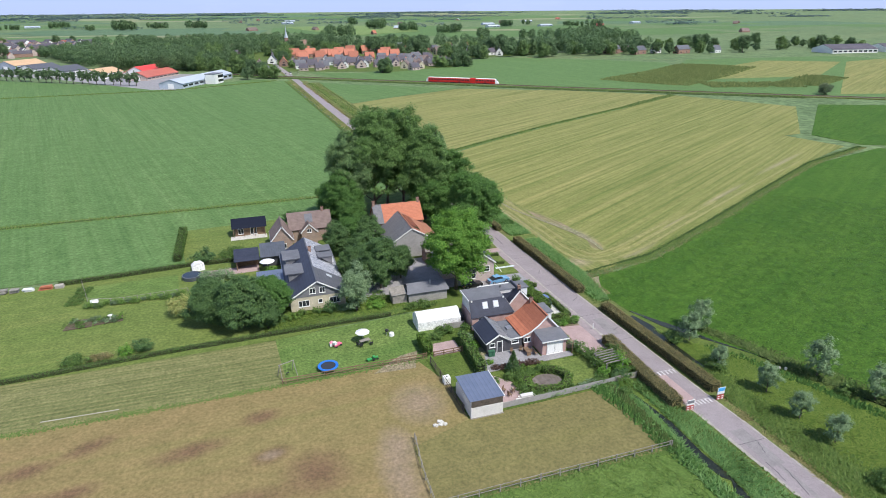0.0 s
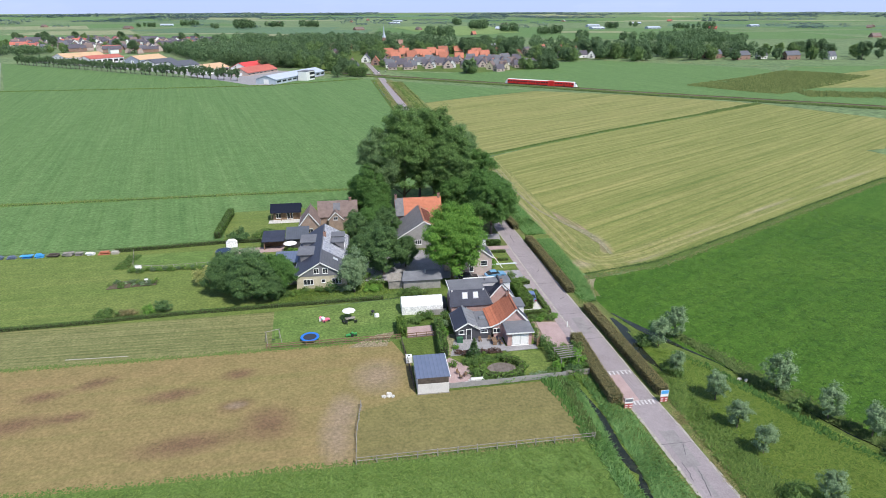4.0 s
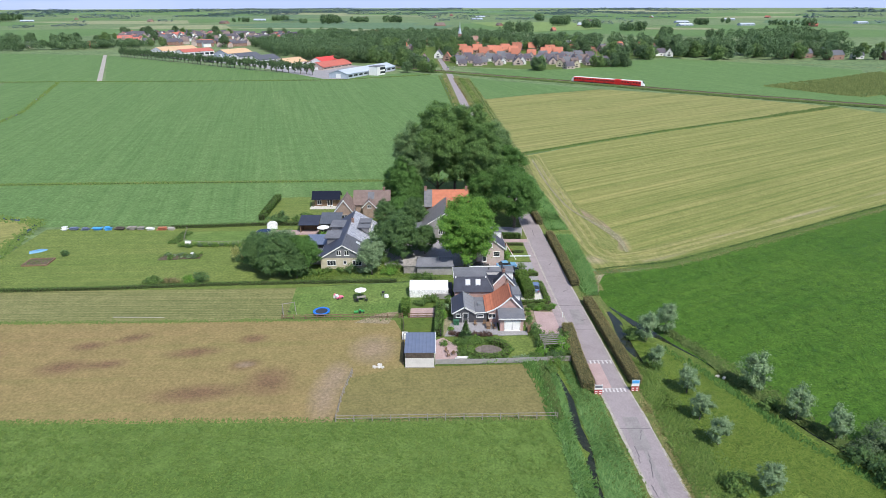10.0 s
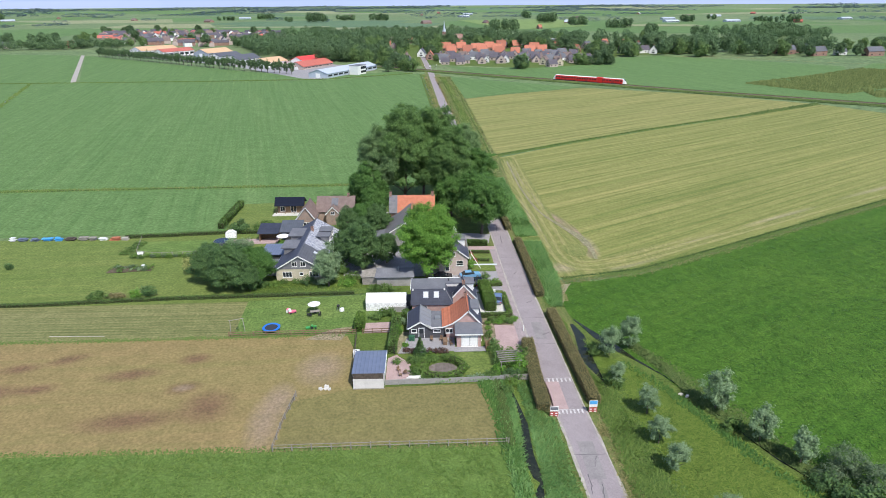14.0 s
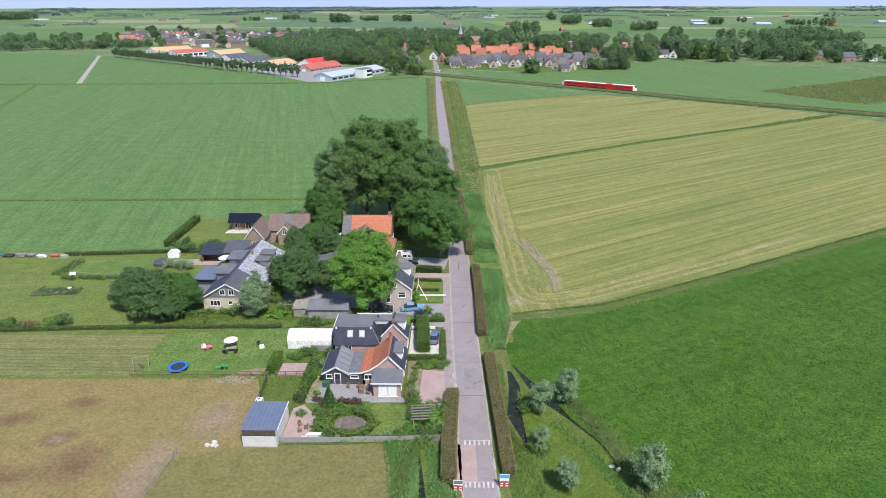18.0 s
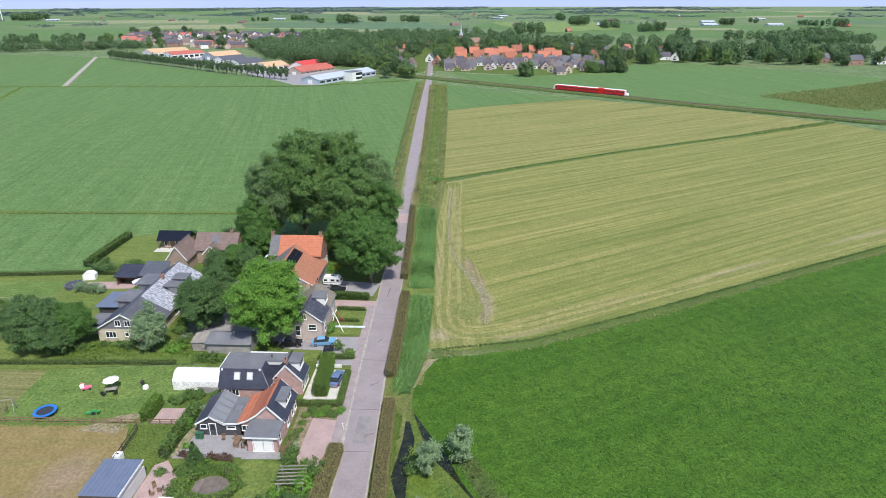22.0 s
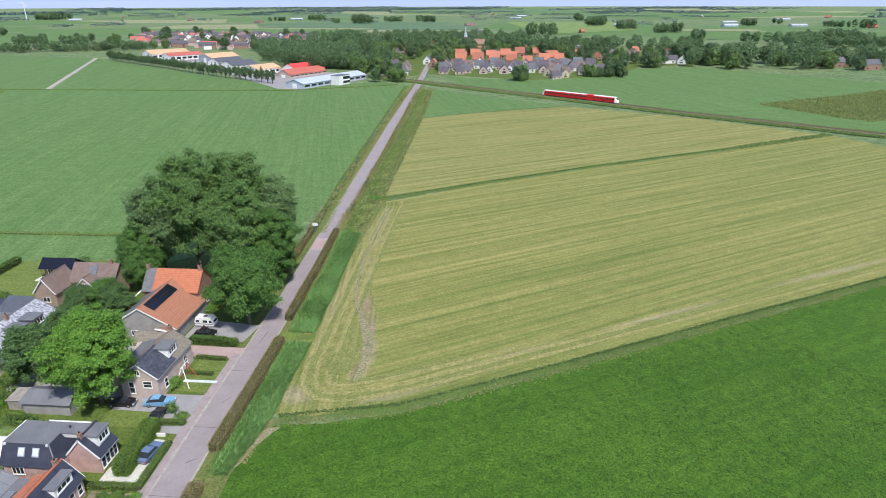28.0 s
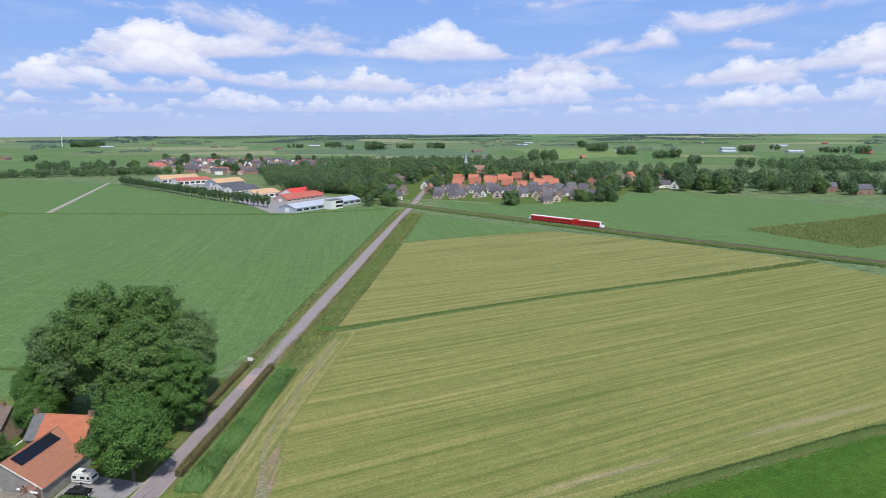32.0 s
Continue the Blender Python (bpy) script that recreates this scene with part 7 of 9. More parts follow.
def car(x, y, rz, paint, label, length=4.3, z=0.05, high=1.0):
    ob = thing("car", x, y, rz, label, "car", "", z)
    h = length / 2
    low = [(-h, 0.35, 0.92), (-h * 0.98, 0.75, 0.95), (-h * 0.62, 0.88 * high, 0.98), (h * 0.38, 0.92 * high, 0.98), (h * 0.95, 0.74, 0.93), (h, 0.4, 0.9), (h * 0.9, 0.24, 0.92), (-h * 0.9, 0.24, 0.92)]
    part("body", loft(low, 0.86), paint, ob)
    part("cabin", loft([(-h * 0.78, 0.86 * high, 0.9), (-h * 0.45, 1.36 * high, 0.74), (h * 0.06, 1.38 * high, 0.74), (h * 0.42, 0.88 * high, 0.9)], 0.86), M["glass"], ob)
    part("roof", loft([(-h * 0.5, 1.355 * high, 0.75), (-h * 0.42, 1.42 * high, 0.72), (h * 0.02, 1.43 * high, 0.72), (h * 0.11, 1.37 * high, 0.75)], 0.86), paint, ob)
    for sx in (-0.62, 0.64):
        for sy in (-0.78, 0.78):
            w = part("wheel", Build().rod((sx * h, sy - 0.1, 0.3), (sx * h, sy + 0.1, 0.3), 0.3, 0.3, 12), M["black"], ob)
            part("rim", Build().rod((sx * h, sy - 0.11, 0.3), (sx * h, sy + 0.11, 0.3), 0.18, 0.18, 8), M["steel"], w)
    part("bumper", Build().box(h - 0.08, h + 0.06, -0.78, 0.78, 0.34, 0.48), M["steel"], ob)
    part("bumper", Build().box(-h - 0.06, -h + 0.08, -0.78, 0.78, 0.34, 0.48), M["steel"], ob)
    for sy in (-0.62, 0.62):
        part("headlight", Build().box(h - 0.12, h + 0.02, sy - 0.14, sy + 0.14, 0.52, 0.66), M["white"], ob)
        part("tail_light", Build().box(-h - 0.02, -h + 0.1, sy - 0.12, sy + 0.12, 0.54, 0.7), M["red"], ob)
    return ob


car(15.5, 124.4, 8, M["paint_sky"], "light blue classic car parked before the cottage", 4.6)
car(9.6, 123.8, 4, M["paint_black"], "black car parked in the shade of a tree", 4.2)
car(20.2, 113.0, 82, M["paint_steel"], "steel blue car parked on the forecourt", 4.2)
car(17.0, 120.8, 95, M["paint_black"], "black car parked beside the tall hedge", 4.2)
car(13.4, 145.9, 3, M["paint_black"], "dark car parked beside the hedge", 4.2)
car(9.4, 577, 95, M["white"], "white van-like car waiting on the far road", 4.8, 0.06, 1.3)

cv = thing("caravan", 11.9, 149.6, -3, "white caravan parked under the roadside tree", "caravan", "", 0.05)
cv.scale = (0.86, 0.86, 0.86)
part("body", loft([(-2.3, 0.5, 0.97), (-2.35, 1.5, 0.97), (-2.0, 2.45, 0.94), (1.5, 2.5, 0.94), (2.2, 1.6, 0.95), (2.3, 0.7, 0.95), (2.0, 0.42, 0.95), (-2.1, 0.42, 0.95)], 1.05), M["white"], cv)
for xx, ww in ((-1.6, 0.8), (0.2, 1.0), (1.5, 0.6)):
    part("window", Build().box(xx - ww / 2, xx + ww / 2, -1.05, -0.99, 1.3, 1.85), M["glass"], cv)
part("window", Build().box(2.05, 2.24, -0.7, 0.7, 1.35, 1.75, pose(0, 0, 0, 0, 0, 0)), M["glass"], cv)
part("stripe", Build().box(-2.2, 2.0, -1.045, -0.99, 0.85, 0.98), M["felt"], cv)
part("roof_hatch", Build().box(-0.4, 0.4, -0.4, 0.4, 2.45, 2.58), M["felt"], cv)
for sy in (-0.95, 0.95):
    part("wheel", Build().rod((-0.2, sy - 0.09, 0.31), (-0.2, sy + 0.09, 0.31), 0.31, 0.31, 12), M["black"], cv)
part("drawbar", Build().rod((2.1, -0.5, 0.45), (3.3, 0, 0.45), 0.05).rod((2.1, 0.5, 0.45), (3.3, 0, 0.45), 0.05), M["steel"], cv)


# ---- garden things ----
tr = thing("trampoline", -22.1, 102.7, 0, "round trampoline with bright blue edge pad", "trampoline")
tr.scale = (0.8, 0.8, 0.9)
pad = Build()
kk = 28
for r, z in ((1.45, 0.74), (1.45, 0.8), (2.0, 0.8), (2.0, 0.72)):
    pad.v.extend((r * math.cos(2 * math.pi * i / kk), r * math.sin(2 * math.pi * i / kk), z) for i in range(kk))
for j in range(4):
    pad.f.extend((j * kk + i, j * kk + (i + 1) % kk, (j + 1) % 4 * kk + (i + 1) % kk, (j + 1) % 4 * kk + i) for i in range(kk))
part("edge_pad", pad, M["blue"], tr)
part("mat", Build().lathe([(1.46, 0.70), (1.46, 0.72)], 24), M["mat_dark"], tr)
for i in range(6):
    a = i * math.pi / 3
    part("leg", Build().rod((1.9 * math.cos(a), 1.9 * math.sin(a), 0), (1.9 * math.cos(a), 1.9 * math.sin(a), 0.74), 0.03), M["steel"], tr)

ps = thing("parasol", -15.4, 109.3, 0, "white open parasol over a garden table", "parasol")
ps.scale = (0.78, 0.78, 0.92)
can = Build()
for i in range(8):
    a, c = i * math.pi / 4, (i + 1) * math.pi / 4
    can.slab((1.6 * math.cos(a), 1.6 * math.sin(a), 2.05), (1.6 * math.cos(c), 1.6 * math.sin(c), 2.05), (0.05 * math.cos(c), 0.05 * math.sin(c), 2.62), (0.05 * math.cos(a), 0.05 * math.sin(a), 2.62), 0.03)
part("canopy", can, M["white"], ps)
part("pole", Build().rod((0, 0, 0), (0, 0, 2.65), 0.03), M["steel"], ps)
part("base", Build().lathe([(0.3, 0), (0.3, 0.08), (0.05, 0.12)], 10), M["black"], ps)
tb = thing("garden_table", -15.2, 108.6, 12, "grey garden table under the parasol", "table")
part("tabletop", Build().box(-0.9, 0.9, -0.45, 0.45, 0.7, 0.75), M["wood_grey"], tb)
for sx in (-0.8, 0.8):
    for sy in (-0.35, 0.35):
        part("leg", Build().box(sx - 0.04, sx + 0.04, sy - 0.04, sy + 0.04, 0, 0.7), M["wood_grey"], tb)


def chair(x, y, rz, mat, label):
    c = thing("garden_chair", x, y, rz, label, "chair", "garden chairs")
    part("seat", Build().box(-0.24, 0.24, -0.24, 0.24, 0.4, 0.45), mat, c)
    part("backrest", Build().box(-0.24, 0.24, 0.2, 0.25, 0.45, 0.95), mat, c)
    for sx in (-0.2, 0.2):
        for sy in (-0.2, 0.2):
            part("leg", Build().box(sx - 0.025, sx + 0.025, sy - 0.025, sy + 0.025, 0, 0.4), mat, c)


for x, y, r in ((-16.4, 108.0, 120), (-14.2, 107.9, -100), (-15.9, 107.6, 170)):
    chair(x, y, r, M["black"], "dark garden chair at the parasol table")
for x, y, r in ((1.6, 88.6, 40), (2.6, 87.9, 200), (1.9, 87.3, 100)):
    chair(x, y, r, M["wood"], "brown wooden chair on the gravel terrace")
for x, y, r in ((7.0, 98.0, 10), (8.6, 98.1, -20), (10.3, 97.4, 80), (10.4, 96.4, 100)):
    chair(x, y, r, M["wood"], "brown wooden chair on the grey terrace")
tb2 = thing("garden_table", 9.3, 97.2, 90, "brown wooden table on the terrace", "table")
part("tabletop", Build().box(-0.8, 0.8, -0.42, 0.42, 0.69, 0.75), M["wood"], tb2)
for sx in (-0.7, 0.7):
    part("trestle", Build().box(sx - 0.05, sx + 0.05, -0.35, 0.35, 0, 0.69), M["wood"], tb2)

toy = thing("toy_car", -19.7, 109.3, 30, "pink and white ride-on toy on the lawn", "toy")
part("body", loft([(-0.7, 0.2, 0.9), (-0.7, 0.5, 1), (-0.1, 0.55, 1), (0.2, 0.5, 1), (0.75, 0.4, 0.8), (0.7, 0.2, 0.8)], 0.42), M["pink"], toy)
part("hood", Build().box(-0.75, -0.25, -0.35, 0.35, 0.55, 0.95), M["white"], toy)
for sx in (-0.45, 0.45):
    for sy in (-0.4, 0.4):
        part("wheel", Build().rod((sx, sy - 0.06, 0.18), (sx, sy + 0.06, 0.18), 0.18, 0.18, 10), M["black"], toy)
toy2 = thing("toy_house", -20.6, 109.7, 10, "small white plastic toy beside the ride-on", "toy")
part("body", Build().prism([(-0.35, -0.3), (0.35, -0.3), (0.3, 0.3), (-0.3, 0.3)], 0, 0.6), M["white"], toy2)
part("top", Build().lathe([(0.4, 0.6), (0.05, 0.95)], 6), M["pink"], toy2)
trac = thing("toy_tractor", -15.4, 103.6, 15, "green toy tractor with trailer beside the fence", "toy")
part("hood", Build().box(0.0, 0.9, -0.25, 0.25, 0.45, 0.8), M["toy_green"], trac)
part("cab", Build().box(-0.6, 0.0, -0.35, 0.35, 0.4, 1.15), M["toy_green"], trac)
for sx, r in ((-0.45, 0.42), (0.65, 0.26)):
    for sy in (-0.42, 0.42):
        part("wheel", Build().rod((sx, sy - 0.1, r), (sx, sy + 0.1, r), r, r, 12), M["black"], trac)
part("trailer", Build().box(-2.2, -0.9, -0.4, 0.4, 0.4, 0.75), M["toy_green"], trac)
trac.matrix_basis = pose(-14.6, 103.2, 0, 0, 0, 15) @ Matrix.Diagonal((0.62, 0.62, 0.62, 1))
swing = thing("climbing_frame", -28.3, 102.9, 20, "grey wooden swing frame on the lawn edge", "swing")
for sx in (-1.1, 1.1):
    for sy in (-0.9, 0.9):
        part("leg", Build().rod((sx * 1.1, sy, 0), (sx, 0, 2.3), 0.05), M["wood_grey"], swing)
part("crossbar", Build().rod((-1.3, 0, 2.3), (1.3, 0, 2.3), 0.06), M["wood_grey"], swing)
part("seat", Build().box(-0.25, 0.25, -0.1, 0.1, 0.5, 0.54), M["black"], swing)
for sx in (-0.22, 0.22):
    part("rope", Build().rod((sx, 0, 0.54), (sx, 0, 2.3), 0.012, None, 4), M["black"], swing)
bb = thing("barbecue", -11.0, 110.4, 0, "black kettle barbecue with white cover", "barbecue")
part("bowl", Build().lathe([(0.08, 0.55), (0.3, 0.7), (0.34, 0.85), (0.3, 1.0), (0.08, 1.12)], 12), M["black"], bb)
for i in range(3):
    a = i * 2.1
    part("leg", Build().rod((0.4 * math.cos(a), 0.4 * math.sin(a), 0), (0.15 * math.cos(a), 0.15 * math.sin(a), 0.62), 0.02), M["steel"], bb)
part("cover", Build().lathe([(0.5, 0.0), (0.42, 0.5), (0.2, 0.62)], 10, 0.7, -0.5), M["white"], bb)
single("white_pole", Build().rod((-61.4, 101.7, 0.12), (-51.6, 101.5, 0.12), 0.07, 0.06, 8), M["wood_pale"], "long white pole lying in the grass", "pole")
dk = thing("garden_deck", 8.7, 88.9, 0, "oval silver-grey wooden garden deck", "deck")
for i in range(18):
    xx = -2.2 + i * 0.25
    half = 1.9 * math.sqrt(max(0.0, 1 - ((xx + 0.12) / 2.35) ** 2))
    part("plank", Build().box(xx, xx + 0.235, -half, half, 0.02, 0.16), M["wood_deck"], dk)
pg = thing("pergola", 19.4, 89.2, 5, "weathered timber pergola grown over with climbers", "pergola")
for sx in (-1.5, 1.5):
    for sy in (-1.4, 1.4):
        part("post", Build().box(sx - 0.06, sx + 0.06, sy - 0.06, sy + 0.06, 0, 2.2), M["wood_grey"], pg)
for i in range(6):
    part("rafter", Build().box(-1.8, 1.8, -1.6 + i * 0.62, -1.52 + i * 0.62, 2.2, 2.34), M["wood_grey"], pg)
ss = thing("board_stack", 4.2, 86.2, 0, "stack of pale boards beside the fence", "boards")
for x0, x1, y0, y1, z0, z1 in ((-1.8, 1.8, -0.35, 0.0, 0.0, 0.28), (-1.3, 1.4, 0.05, 0.45, 0.0, 0.3), (-1.0, 1.0, -0.25, 0.4, 0.3, 0.58)):
    part("board", Build().box(x0, x1, y0, y1, z0, z1), M["board_white"], ss)
tank = thing("water_tank", -5.7, 93.4, 0, "white plastic water tank beside the field shed", "tank")
part("body", Build().box(-0.5, 0.5, -0.5, 0.5, 0.12, 1.1), M["white"], tank)
part("cap", Build().lathe([(0.15, 1.1), (0.15, 1.18)], 10), M["black"], tank)
part("pallet", Build().box(-0.55, 0.55, -0.55, 0.55, 0, 0.12), M["wood_grey"], tank)
rb = Build()
rng = random.Random(9)
for i in range(14):
    cx, cy, s = -9.6 + rng.uniform(-0.9, 0.9), 84.5 + rng.uniform(-0.5, 0.5), rng.uniform(0.12, 0.3)
    rb.box(-s, s, -s * 0.8, s * 0.8, 0, s * 0.9, pose(cx, cy, 0.02, rng.uniform(-12, 12), rng.uniform(-12, 12), rng.uniform(0, 90)))
single("rubble_heap", rb, M["paving_light"], "small heap of pale rubble in the paddock", "rubble", "", "stuff")
boat = thing("rowing_boat", -95.8, 135.1, 35, "upturned light blue rowing boat on the lawn", "boat")
part("hull", loft([(-1.9, 0.0, 0.75), (-1.7, 0.45, 0.5), (0.6, 0.5, 0.45), (1.8, 0.25, 0.12), (2.1, 0.0, 0.1), (0.5, 0.0, 0.95)], 0.75), M["paint_sky"], boat)
bed = thing("raised_bed", -91.6, 128.4, 4, "brown timber-edged raised bed with crops", "raised bed")
for x0, x1, y0, y1 in ((-2.8, 2.8, -2.1, -1.9), (-2.8, 2.8, 1.9, 2.1), (-2.8, -2.6, -1.9, 1.9), (2.6, 2.8, -1.9, 1.9)):
    part("edge_board", Build().box(x0, x1, y0, y1, 0, 0.35), M["wood"], bed)
part("soil", Build().box(-2.6, 2.6, -1.9, 1.9, 0, 0.22), M["soil"], bed)
tufts("bed_plants", [(-94, 128.2), (-89.2, 128.6)], 3.0, M["herb_tuft"], "vegetables growing in the raised bed", 51, 3, 0.5, 0, 1.0, 0.2)
for x0, x1, y0, y1 in ((-64.9, -60.4, 129.4, 133.2), (-60.2, -55.4, 130.0, 133.0)):
    single("flower_bed", Build().prism([(x0, y0), (x1, y0 + 0.3), (x1 - 0.4, y1), (x0 + 0.5, y1 - 0.2)], 0.0, 0.1), M["soil"], "dark earth flower bed in the lawn", "flower bed", "", "structure")
tufts("bed_plants", [(-64.8, 131.4), (-55.6, 131.5)], 3.4, M["herb_tuft"], "flowers and herbs in the lawn bed", 52, 7, 0.45)
bed_rng = random.Random(17)
for i in range(22):
    bush("bed_plant", bed_rng.uniform(-64.4, -55.8), bed_rng.uniform(129.8, 133.0), bed_rng.uniform(0.35, 0.75), bed_rng.uniform(0.35, 0.7), bed_rng.uniform(0.4, 0.9), M[("leaf_grey", "leaf_mid", "leaf_willow", "leaf_box")[i % 4]], ("grey-green border plant in the lawn bed", "loose green plant in the lawn bed", "silvery low plant in the lawn bed", "fresh green low plant in the lawn bed")[i % 4], 860 + i, 0.2, 70, "plant", "plants in the lawn bed")
for i in range(20):
    bush("berry_bush", -63.0 + i * 0.92 + bed_rng.uniform(-0.3, 0.3), 137.7 + bed_rng.uniform(-0.5, 0.9), bed_rng.uniform(0.5, 0.85), 0.6, bed_rng.uniform(0.7, 1.2), M[("leaf_mid", "leaf_box", "leaf_grey")[i % 3]], "green berry bush along the vegetable plot", 890 + i, 0.2, 70, "shrub", "berry bushes")
for i in range(5):
    for k in range(2):
        bush("crop_plant", -66.4 + k * 1.5 + i * 0.22, 140.2 + i * 1.75, 0.75, 0.65, 0.6, M["leaf_mid"], "low green crop plant in a row", 915 + 2 * i + k, 0.2, 70, "plant", "crop rows")
sheet("plot_lawn", [(-63.4, 139.2), (-46.6, 139.4), (-47.6, 149.2), (-64.6, 148.2)], 0.02, M["lawn_play"], "fresh green grass inside the vegetable plot", 0.05, "lawn")
tufts("bed_plants", [(-66, 149), (-64.4, 141)], 2.2, M["herb_tuft"], "rows of vegetables beside the lawn", 53, 5, 0.45)
tufts("bed_plants", [(-60, 138.8), (-46, 139.4)], 1.4, M["herb_tuft"], "berry bushes along a low fence", 54, 7, 0.6)
single("garden_bench", Build().box(-62.4, -61.0, 139.2, 139.7, 0.38, 0.46).box(-62.4, -61.0, 139.65, 139.72, 0.46, 0.9).box(-62.3, -62.2, 139.25, 139.65, 0, 0.38).box(-61.2, -61.1, 139.25, 139.65, 0, 0.38), M["white"], "white garden bench beside the vegetable plot", "bench")
single("bird_bath", Build().lathe([(0.25, 0.1), (0.1, 0.2), (0.1, 0.7), (0.4, 0.8), (0.42, 0.9)], 10, -57.6, 131.7), M["white"], "white stone ornament in the flower bed", "ornament")
HEAP = [(-98.0, 1.6, 0.9, "white"), (-95.6, 2.4, 0.8, "sheet_blue"), (-92.6, 2.2, 0.7, "sheet_blue"), (-89.4, 2.8, 0.7, "blue_pale"), (-86.6, 2.2, 0.9, "blue_pale"), (-83.6, 2.8, 0.8, "wood_dark"), (-80.4, 2.4, 0.9, "wood_grey"), (-78.0, 1.6, 0.8, "wood_grey"), (-75.6, 1.9, 0.6, "white"), (-72.4, 3.0, 0.7, "tile_orange"), (-69.9, 1.6, 0.6, "wood_pale")]
for i, (x, w, h, m) in enumerate(HEAP):
    rng = random.Random(60 + i)
    word = {"white": "pale sheeted garden stack", "sheet_blue": "stack under a blue-grey tarpaulin", "blue_pale": "stack under a bright blue tarpaulin", "wood_dark": "dark stack of old timber", "wood_grey": "weathered stack of planks", "tile_orange": "stack of orange roof tiles", "wood_pale": "stack of pale timber"}[m]
    heap = thing("material_stack", x, 150.2, 0, word + " at the lawn edge", "stack", "stacks along the lawn")
    for j in range(6):
        a = rng.uniform(0.5, 1.0)
        part("layer", Build().box(-w / 2 * a, w / 2 * a, -0.6 * a, 0.6 * a, j * h / 6, (j + 1) * h / 6 - 0.004), M[m], heap, "", pose(rng.uniform(-0.2, 0.2), rng.uniform(-0.2, 0.2), 0, 0, 0, rng.uniform(-8, 8)))
pool = thing("garden_pool", -44.6, 146.4, 0, "round dark blue garden pool with raised wall", "pool")
part("wall", Build().lathe([(1.9, 0.0), (2.0, 0.8), (1.8, 0.85)], 20), M["sheet_dark"], pool)
part("water", Build().lathe([(1.75, 0.84), (1.75, 0.86)], 20), M["water"], pool)
gh = thing("cold_frame", -43.6, 150.8, 10, "small white plastic greenhouse beside the hedge", "greenhouse")
part("cover", loft([(-1.3, 0, 1), (-1.3, 1.2, 0.9), (-0.6, 1.8, 0.8), (0.6, 1.8, 0.8), (1.3, 1.2, 0.9), (1.3, 0, 1)], 0.9), M["tent_white"], gh)
ps2 = thing("parasol", -29.2, 145.6, 0, "white oval parasol beside the farmhouse", "parasol")
part("canopy", Build().lathe([(1.6, 2.1), (0.9, 2.4), (0.05, 2.6)], 12), M["white"], ps2)
part("pole", Build().rod((0, 0, 0), (0, 0, 2.6), 0.03), M["steel"], ps2)
wf = thing("timber_frame", 16.6, 131.2, 0, "white and red painted timber swing frame beside the cottage", "frame")
for i, (a, b_, mt) in enumerate((((-1.0, -2.2, 0), (-0.4, 0.0, 2.6), "white"), ((1.6, -2.4, 0), (-0.4, 0.0, 2.6), "white"), ((-1.0, 2.0, 0), (-0.4, 1.6, 2.6), "red_dull"), ((1.2, 1.2, 0), (-0.4, 1.6, 2.6), "red_dull"), ((-0.4, -0.6, 2.6), (-0.4, 2.0, 2.6), "white"), ((-1.2, 0.2, 0.4), (1.0, 0.0, 1.6), "red_dull"))):
    part("beam", Build().rod(a, b_, 0.07), M[mt], wf)
single("garden_path", Build().box(16.2, 22.0, 130.6, 131.3, 0.0, 0.07), M["path_pale"], "pale bluish garden path to the road", "path", "", "structure")
single("parked_board", Build().box(15.8, 20.2, 116.9, 117.15, 0, 0.5), M["white"], "low white garden wall", "wall")
sg = thing("speed_sign", 18.6, 204.6, 0, "white village sign on a post beside the road", "sign")
part("post", Build().rod((0, 0, 0), (0, 0, 2.1), 0.05), M["steel"], sg)
part("panel", Build().box(-0.75, 0.75, -0.04, 0.0, 1.3, 2.2), M["white"], sg)
for i, (x, y) in enumerate(((24.3, 76.4), (30.1, 77.2))):
    sg = thing("gateway_sign", x, y, 0, ("white place-name board over a red and white marker" if i == 0 else "blue and white picture board over a red and white marker"), "sign", "gateway signs")
    for sx in (-0.5, 0.5):
        part("post", Build().box(sx - 0.05, sx + 0.05, 0.0, 0.1, 0, 1.9), M["steel"], sg)
    part("panel", Build().box(-0.6, 0.6, -0.05, 0.0, 1.0, 2.1 if i else 1.8), M["white"], sg)
    part("picture", Build().box(-0.55, 0.55, -0.07, -0.05, 1.5 if i else 1.25, 2.05 if i else 1.7), M["blue_pale"] if i else M["felt"], sg)
    part("marker", Build().box(-0.6, 0.6, -0.05, 0.0, 0.1, 0.9), M["red_dull"], sg)
    for sx, sz in ((-0.32, 0.18), (0.32, 0.18), (-0.32, 0.56), (0.32, 0.56)):
        part("marker_bar", Build().box(sx - 0.17, sx + 0.17, -0.07, -0.05, sz, sz + 0.16), M["white"], sg)
for i, (x, y) in enumerate([(44.4, 80.9), (45.2, 80.4)]):
    single("boulder", Build().lathe([(0.35, 0.0), (0.5, 0.22), (0.38, 0.46), (0.12, 0.56)], 9), M["white_wool"], "pale rounded stone lying in the meadow", "stone", "stones in the meadow", m=pose(x, y, 0, 0, 0, 40 * i) @ Matrix.Diagonal((0.85, 0.5, 0.7, 1)))
single("marker_post", Build().box(23.5, 23.62, 100.8, 100.92, 0, 1.1), M["white"], "short white roadside post", "post")


# ---- railway and train ----
def rail_at(x):
    for (xa, ya), (xb, yb) in zip(RAIL, RAIL[1:]):
        if xa <= x <= xb:
            return ya + (yb - ya) * (x - xa) / (xb - xa), math.degrees(math.atan2(yb - ya, xb - xa))
    return 0, 0


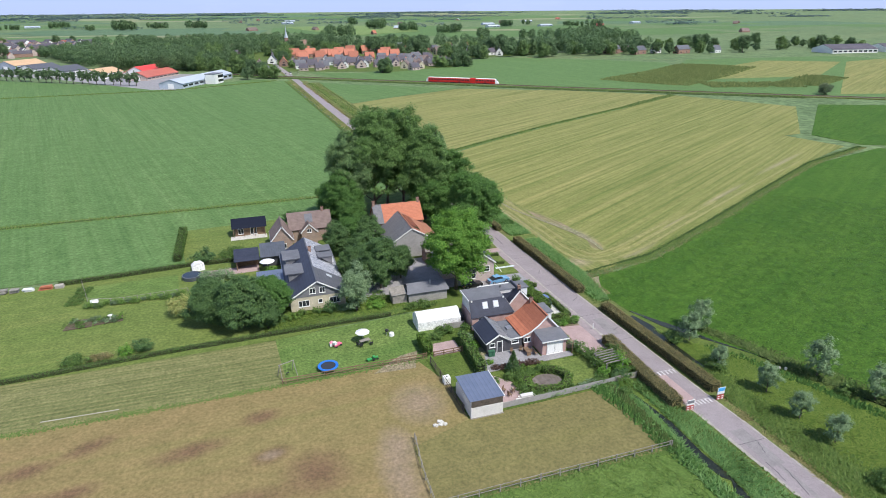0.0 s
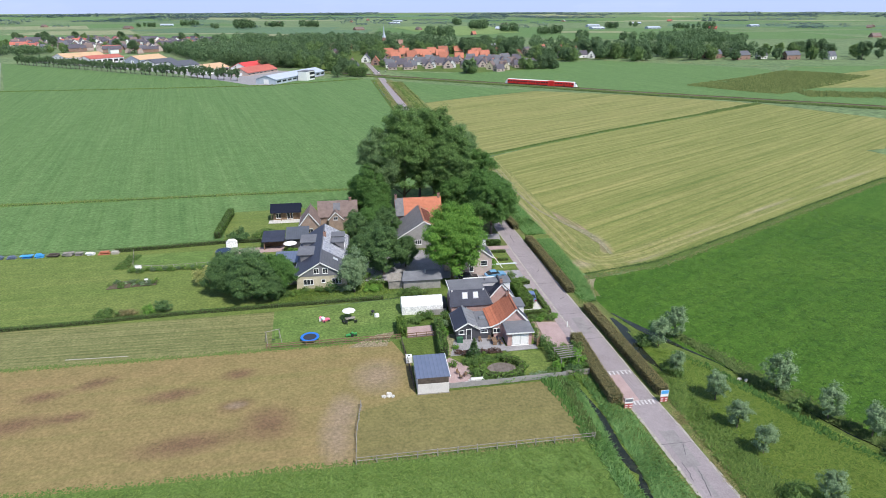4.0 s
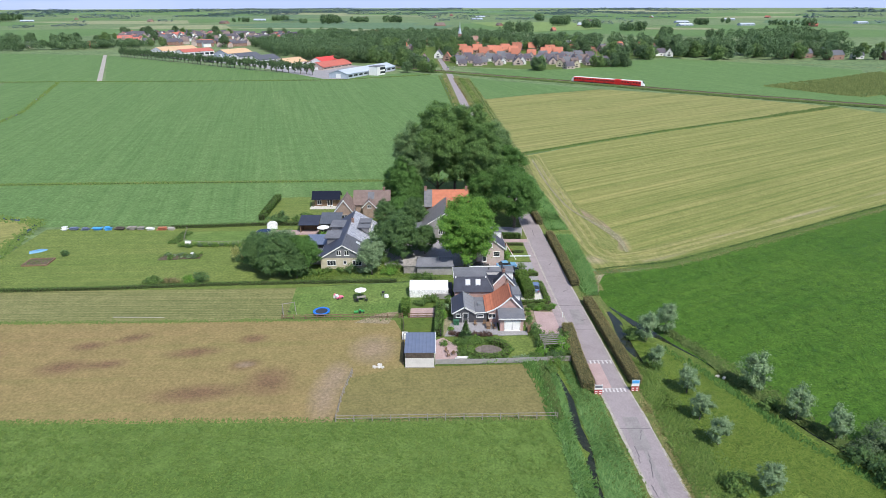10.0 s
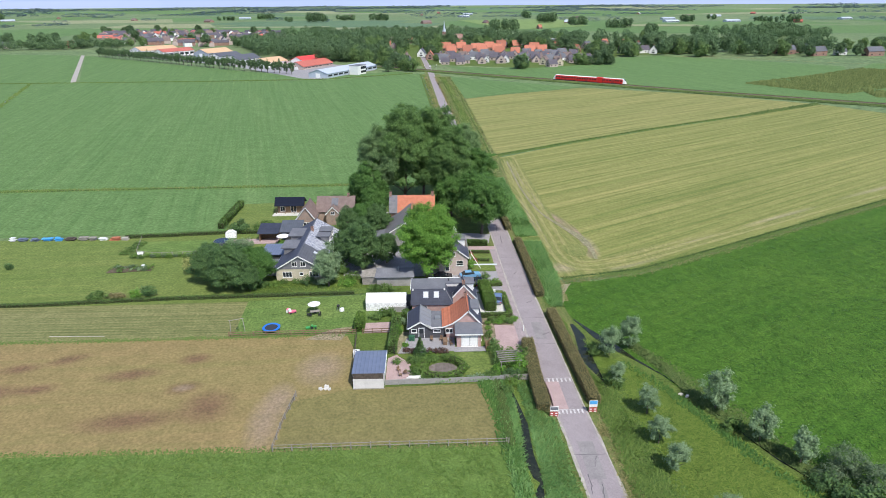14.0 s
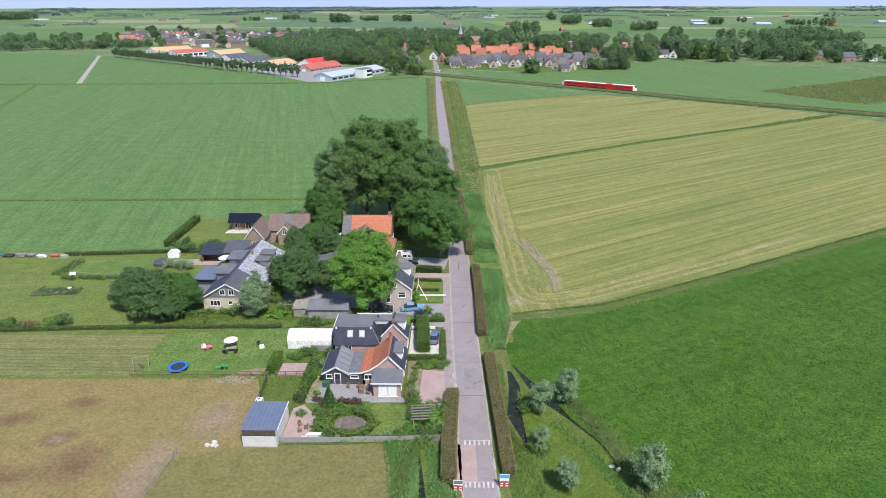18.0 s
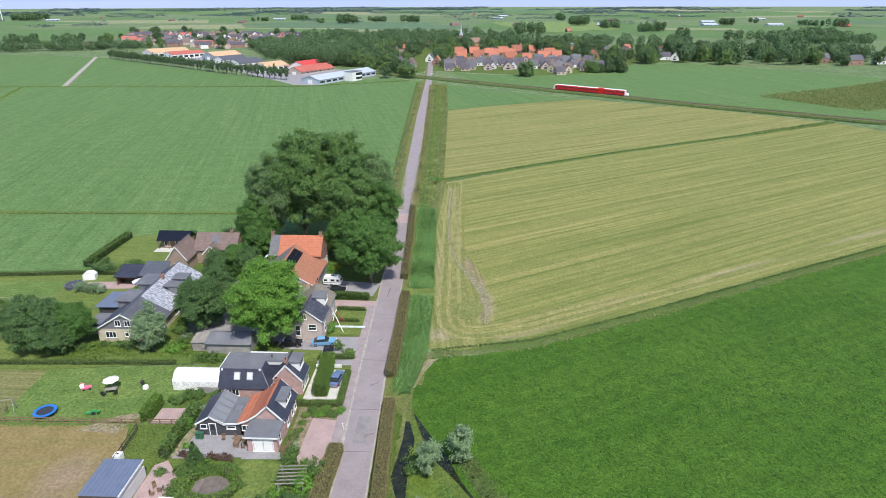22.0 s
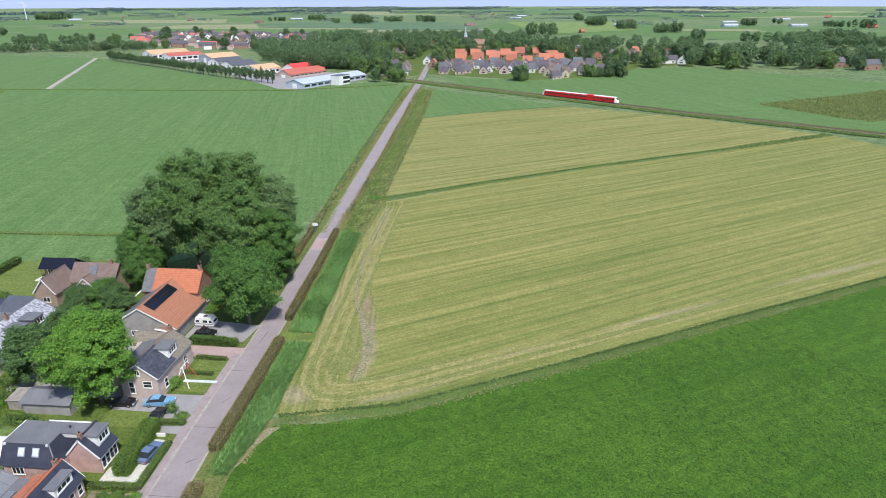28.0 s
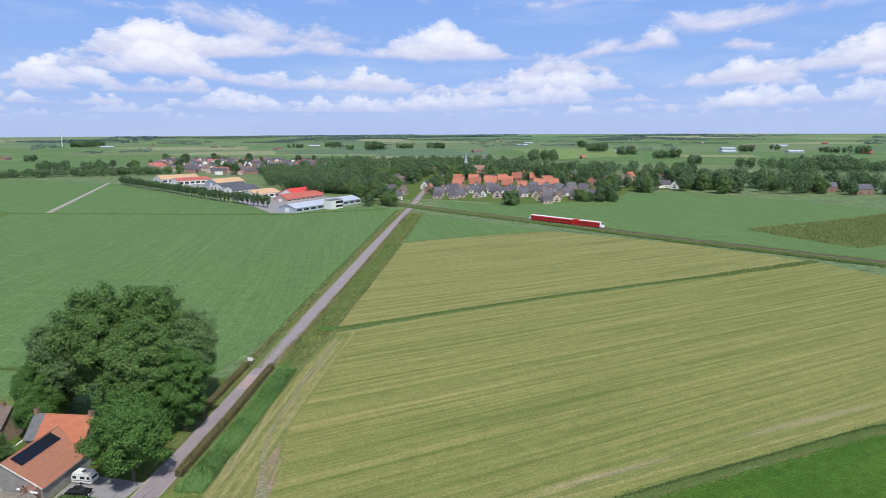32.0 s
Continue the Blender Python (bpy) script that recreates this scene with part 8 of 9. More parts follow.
for off in (-0.75, 0.75):
    single("rail", ribbon(RAIL, 0.12, 0.86, 0.16, off), M["steel_rust"], "rusty steel rail on the ballast", "rail", "rails", "structure")
ty, ta = rail_at(124.0)
train = thing("train", 124.0, ty, ta, "red and white regional train on the single track", "train", "", 0.86)


def train_unit(x0, x1, nose):
    """A coach from x0 to x1 along the train; nose: which end slopes."""
    a, b = x0, x1
    ring = [(-1.4, 0.35), (1.4, 0.35), (1.45, 1.6), (1.3, 3.1), (0.8, 3.5), (-0.8, 3.5), (-1.3, 3.1), (-1.45, 1.6)]
    body = part("coach", Build().sweep(ring, a, b), M["train_red"], train, "red coach body")
    part("roof", Build().sweep([(-1.2, 3.28), (1.2, 3.28), (0.8, 3.6), (-0.8, 3.6)], a, b), M["white"], body)
    n = max(2, int((b - a) / 1.9))
    for i in range(n):
        c = a + (b - a) * (i + 0.5) / n
        for s in (-1, 1):
            k = Build()
            k.box(c - 0.68, c + 0.68, s * 1.42 - 0.06, s * 1.42 + 0.06, 1.75, 2.55)
            part("window", k, M["glass"], body)
    for s in (-1, 1):
        part("door", Build().box((a + b) / 2 - 0.75, (a + b) / 2 + 0.75, s * 1.46 - 0.05, s * 1.46 + 0.05, 0.4, 2.7), M["train_dark"], body)
    part("skirt", Build().box(a + 0.6, b - 0.6, -1.2, 1.2, -0.1, 0.38), M["black"], body)
    for c in (a + 1.8, b - 1.8):
        part("bogie", Build().box(c - 1.1, c + 1.1, -1.0, 1.0, 0.0, 0.36), M["black"], body)


train_unit(-26.0, -9.5, -1)
train_unit(-9.2, 6.5, 0)
train_unit(11.3, 26.0, 1)
part("power_car", Build().sweep([(-1.45, 0.1), (1.45, 0.1), (1.45, 3.4), (0.9, 3.7), (-0.9, 3.7), (-1.45, 3.4)], 6.8, 11.0), M["train_red"], train, "short red power unit")
for s in (-1, 1):
    k = Build()
    x = 26.0 * s
    k.v.extend([(x, -1.42, 0.3), (x, 1.42, 0.3), (x, 1.25, 3.4), (x, -1.25, 3.4), (x + s * 2.2, -1.0, 0.35), (x + s * 2.2, 1.0, 0.35), (x + s * 1.6, 0.95, 1.9), (x + s * 1.6, -0.95, 1.9), (x + s * 0.4, 0.95, 3.3), (x + s * 0.4, -0.95, 3.3)])
    k.f.extend([(0, 1, 5, 4), (4, 5, 6, 7), (7, 6, 8, 9), (9, 8, 2, 3), (1, 2, 8, 6, 5), (0, 4, 7, 9, 3), (0, 3, 2, 1)])
    nose = part("cab_nose", k, M["white"], train, "white sloping cab nose")
    part("windscreen", Build().slab(*([(x + s * 1.62, -0.8, 2.0), (x + s * 1.62, 0.8, 2.0), (x + s * 0.55, 0.8, 3.2), (x + s * 0.55, -0.8, 3.2)][:: s]), 0.05), M["glass"], nose)

# level crossing gear
for x, y in ((4.0, 556), (14.5, 560)):
    cr = thing("crossing_signal", x, y, 0, "level crossing signal post with red-white boom", "signal", "crossing signals")
    part("post", Build().rod((0, 0, 0), (0, 0, 3), 0.08), M["steel"], cr)
    part("lamp_box", Build().box(-0.35, 0.35, -0.15, 0.15, 2.2, 2.9), M["black"], cr)
    part("boom", Build().rod((0, 0, 1.1), (0.6, 0, 4.6), 0.06), M["white"], cr)

# ---- village ----
HOUSES = {}


def small_house(key, L, W, eave, ridge, wm, rm):
    h = thing("village_house", 0, 0, 0, key, "house")
    part("wall", Build().sweep([(-W / 2, 0), (W / 2, 0), (W / 2, eave), (0, ridge - 0.15), (-W / 2, eave)], -L / 2, L / 2), wm, h)
    for s in (1, -1):
        a, b = (L / 2 + 0.3, -L / 2 - 0.3) if s > 0 else (-L / 2 - 0.3, L / 2 + 0.3)
        part("roof", Build().slab((a, s * (W / 2 + 0.35), eave - 0.25), (b, s * (W / 2 + 0.35), eave - 0.25), (b, 0, ridge), (a, 0, ridge), 0.2), rm, h)
    part("chimney", Build().box(L * 0.3, L * 0.3 + 0.7, -0.35, 0.35, ridge - 0.6, ridge + 0.9), M["brick_red"], h)
    for s in (-1, 1):
        for x in (-L * 0.28, L * 0.22):
            part("window", Build().box(x - 0.8, x + 0.8, s * W / 2 - 0.05, s * W / 2 + 0.05, 0.9, 2.2), M["glass"], h)
        part("window", Build().box(s * L / 2 - 0.05, s * L / 2 + 0.05, -0.9, 0.9, 3.2, 4.4), M["glass"], h)
        part("window", Build().box(s * L / 2 - 0.05, s * L / 2 + 0.05, -1.6, 1.6, 0.8, 2.2), M["glass"], h)
    HOUSES[key] = h


small_house("orange", 9.5, 8.5, 3.6, 9.0, M["brick_red"], M["tile_salmon"])
small_house("orange_long", 18, 8.5, 3.8, 9.0, M["brick_red"], M["tile_salmon"])
small_house("brown", 9.5, 8.5, 3.4, 8.6, M["brick_pale"], M["tile_brown"])
small_house("dark", 10, 9, 3.4, 8.8, M["brick_pale"], M["tile_grey"])
small_house("dark_long", 20, 8.5, 5.0, 9.4, M["brick_red"], M["tile_grey"])
small_house("white", 10, 8.5, 3.6, 8.8, M["white"], M["tile_grey"])
small_house("cream", 11, 9, 4.4, 9.2, M["brick_cream"], M["tile_brown"])
small_house("violet", 10, 9, 3.2, 8.0, M["brick_pale"], M["roof_violet"])
small_house("violet_long", 20, 8.5, 3.6, 8.2, M["white"], M["roof_violet"])


def plain_house(key, L, W, eave, ridge, wm, rm):
    h = thing("village_house", 0, 0, 0, key, "house")
    part("wall", Build().sweep([(-W / 2, 0), (W / 2, 0), (W / 2, eave), (0, ridge - 0.15), (-W / 2, eave)], -L / 2, L / 2), wm, h)
    for s in (1, -1):
        a, b = (L / 2 + 0.3, -L / 2 - 0.3) if s > 0 else (-L / 2 - 0.3, L / 2 + 0.3)
        part("roof", Build().slab((a, s * (W / 2 + 0.35), eave - 0.25), (b, s * (W / 2 + 0.35), eave - 0.25), (b, 0, ridge), (a, 0, ridge), 0.2), rm, h)
    HOUSES[key] = h


plain_house("plain_dark", 11, 9, 5, 9.5, M["brick_pale"], M["roof_violet"])
plain_house("plain_dark_long", 24, 9, 5.2, 9.5, M["brick_red"], M["roof_violet"])
plain_house("plain_grey", 11, 9, 5, 9.5, M["white"], M["tile_grey"])
plain_house("plain_grey_long", 22, 9, 5.2, 9.8, M["white"], M["roof_violet"])
plain_house("plain_brown", 11, 9, 5, 9.2, M["brick_pale"], M["tile_brown"])
plain_house("plain_white", 11, 9, 5.6, 9.5, M["white"], M["roof_violet"])
plain_house("plain_red_long", 24, 9, 5, 9.2, M["brick_pale"], M["roof_rust"])
WORD = {"violet": "village house with violet-grey tiled roof", "violet_long": "terrace of village houses under violet-grey tiles", "plain_dark": "estate house with violet-grey roof", "plain_dark_long": "estate terrace with violet-grey roof", "plain_grey": "white estate house with grey roof", "plain_grey_long": "white estate terrace with violet-grey roof", "plain_brown": "estate house with brown tiled roof", "plain_white": "tall white estate house with grey roof", "plain_red_long": "estate terrace with dull red roof", "orange": "village house with bright orange tiled roof", "orange_long": "terrace of village houses under orange tiles", "brown": "village house with brown tiled roof", "dark": "village house with dark grey tiled roof", "dark_long": "terrace of village houses under grey tiles", "white": "white village house with grey roof", "cream": "cream village house with brown roof"}
taken = []


def settle(key, x, y, rz, group, size=1.0):
    h = copy_thing(HOUSES[key], pose(x, y, 0, 0, 0, rz) @ Matrix.Diagonal((size, size, size, 1)))
    tagged(h, WORD[key], "house", group)
    taken.append((x, y))


def fits(x, y, gap):
    return all((x - a) ** 2 + (y - b) ** 2 > gap * gap for a, b in taken)


rng = random.Random(21)
V = "houses of the village"
for x, y in ((34, 712), (30, 775), (52, 714), (48, 772), (49, 838), (69, 709), (65, 774), (87, 707), (82, 777), (99, 799), (103, 698), (121, 712), (120, 810), (132, 749), (137, 724), (34, 742), (53, 744), (70, 742), (88, 741)):
    settle("orange", x, y, rng.choice((0, 3, -3)), V, rng.uniform(1.0, 1.2))
for x, y in ((24, 608), (44, 618), (60, 638), (75, 649), (78, 616), (92, 661), (113, 664), (113, 622), (139, 673), (151, 678), (161, 668), (37, 828), (16, 825), (36, 648), (100, 640), (127, 690)):
    settle(rng.choice(("violet", "violet", "dark", "violet_long")), x, y, rng.choice((0, 6, 84, -5, 90)), V, rng.uniform(0.78, 1.0))
for key, x, y, r in (("white", 65, 626, 84), ("white", 84, 624, 80), ("cream", 117, 596, 60), ("cream", 129, 589, 95), ("white", 142, 640, 30), ("orange", 127, 634, 70), ("violet", 120, 576, 20), ("brown", 150, 650, 15)):
    settle(key, x, y, r, V, rng.uniform(0.68, 0.85))
for i in range(400):
    x = rng.uniform(18, 166)
    y = rng.uniform(612, 700) - abs(x - 90) * 0.1
    if fits(x, y, 10.5) and y > 600:
        settle(rng.choice(("violet", "violet", "dark", "white", "brown", "violet")), x, y, rng.choice((0, 6, 84, -5, 90)), V, rng.uniform(0.72, 0.95))
for i in range(60):
    x, y = rng.uniform(10, 200), rng.uniform(790, 900)
    if fits(x, y, 17):
        settle(rng.choice(("violet", "brown", "dark", "white", "orange")), x, y, rng.choice((0, 10, 90, 80)), V, rng.uniform(0.8, 1.0))
for key, x, y, r in (("violet_long", -29, 650, 64), ("violet", -27, 696, 20), ("white", -12, 590, 60), ("violet", -31, 812, 15), ("brown", -42, 929, 30), ("orange", -19, 932, 10), ("orange", 10, 662, 85), ("white", 1, 700, 80), ("violet", -51, 810, 20), ("brown", -14, 640, 80), ("dark", -46, 742, 100), ("brown", -34, 762, 10), ("violet_long", -58, 792, 20), ("white", -78, 860, 70), ("orange", -46, 850, 15), ("dark", -60, 886, 90), ("violet_long", 257, 786, 10), ("violet_long", 249, 722, 12), ("white", 288, 733, 10), ("orange", 306, 824, 20), ("white", 262, 716, 70), ("violet", 276, 760, 10), ("brown", 232, 730, 15), ("violet", 214, 740, 10)):
    settle(key, x, y, r, V)
for i in range(40):
    x, y = rng.uniform(170, 310), rng.uniform(735, 850)
    y -= (x - 150) * 0.05
    if fits(x, y, 19):
        settle(rng.choice(("brown", "dark", "dark_long", "white", "cream", "brown", "orange")), x, y, rng.choice((20, 35, 110, 15)), V)
ESTATE = [(-510, 1040), (-400, 930), (-293, 880), (-205, 1000), (-280, 1251), (-485, 1330), (-630, 1280)]


for i in range(1500):
    x, y = rng.uniform(-630, -205), rng.uniform(880, 1330)
    if inside(ESTATE, x, y) and fits(x, y, 15.5):
        settle(rng.choice(("plain_dark", "plain_dark_long", "plain_grey", "plain_brown", "plain_white", "plain_red_long", "plain_dark", "plain_brown", "plain_dark_long")), x, y, rng.choice((20, 35, 110, 125)), "houses of the far estate", rng.uniform(0.7, 0.95))
for x, y, k, r in ((398, 690, "dark_long", 10), (420, 668, "dark_long", 20), (450, 676, "white", 10), (475, 660, "dark_long", 12), (438, 720, "dark", 90), (520, 655, "white", 10), (-480, 890, "orange", 20), (-560, 880, "dark", 30), (-640, 860, "orange", 10), (250, 1390, "orange", 30), (40, 1320, "white", 10), (-120, 1250, "orange", 40)):
    settle(k, x, y, r, V)
for key, h in HOUSES.items():
    for o in (*h.children_recursive, h):
        bpy.data.objects.remove(o)


# ---- halls and sheds ----
def hall(name, x, y, rz, L, W, eave, ridge, wm, rm, label, bays=6, end=None):
    h = thing(name, x, y, rz, label, "hall", "halls beside the poplar row")
    part("wall", Build().sweep([(-W / 2, 0), (W / 2, 0), (W / 2, eave), (0, ridge - 0.15), (-W / 2, eave)], -L / 2, L / 2), wm, h)
    for s in (1, -1):
        a, b = (L / 2 + 0.4, -L / 2 - 0.4) if s > 0 else (-L / 2 - 0.4, L / 2 + 0.4)
        part("roof", Build().slab((a, s * (W / 2 + 0.4), eave - 0.1), (b, s * (W / 2 + 0.4), eave - 0.1), (b, 0, ridge), (a, 0, ridge), 0.2), rm, h)
    for i in range(bays):
        c = -L / 2 + L * (i + 0.5) / bays
        part("window", Build().box(c - L / bays * 0.36, c + L / bays * 0.36, -W / 2 - 0.08, -W / 2 + 0.05, 1.2, eave * 0.7), M["glass"], h)
    part("door", Build().box(-L / 2 - 0.08, -L / 2 + 0.05, -2.2, 2.2, 0.05, min(4.2, eave * 0.95)), end or M["white"], h)


hall("sports_hall", -63, 537, 64, 76, 18, 3.6, 6.4, M["sheet_pale"], M["roof_pale"], "long pale blue-grey hall with low roof", 10)
ofc = thing("office_block", -51, 529, 64, "white office block with dark window bands", "office")
part("wall", Build().box(-6.5, 6.5, -4, 4, 0, 7), M["white"], ofc)
part("window_band", Build().box(-1.5, 6.58, -4.08, -3.9, 1.2, 2.9), M["glass"], ofc)
part("window_band", Build().box(-1.5, 6.58, -4.08, -3.9, 4.2, 6.2), M["glass"], ofc)
part("roof", Build().box(-6.7, 6.7, -4.2, 4.2, 7, 7.3), M["felt"], ofc)
hall("red_hall", -108, 618, 64, 36, 24, 2.8, 8.4, M["white"], M["roof_red"], "large hall with bright red roof")
hall("red_hall", -100, 590, 64, 46, 16, 2.6, 6.8, M["brick_pale"], M["roof_rust"], "low hall with dull red roof", 8)
hall("tan_hall", -142, 606, 62, 28, 20, 4.5, 8, M["white"], M["roof_tan"], "hall with sand-coloured roof", 4)
hall("tan_hall", -176, 638, 62, 30, 20, 4.5, 8.5, M["white"], M["tile_grey"], "white walled hall with grey roof", 4)
hall("tan_hall", -232, 722, 60, 36, 22, 5, 9, M["sheet_pale"], M["roof_tan"], "hall with sand-coloured roof", 4)
hall("tan_hall", -284, 744, 55, 40, 18, 5, 8, M["white"], M["roof_rust"], "long white hall with red roof", 6)
hall("tan_hall", -318, 772, 50, 46, 28, 5, 9, M["white"], M["roof_tan"], "wide hall with sand-coloured roof", 6)
hall("tan_hall", -205, 676, 60, 30, 18, 4.5, 8, M["white"], M["tile_grey"], "white walled hall with grey roof", 4)
sheet("hall_yard", [(-92, 500), (-74, 496), (-38, 562), (-60, 600), (-120, 640), (-330, 800), (-360, 760), (-180, 610)], 0.02, M["paving_grey"], "grey paved yard round the halls", 0.08, "yard")
hall("white_hall", 193, 884, 35, 50, 22, 7, 9, M["white"], M["roof_pale"], "large white hall behind the village", 6)
for i, (x, y, L) in enumerate(((660, 600, 60), (740, 590, 70))):
    hall("cattle_barn", x, y, -8, L, 34, 4.5, 9.5, M["white"], M["roof_violet"], "long low cattle barn with grey-violet roof", 9)
hall("farm_shed", 404, 712, 10, 42, 18, 4, 8, M["brick_red"], M["roof_violet"], "large farm shed with violet-grey roof", 4)
for x, y, r in ((-661, 2407, 10), (669, 1742, 20), (839, 1749, 10), (190, 2900, 5), (760, 2010, 10), (-1460, 2310, 30), (1250, 1900, 20), (1050, 2330, 0), (150, 2500, 15)):
    hall("far_barn", x, y, r, 42, 18, 3.6, 7, M["sheet_pale"], M["roof_pale"], "far pale farm shed among trees", 3)

ch = thing("church_spire", 31, 900, 0, "slender grey church spire above the village trees", "church")
part("tower", Build().box(-2.3, 2.3, -2.3, 2.3, 0, 17), M["brick_red"], ch)
part("spire", Build().lathe([(2.6, 17), (1.0, 23), (0.1, 32)], 8), M["sheet_pale"], ch)
part("nave", Build().sweep([(-6, 0), (6, 0), (6, 8), (0, 14), (-6, 8)], 3, 26), M["brick_red"], ch)
wt = thing("wind_turbine", -1640, 2300, 0, "white three-bladed wind turbine on the horizon", "wind turbine")
part("mast", Build().rod((0, 0, 0), (0, 0, 62), 1.8, 1.0, 8), M["white"], wt)
part("nacelle", Build().box(-1.5, 1.5, -4, 3, 61, 64), M["white"], wt)
for i in range(3):
    a = math.radians(20 + 120 * i)
    part("blade", Build().rod((0, -4, 62.5), (26 * math.sin(a), -4, 62.5 + 26 * math.cos(a)), 1.0, 0.3, 5), M["white"], wt)

# ---- village trees and woods ----
for i, (h, r, lo, m) in enumerate(((12, 5.5, 0.2, "leaf_wood"), (15, 6.5, 0.3, "leaf_village"), (10, 4.8, 0.2, "leaf_village"), (18, 7.5, 0.4, "leaf_wood"))):
    tree_meshes("far_%d" % i, h, r, lo, M[m], 0.62, 110, r * 0.25, 12, 40 + i, 0.48)
tree_meshes("poplar_row", 11, 2.7, 1.8, M["leaf_wood"], 0.55, 70, 0.85, 18, 47, 0.5, 0.3)
rng = random.Random(33)
for i, (p, a) in enumerate(along([(-106, 530), (-174, 578), (-246, 638), (-366, 732)], 7.4)):
    plant("poplar", "poplar_row", p.x + rng.uniform(-0.8, 0.8), p.y, "slender dark poplar in a long row", "tree", "poplar row", rng.uniform(0.85, 1.1), 40 * i)


def grove(n, xs, ys, gap, label, group, keep=lambda x, y: True, big=1.0):
    done = 0
    for _ in range(n * 6):
        x, y = rng.uniform(*xs), rng.uniform(*ys)
        if done < n and keep(x, y) and fits(x, y, gap):
            plant("broadleaf_tree", "far_%d" % rng.randrange(4), x, y, label, "tree", group, rng.uniform(0.75, 1.15) * big, rng.uniform(0, 360))
            done += 1


grove(75, (14, 215), (800, 900), 6.0, "dark green tree behind the village houses", "village trees")
for x, y, k, sz in ((92, 566, 1, 0.85), (181, 684, 0, 1.1), (198, 690, 3, 0.8), (186, 676, 1, 0.8), (214, 717, 0, 1.0), (20, 747, 1, 0.9), (14, 720, 2, 1.0), (60, 690, 2, 0.6), (108, 742, 2, 0.7), (150, 700, 0, 0.8), (16, 640, 2, 0.7), (150, 742, 3, 0.8), (166, 705, 3, 0.8), (228, 712, 1, 0.9), (240, 706, 0, 0.9), (168, 690, 2, 0.9)):
    plant("broadleaf_tree", "far_%d" % k, x, y, "green tree beside village houses", "tree", "village trees", sz, 37 * k + x)
grove(70, (-110, 12), (604, 900), 8, "dark green tree beside the village road", "village trees", lambda x, y: abs(x - 4 + (y - 600) * 0.05) > 9)
grove(44, (150, 320), (660, 900), 9, "dark green tree between village houses", "village trees")
grove(45, (-620, -215), (880, 1300), 7, "green tree in the far estate", "estate trees")
grove(30, (262, 470), (655, 790), 9, "tall dark tree east of the village", "eastern trees", lambda x, y: y > 640 + (x - 260) * 0.1)
grove(30, (470, 760), (520, 760), 14, "dark tree beside the cattle barns", "eastern trees", lambda x, y: y > 640)
grove(14, (148, 178), (588, 606), 5, "rounded tree at the village edge", "village trees", big=0.7)
grove(5, (86, 94), (556, 566), 4, "leafy tree at the village edge", "village trees", big=0.8)
grove(10, (-40, -4), (540, 600), 7, "green tree near the level crossing", "crossing trees", lambda x, y: x < -0.09 * (y - 530), big=0.75)


def woods(name, spots, label, seed, mat, card):
    """A closed wood: many crowns in one piece."""
    r = random.Random(seed)
    b = Build()
    for x, y, h, rad, z in spots:
        pts, faces = [], []
        for _ in range(int(40 + 5.0 * rad * h * 0.5 / (card * card))):
            v = Vector((r.gauss(0, 1), r.gauss(0, 1), r.gauss(0.25, 1))).normalized()
            d = r.uniform(0.72, 1.04) * (0.9 + 0.25 * noise.noise(v * 2.2 + Vector((x, y, 0))))
            pts.append((x + v.x * rad * d, y + v.y * rad * d, z + max(0.3, h * 0.52 + v.z * h * 0.48 * d)))
            faces.append(v)
        leaf_cards(b, r, pts, card, 0.35, faces)
    return single(name, b, mat, label, "wood", "", "stuff")


r2 = random.Random(77)
spots = []
while len(spots) < 210:
    x, y = r2.uniform(-260, -45), r2.uniform(635, 960)
    lim = 640 + max(0, (-95 - x)) * 0.75
    if lim < y < lim + 150 and -173 - (y - 699) * 0.40 < x < -52 - (y - 627) * 0.24:
        spots.append((x, y, r2.uniform(13, 19), r2.uniform(5, 8), 0))
woods("wood_block", spots, "dense dark green wood beside the village", 78, M["leaf_wood"], 0.8)
spots = [(r2.uniform(-250, 330), r2.uniform(860, 1230), r2.uniform(11, 18), r2.uniform(5, 8), 0) for _ in range(560)]
spots = [s for s in spots if not (120 < s[0] < 330 and s[1] > 1010) and fits(s[0], s[1], 9)]
woods("village_wood", spots, "belt of dark trees behind the village", 79, M["leaf_wood"], 1.05)
spots = [(r2.uniform(-700, -395), 0, r2.uniform(8, 14), r2.uniform(5, 8), 0) for _ in range(110)]
spots = [(x, 803 + (x + 575) * 0.5 + r2.uniform(0, 40) if x > -575 else 803 + (x + 575) * 0.05 + r2.uniform(0, 40), h, r, 0) for x, _, h, r, _ in spots]
woods("tree_belt", spots, "belt of trees along the far meadow", 80, M["leaf_wood"], 1.0)
spots = [(r2.uniform(262, 450), r2.uniform(660, 760), r2.uniform(13, 24), r2.uniform(6, 9), 0) for _ in range(46)]
spots += [(r2.uniform(470, 620), r2.uniform(960, 1060), r2.uniform(14, 22), r2.uniform(7, 10), 0) for _ in range(36)]
woods("east_wood", spots, "clumps of tall dark trees east of the village", 81, M["leaf_wood"], 0.95)


def far_height(x, y):
    return ground_height(math.hypot(x, y - 100))


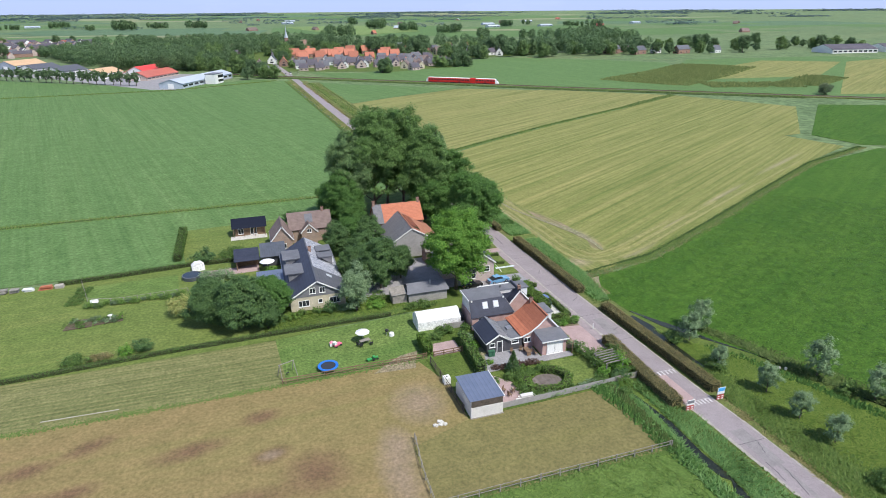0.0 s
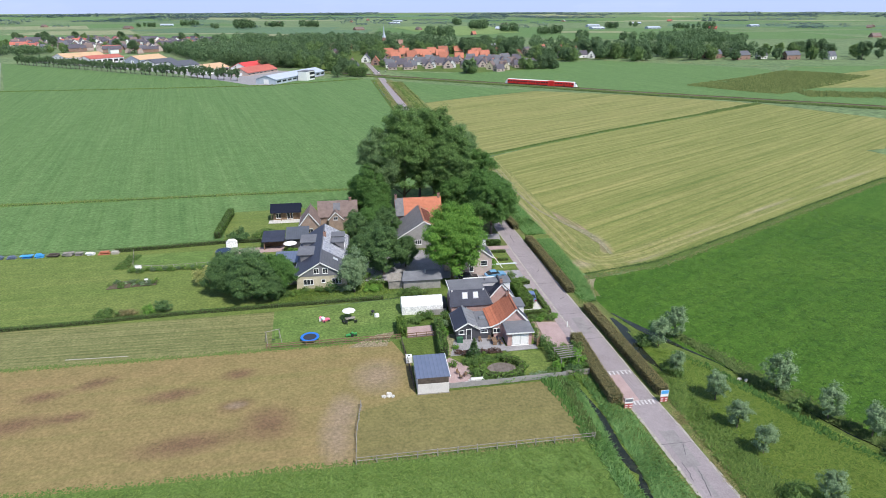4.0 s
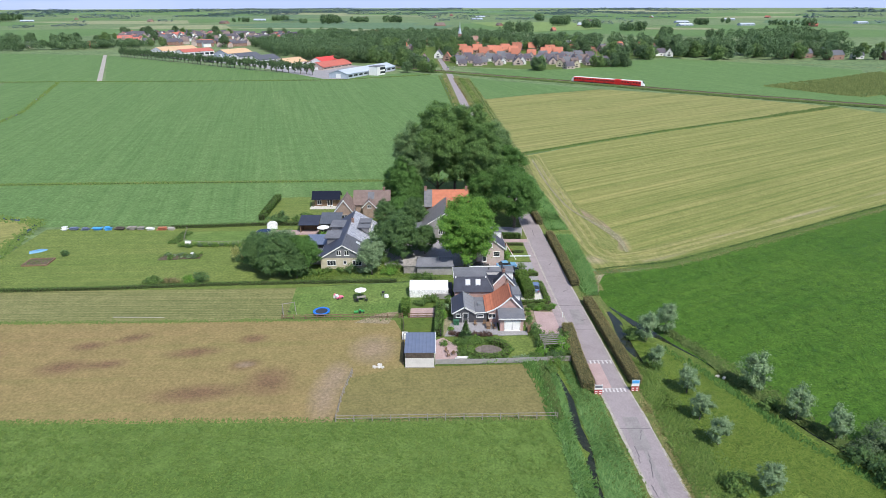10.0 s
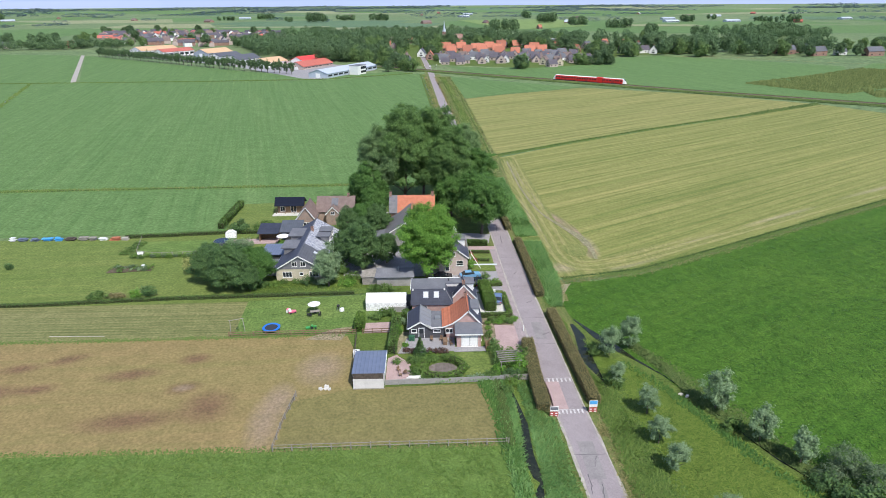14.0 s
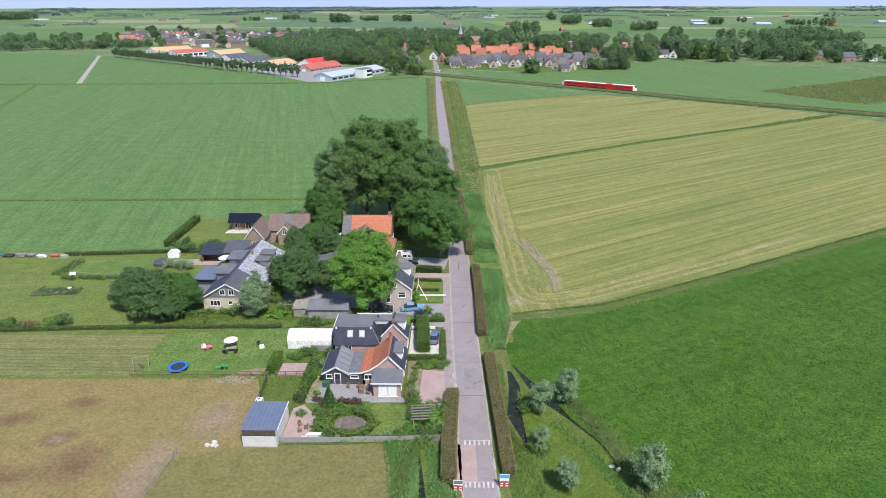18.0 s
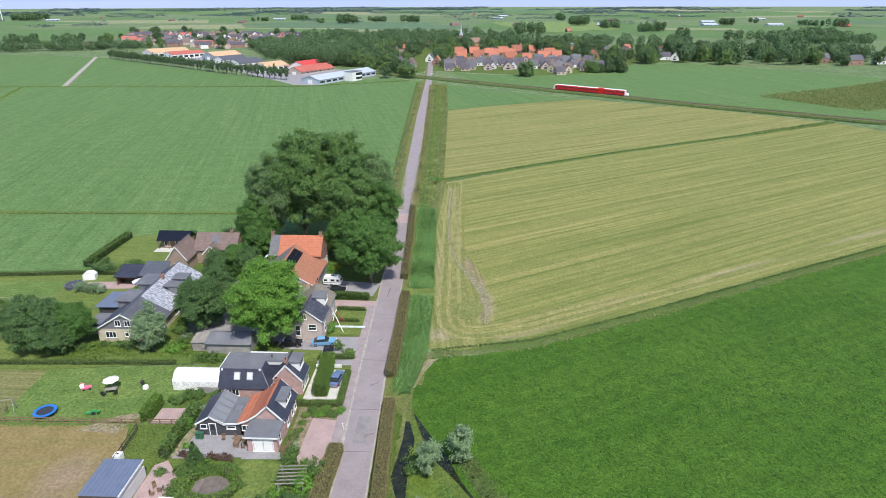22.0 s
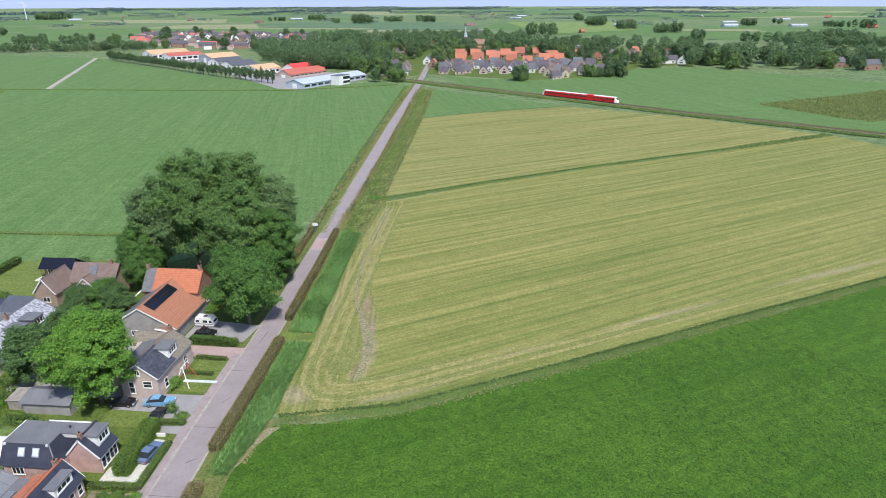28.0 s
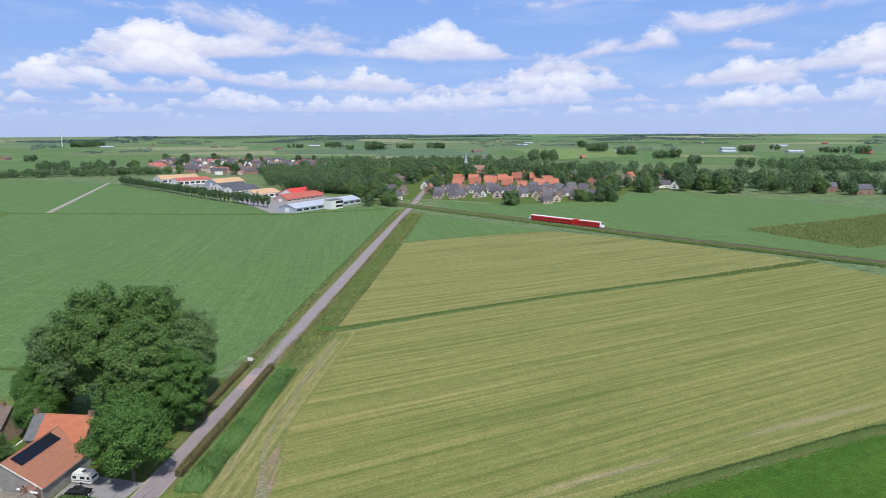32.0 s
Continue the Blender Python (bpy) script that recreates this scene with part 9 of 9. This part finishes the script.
def belts(name, n, near, far, wide, card, seed, label, high=(9, 16), length=(30, 160)):
    r = random.Random(seed)
    b = Build()
    for _ in range(n):
        d = near + (far - near) * r.random() ** 0.8
        az = math.radians(r.uniform(-wide, wide))
        cx, cy = d * math.sin(az), d * math.cos(az)
        ln, h = r.uniform(*length), r.uniform(*high)
        tilt = r.gauss(0, 0.35)
        for _ in range(int(ln / (card * 0.62)) + 6):
            u = r.uniform(-ln / 2, ln / 2)
            x, y = cx + u * math.cos(tilt - az), cy + u * math.sin(tilt - az) + r.gauss(0, h * 0.5)
            z = far_height(x, y)
            hh = h * (0.7 + 0.5 * noise.noise(Vector((u * 0.06, cx * 0.01, seed))))
            pts = [(x + r.gauss(0, card * 0.6), y + r.gauss(0, card * 0.5), z + hh * r.uniform(0.05, 1.0)) for _ in range(3)]
            leaf_cards(b, r, pts, card, 0.3)
    # far belts get their haze from the leaf colour, no air is modelled
    return single(name, b, M["leaf_haze"], label, "trees", "", "stuff")


CLUMPS = [(423, 1412, 85, 21), (406, 1145, 30, 21), (466, 1074, 32, 18), (450, 879, 38, 22), (571, 1047, 80, 24), (375, 1576, 51, 23), (337, 1767, 60, 29), (354, 2248, 32, 26), (728, 1782, 42, 21), (931, 1752, 75, 15), (954, 1665, 50, 22), (896, 1983, 39, 16), (160, 1265, 63, 26), (-681, 2259, 60, 15), (-578, 2369, 68, 21), (-429, 2048, 31, 16), (-325, 1970, 60, 30), (-260, 2170, 70, 19), (-149, 2113, 70, 23), (-1571, 2352, 145, 30), (-914, 1262, 38, 15), (-614, 943, 36, 20), (-563, 946, 14, 17), (-542, 947, 27, 18)]
for i, (x, y, w, h) in enumerate(CLUMPS):
    rc = random.Random(500 + i)
    n = max(3, int(w * 0.22))
    spots = [(x + rc.uniform(-0.5, 0.5) * max(4, w - h * 0.5), y + rc.uniform(-0.5, 0.5) * min(w, 45), h * rc.uniform(0.75, 1.05), h * rc.uniform(0.27, 0.4), max(0, far_height(x, y))) for _ in range(n)]
    woods("tree_clump", spots, "rounded clump of dark trees standing in far fields", 520 + i, M["leaf_wood"], max(1.2, math.hypot(x, y) * 0.0013))
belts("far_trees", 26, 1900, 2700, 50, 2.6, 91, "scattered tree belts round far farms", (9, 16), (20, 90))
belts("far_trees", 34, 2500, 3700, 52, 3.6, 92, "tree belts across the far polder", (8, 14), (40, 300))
belts("horizon_trees", 60, 3500, 4750, 54, 5.0, 93, "tree belts along the horizon in haze-tinted leaves", (9, 15), (150, 700))
rf = random.Random(55)
for i in range(20):
    d, az = rf.uniform(1350, 3200), math.radians(rf.uniform(-46, 46))
    x, y = d * math.sin(az), d * math.cos(az)
    m_ = rf.choice(("roof_rust", "tile_brown", "roof_pale", "tile_brown", "roof_violet"))
    fh = thing("far_farm", x, y, rf.uniform(0, 180), "far farm building among trees", "farm", "far farms", far_height(x, y))
    L, W = rf.uniform(14, 34), rf.uniform(10, 18)
    part("wall", Build().sweep([(-W / 2, -1), (W / 2, -1), (W / 2, 3.4), (0, 8.8), (-W / 2, 3.4)], -L / 2, L / 2), M["brick_red"], fh)
    for s in (1, -1):
        a, b = (L / 2, -L / 2) if s > 0 else (-L / 2, L / 2)
        part("roof", Build().slab((a, s * (W / 2 + 0.4), 3.3), (b, s * (W / 2 + 0.4), 3.3), (b, 0, 9.0), (a, 0, 9.0), 0.2), M[m_], fh)
# far fields in other greens
ff = random.Random(66)
for i in range(70):
    d, az = ff.uniform(1250, 4300), math.radians(ff.uniform(-50, 50))
    x, y = d * math.sin(az), d * math.cos(az)
    w, l, a = ff.uniform(120, 380), ff.uniform(80, 260), ff.uniform(-0.5, 0.5)
    ring = [(x + u * math.cos(a) - v * math.sin(a), y + u * math.sin(a) + v * math.cos(a)) for u, v in ((-w, -l), (w, -l), (w, l), (-w, l))]
    q = Build()
    n = 8
    for iu in range(n):
        for iv in range(n):
            cs = []
            for du, dv in ((0, 0), (1, 0), (1, 1), (0, 1)):
                u, v = -w + 2 * w * (iu + du) / n, -l + 2 * l * (iv + dv) / n
                px_, py_ = x + u * math.cos(a) - v * math.sin(a), y + u * math.sin(a) + v * math.cos(a)
                cs.append((px_, py_, far_height(px_, py_) + 0.25 + 0.004 * i))
            q.face(cs)
    single("far_field", q, M[ff.choice(("grass_big", "grass_big", "land", "grass_big", "far_pale", "far_dark"))], "far polder field in another green", "field", "", "structure")
tufts("pasture_path", [(263, 682), (277, 668), (320, 661), (349, 625), (388, 592), (440, 560)], 5.0, M["dry_blade"], "pale dry strip along the edge of the pasture", 231, 0.35, 1.2, 0, 0.3)
sheet("field_bright", [(104, 2100), (430, 2120), (391, 1518), (179, 1340)], 0.9, M["far_bright"], "far bright yellow-green meadow behind the village", 0.1)
sheet("field_ploughed", [(470, 1480), (640, 1440), (660, 1560), (490, 1600)], 0.9, M["far_pale"], "far pale stubble field", 0.1)
sheet("field_east_crop", [(330, 318), (372, 306), (640, 480), (610, 512), (545, 498)], 0.03, M["hay_north"], "pale striped crop field beside the railway")
sheet("field_east_scrub", [(300, 420), (408, 405), (540, 500), (480, 540), (340, 470)], 0.02, M["hay_north"], "pale rough land behind the nursery")

# ---- sky backdrop with clouds ----
sky_m = bpy.data.materials.new("sky_backdrop")
sky_m.use_nodes = True
st = sky_m.node_tree
st.nodes.remove(st.nodes["Principled BSDF"])
geo = st.nodes.new("ShaderNodeTexCoord")
sp = st.nodes.new("ShaderNodeSeparateXYZ")
st.links.new(geo.outputs["Object"], sp.inputs["Vector"])


def math_of(op, a, b=None):
    m = st.nodes.new("ShaderNodeMath")
    m.operation = op
    for s, v in zip(m.inputs, (a, b)):
        if isinstance(v, (int, float)):
            s.default_value = v
        elif v is not None:
            st.links.new(v, s)
    return m.outputs["Value"]


az = math_of("ARCTAN2", sp.outputs["X"], sp.outputs["Y"])
el = math_of("MAXIMUM", math_of("DIVIDE", sp.outputs["Z"], 4800.0), 0.012)


def at(x, y, z):
    c = st.nodes.new("ShaderNodeCombineXYZ")
    for s, v in zip(c.inputs, (x, y, z)):
        if isinstance(v, (int, float)):
            s.default_value = v
        else:
            st.links.new(v, s)
    return c.outputs["Vector"]


def cloud_rows(ratio, seed, wide, least):
    """Rows of flat-based heaped clouds, smaller towards the horizon: cover and height within the cloud."""
    wave = noise_of(st, at(math_of("MULTIPLY", az, 2.2), seed, 0.0), 1.0, 2, 0.5)
    v = math_of("ADD", math_of("DIVIDE", math_of("LOGARITHM", el, 2.718), math.log(ratio)), math_of("MULTIPLY", wave, 1.6))
    row = math_of("FLOOR", v)
    f = math_of("SUBTRACT", v, row)
    size = math_of("POWER", ratio, row)
    heap = noise_of(st, at(math_of("DIVIDE", az, math_of("MULTIPLY", size, wide)), math_of("MULTIPLY", row, 7.31), seed), 1.0, 2, 0.5)
    top = math_of("MULTIPLY", math_of("SUBTRACT", heap, least), 4.2)
    puff = noise_of(st, at(math_of("DIVIDE", az, math_of("MULTIPLY", size, 0.30)), math_of("MULTIPLY", v, 2.6), seed + 3.0), 1.0, 6, 0.62)
    d = math_of("ADD", math_of("SUBTRACT", math_of("MINIMUM", top, 0.95), f), math_of("MULTIPLY", math_of("SUBTRACT", puff, 0.5), 0.95))
    body = ramp_of(st, [(0.02, (0, 0, 0)), (0.16, (0.75, 0.75, 0.75)), (0.34, (1, 1, 1))])
    st.links.new(d, body.inputs["Fac"])
    base = ramp_of(st, [(0.02, (0, 0, 0)), (0.16, (1, 1, 1))])
    st.links.new(math_of("ADD", f, math_of("MULTIPLY", math_of("SUBTRACT", puff, 0.5), 0.25)), base.inputs["Fac"])
    lit = ramp_of(st, [(0.10, (0.56, 0.59, 0.80)), (0.40, (0.74, 0.76, 0.90)), (0.70, (0.90, 0.90, 0.97))])
    st.links.new(math_of("ADD", f, math_of("MULTIPLY", math_of("SUBTRACT", puff, 0.5), 0.9)), lit.inputs["Fac"])
    return mix_of(st, 1.0, body.outputs["Color"], base.outputs["Color"], "MULTIPLY"), lit.outputs["Color"]


blue = ramp_of(st, [(0.0, (0.42, 0.51, 0.78)), (0.03, (0.42, 0.53, 0.82)), (0.09, (0.30, 0.47, 0.84)), (0.3, (0.18, 0.35, 0.80))])
st.links.new(el, blue.inputs["Fac"])
low = ramp_of(st, [(0.030, (0, 0, 0)), (0.055, (0.55, 0.55, 0.55)), (0.11, (0.95, 0.95, 0.95))])
st.links.new(el, low.inputs["Fac"])
tint = blue.outputs["Color"]
veil = ramp_of(st, [(0.50, (0, 0, 0)), (0.80, (0.4, 0.4, 0.4))])
st.links.new(noise_of(st, at(math_of("MULTIPLY", az, 3.0), math_of("MULTIPLY", el, 16.0), 4.0), 1.0, 5, 0.6), veil.inputs["Fac"])
tint = mix_of(st, veil.outputs["Color"], tint, (0.66, 0.72, 0.88))
for ratio, seed, wide, least in ((1.75, 11.0, 1.5, 0.43), (1.55, 2.0, 1.1, 0.45), (1.9, 29.0, 2.1, 0.42)):
    cover, lit = cloud_rows(ratio, seed, wide, least)
    tint = mix_of(st, mix_of(st, 1.0, cover, low.outputs["Color"], "MULTIPLY"), tint, lit)
em = st.nodes.new("ShaderNodeEmission")
em.inputs["Strength"].default_value = SKY_GLOW
st.links.new(tint, em.inputs["Color"])
st.links.new(em.outputs["Emission"], st.nodes["Material Output"].inputs["Surface"])
sb = Build()
kk = 96
for z in (-20, 60, 300, 800, 1500, 2400):
    sb.v.extend((4860 * math.sin(2 * math.pi * i / kk), 4860 * math.cos(2 * math.pi * i / kk), z) for i in range(kk))
for j in range(5):
    sb.f.extend((j * kk + i, j * kk + (i + 1) % kk, (j + 1) * kk + (i + 1) % kk, (j + 1) * kk + i) for i in range(kk))
single("backdrop", sb, sky_m, "blue summer sky with white cumulus clouds", "sky", "", "structure", m=pose(20, 60, 0), smooth=True)
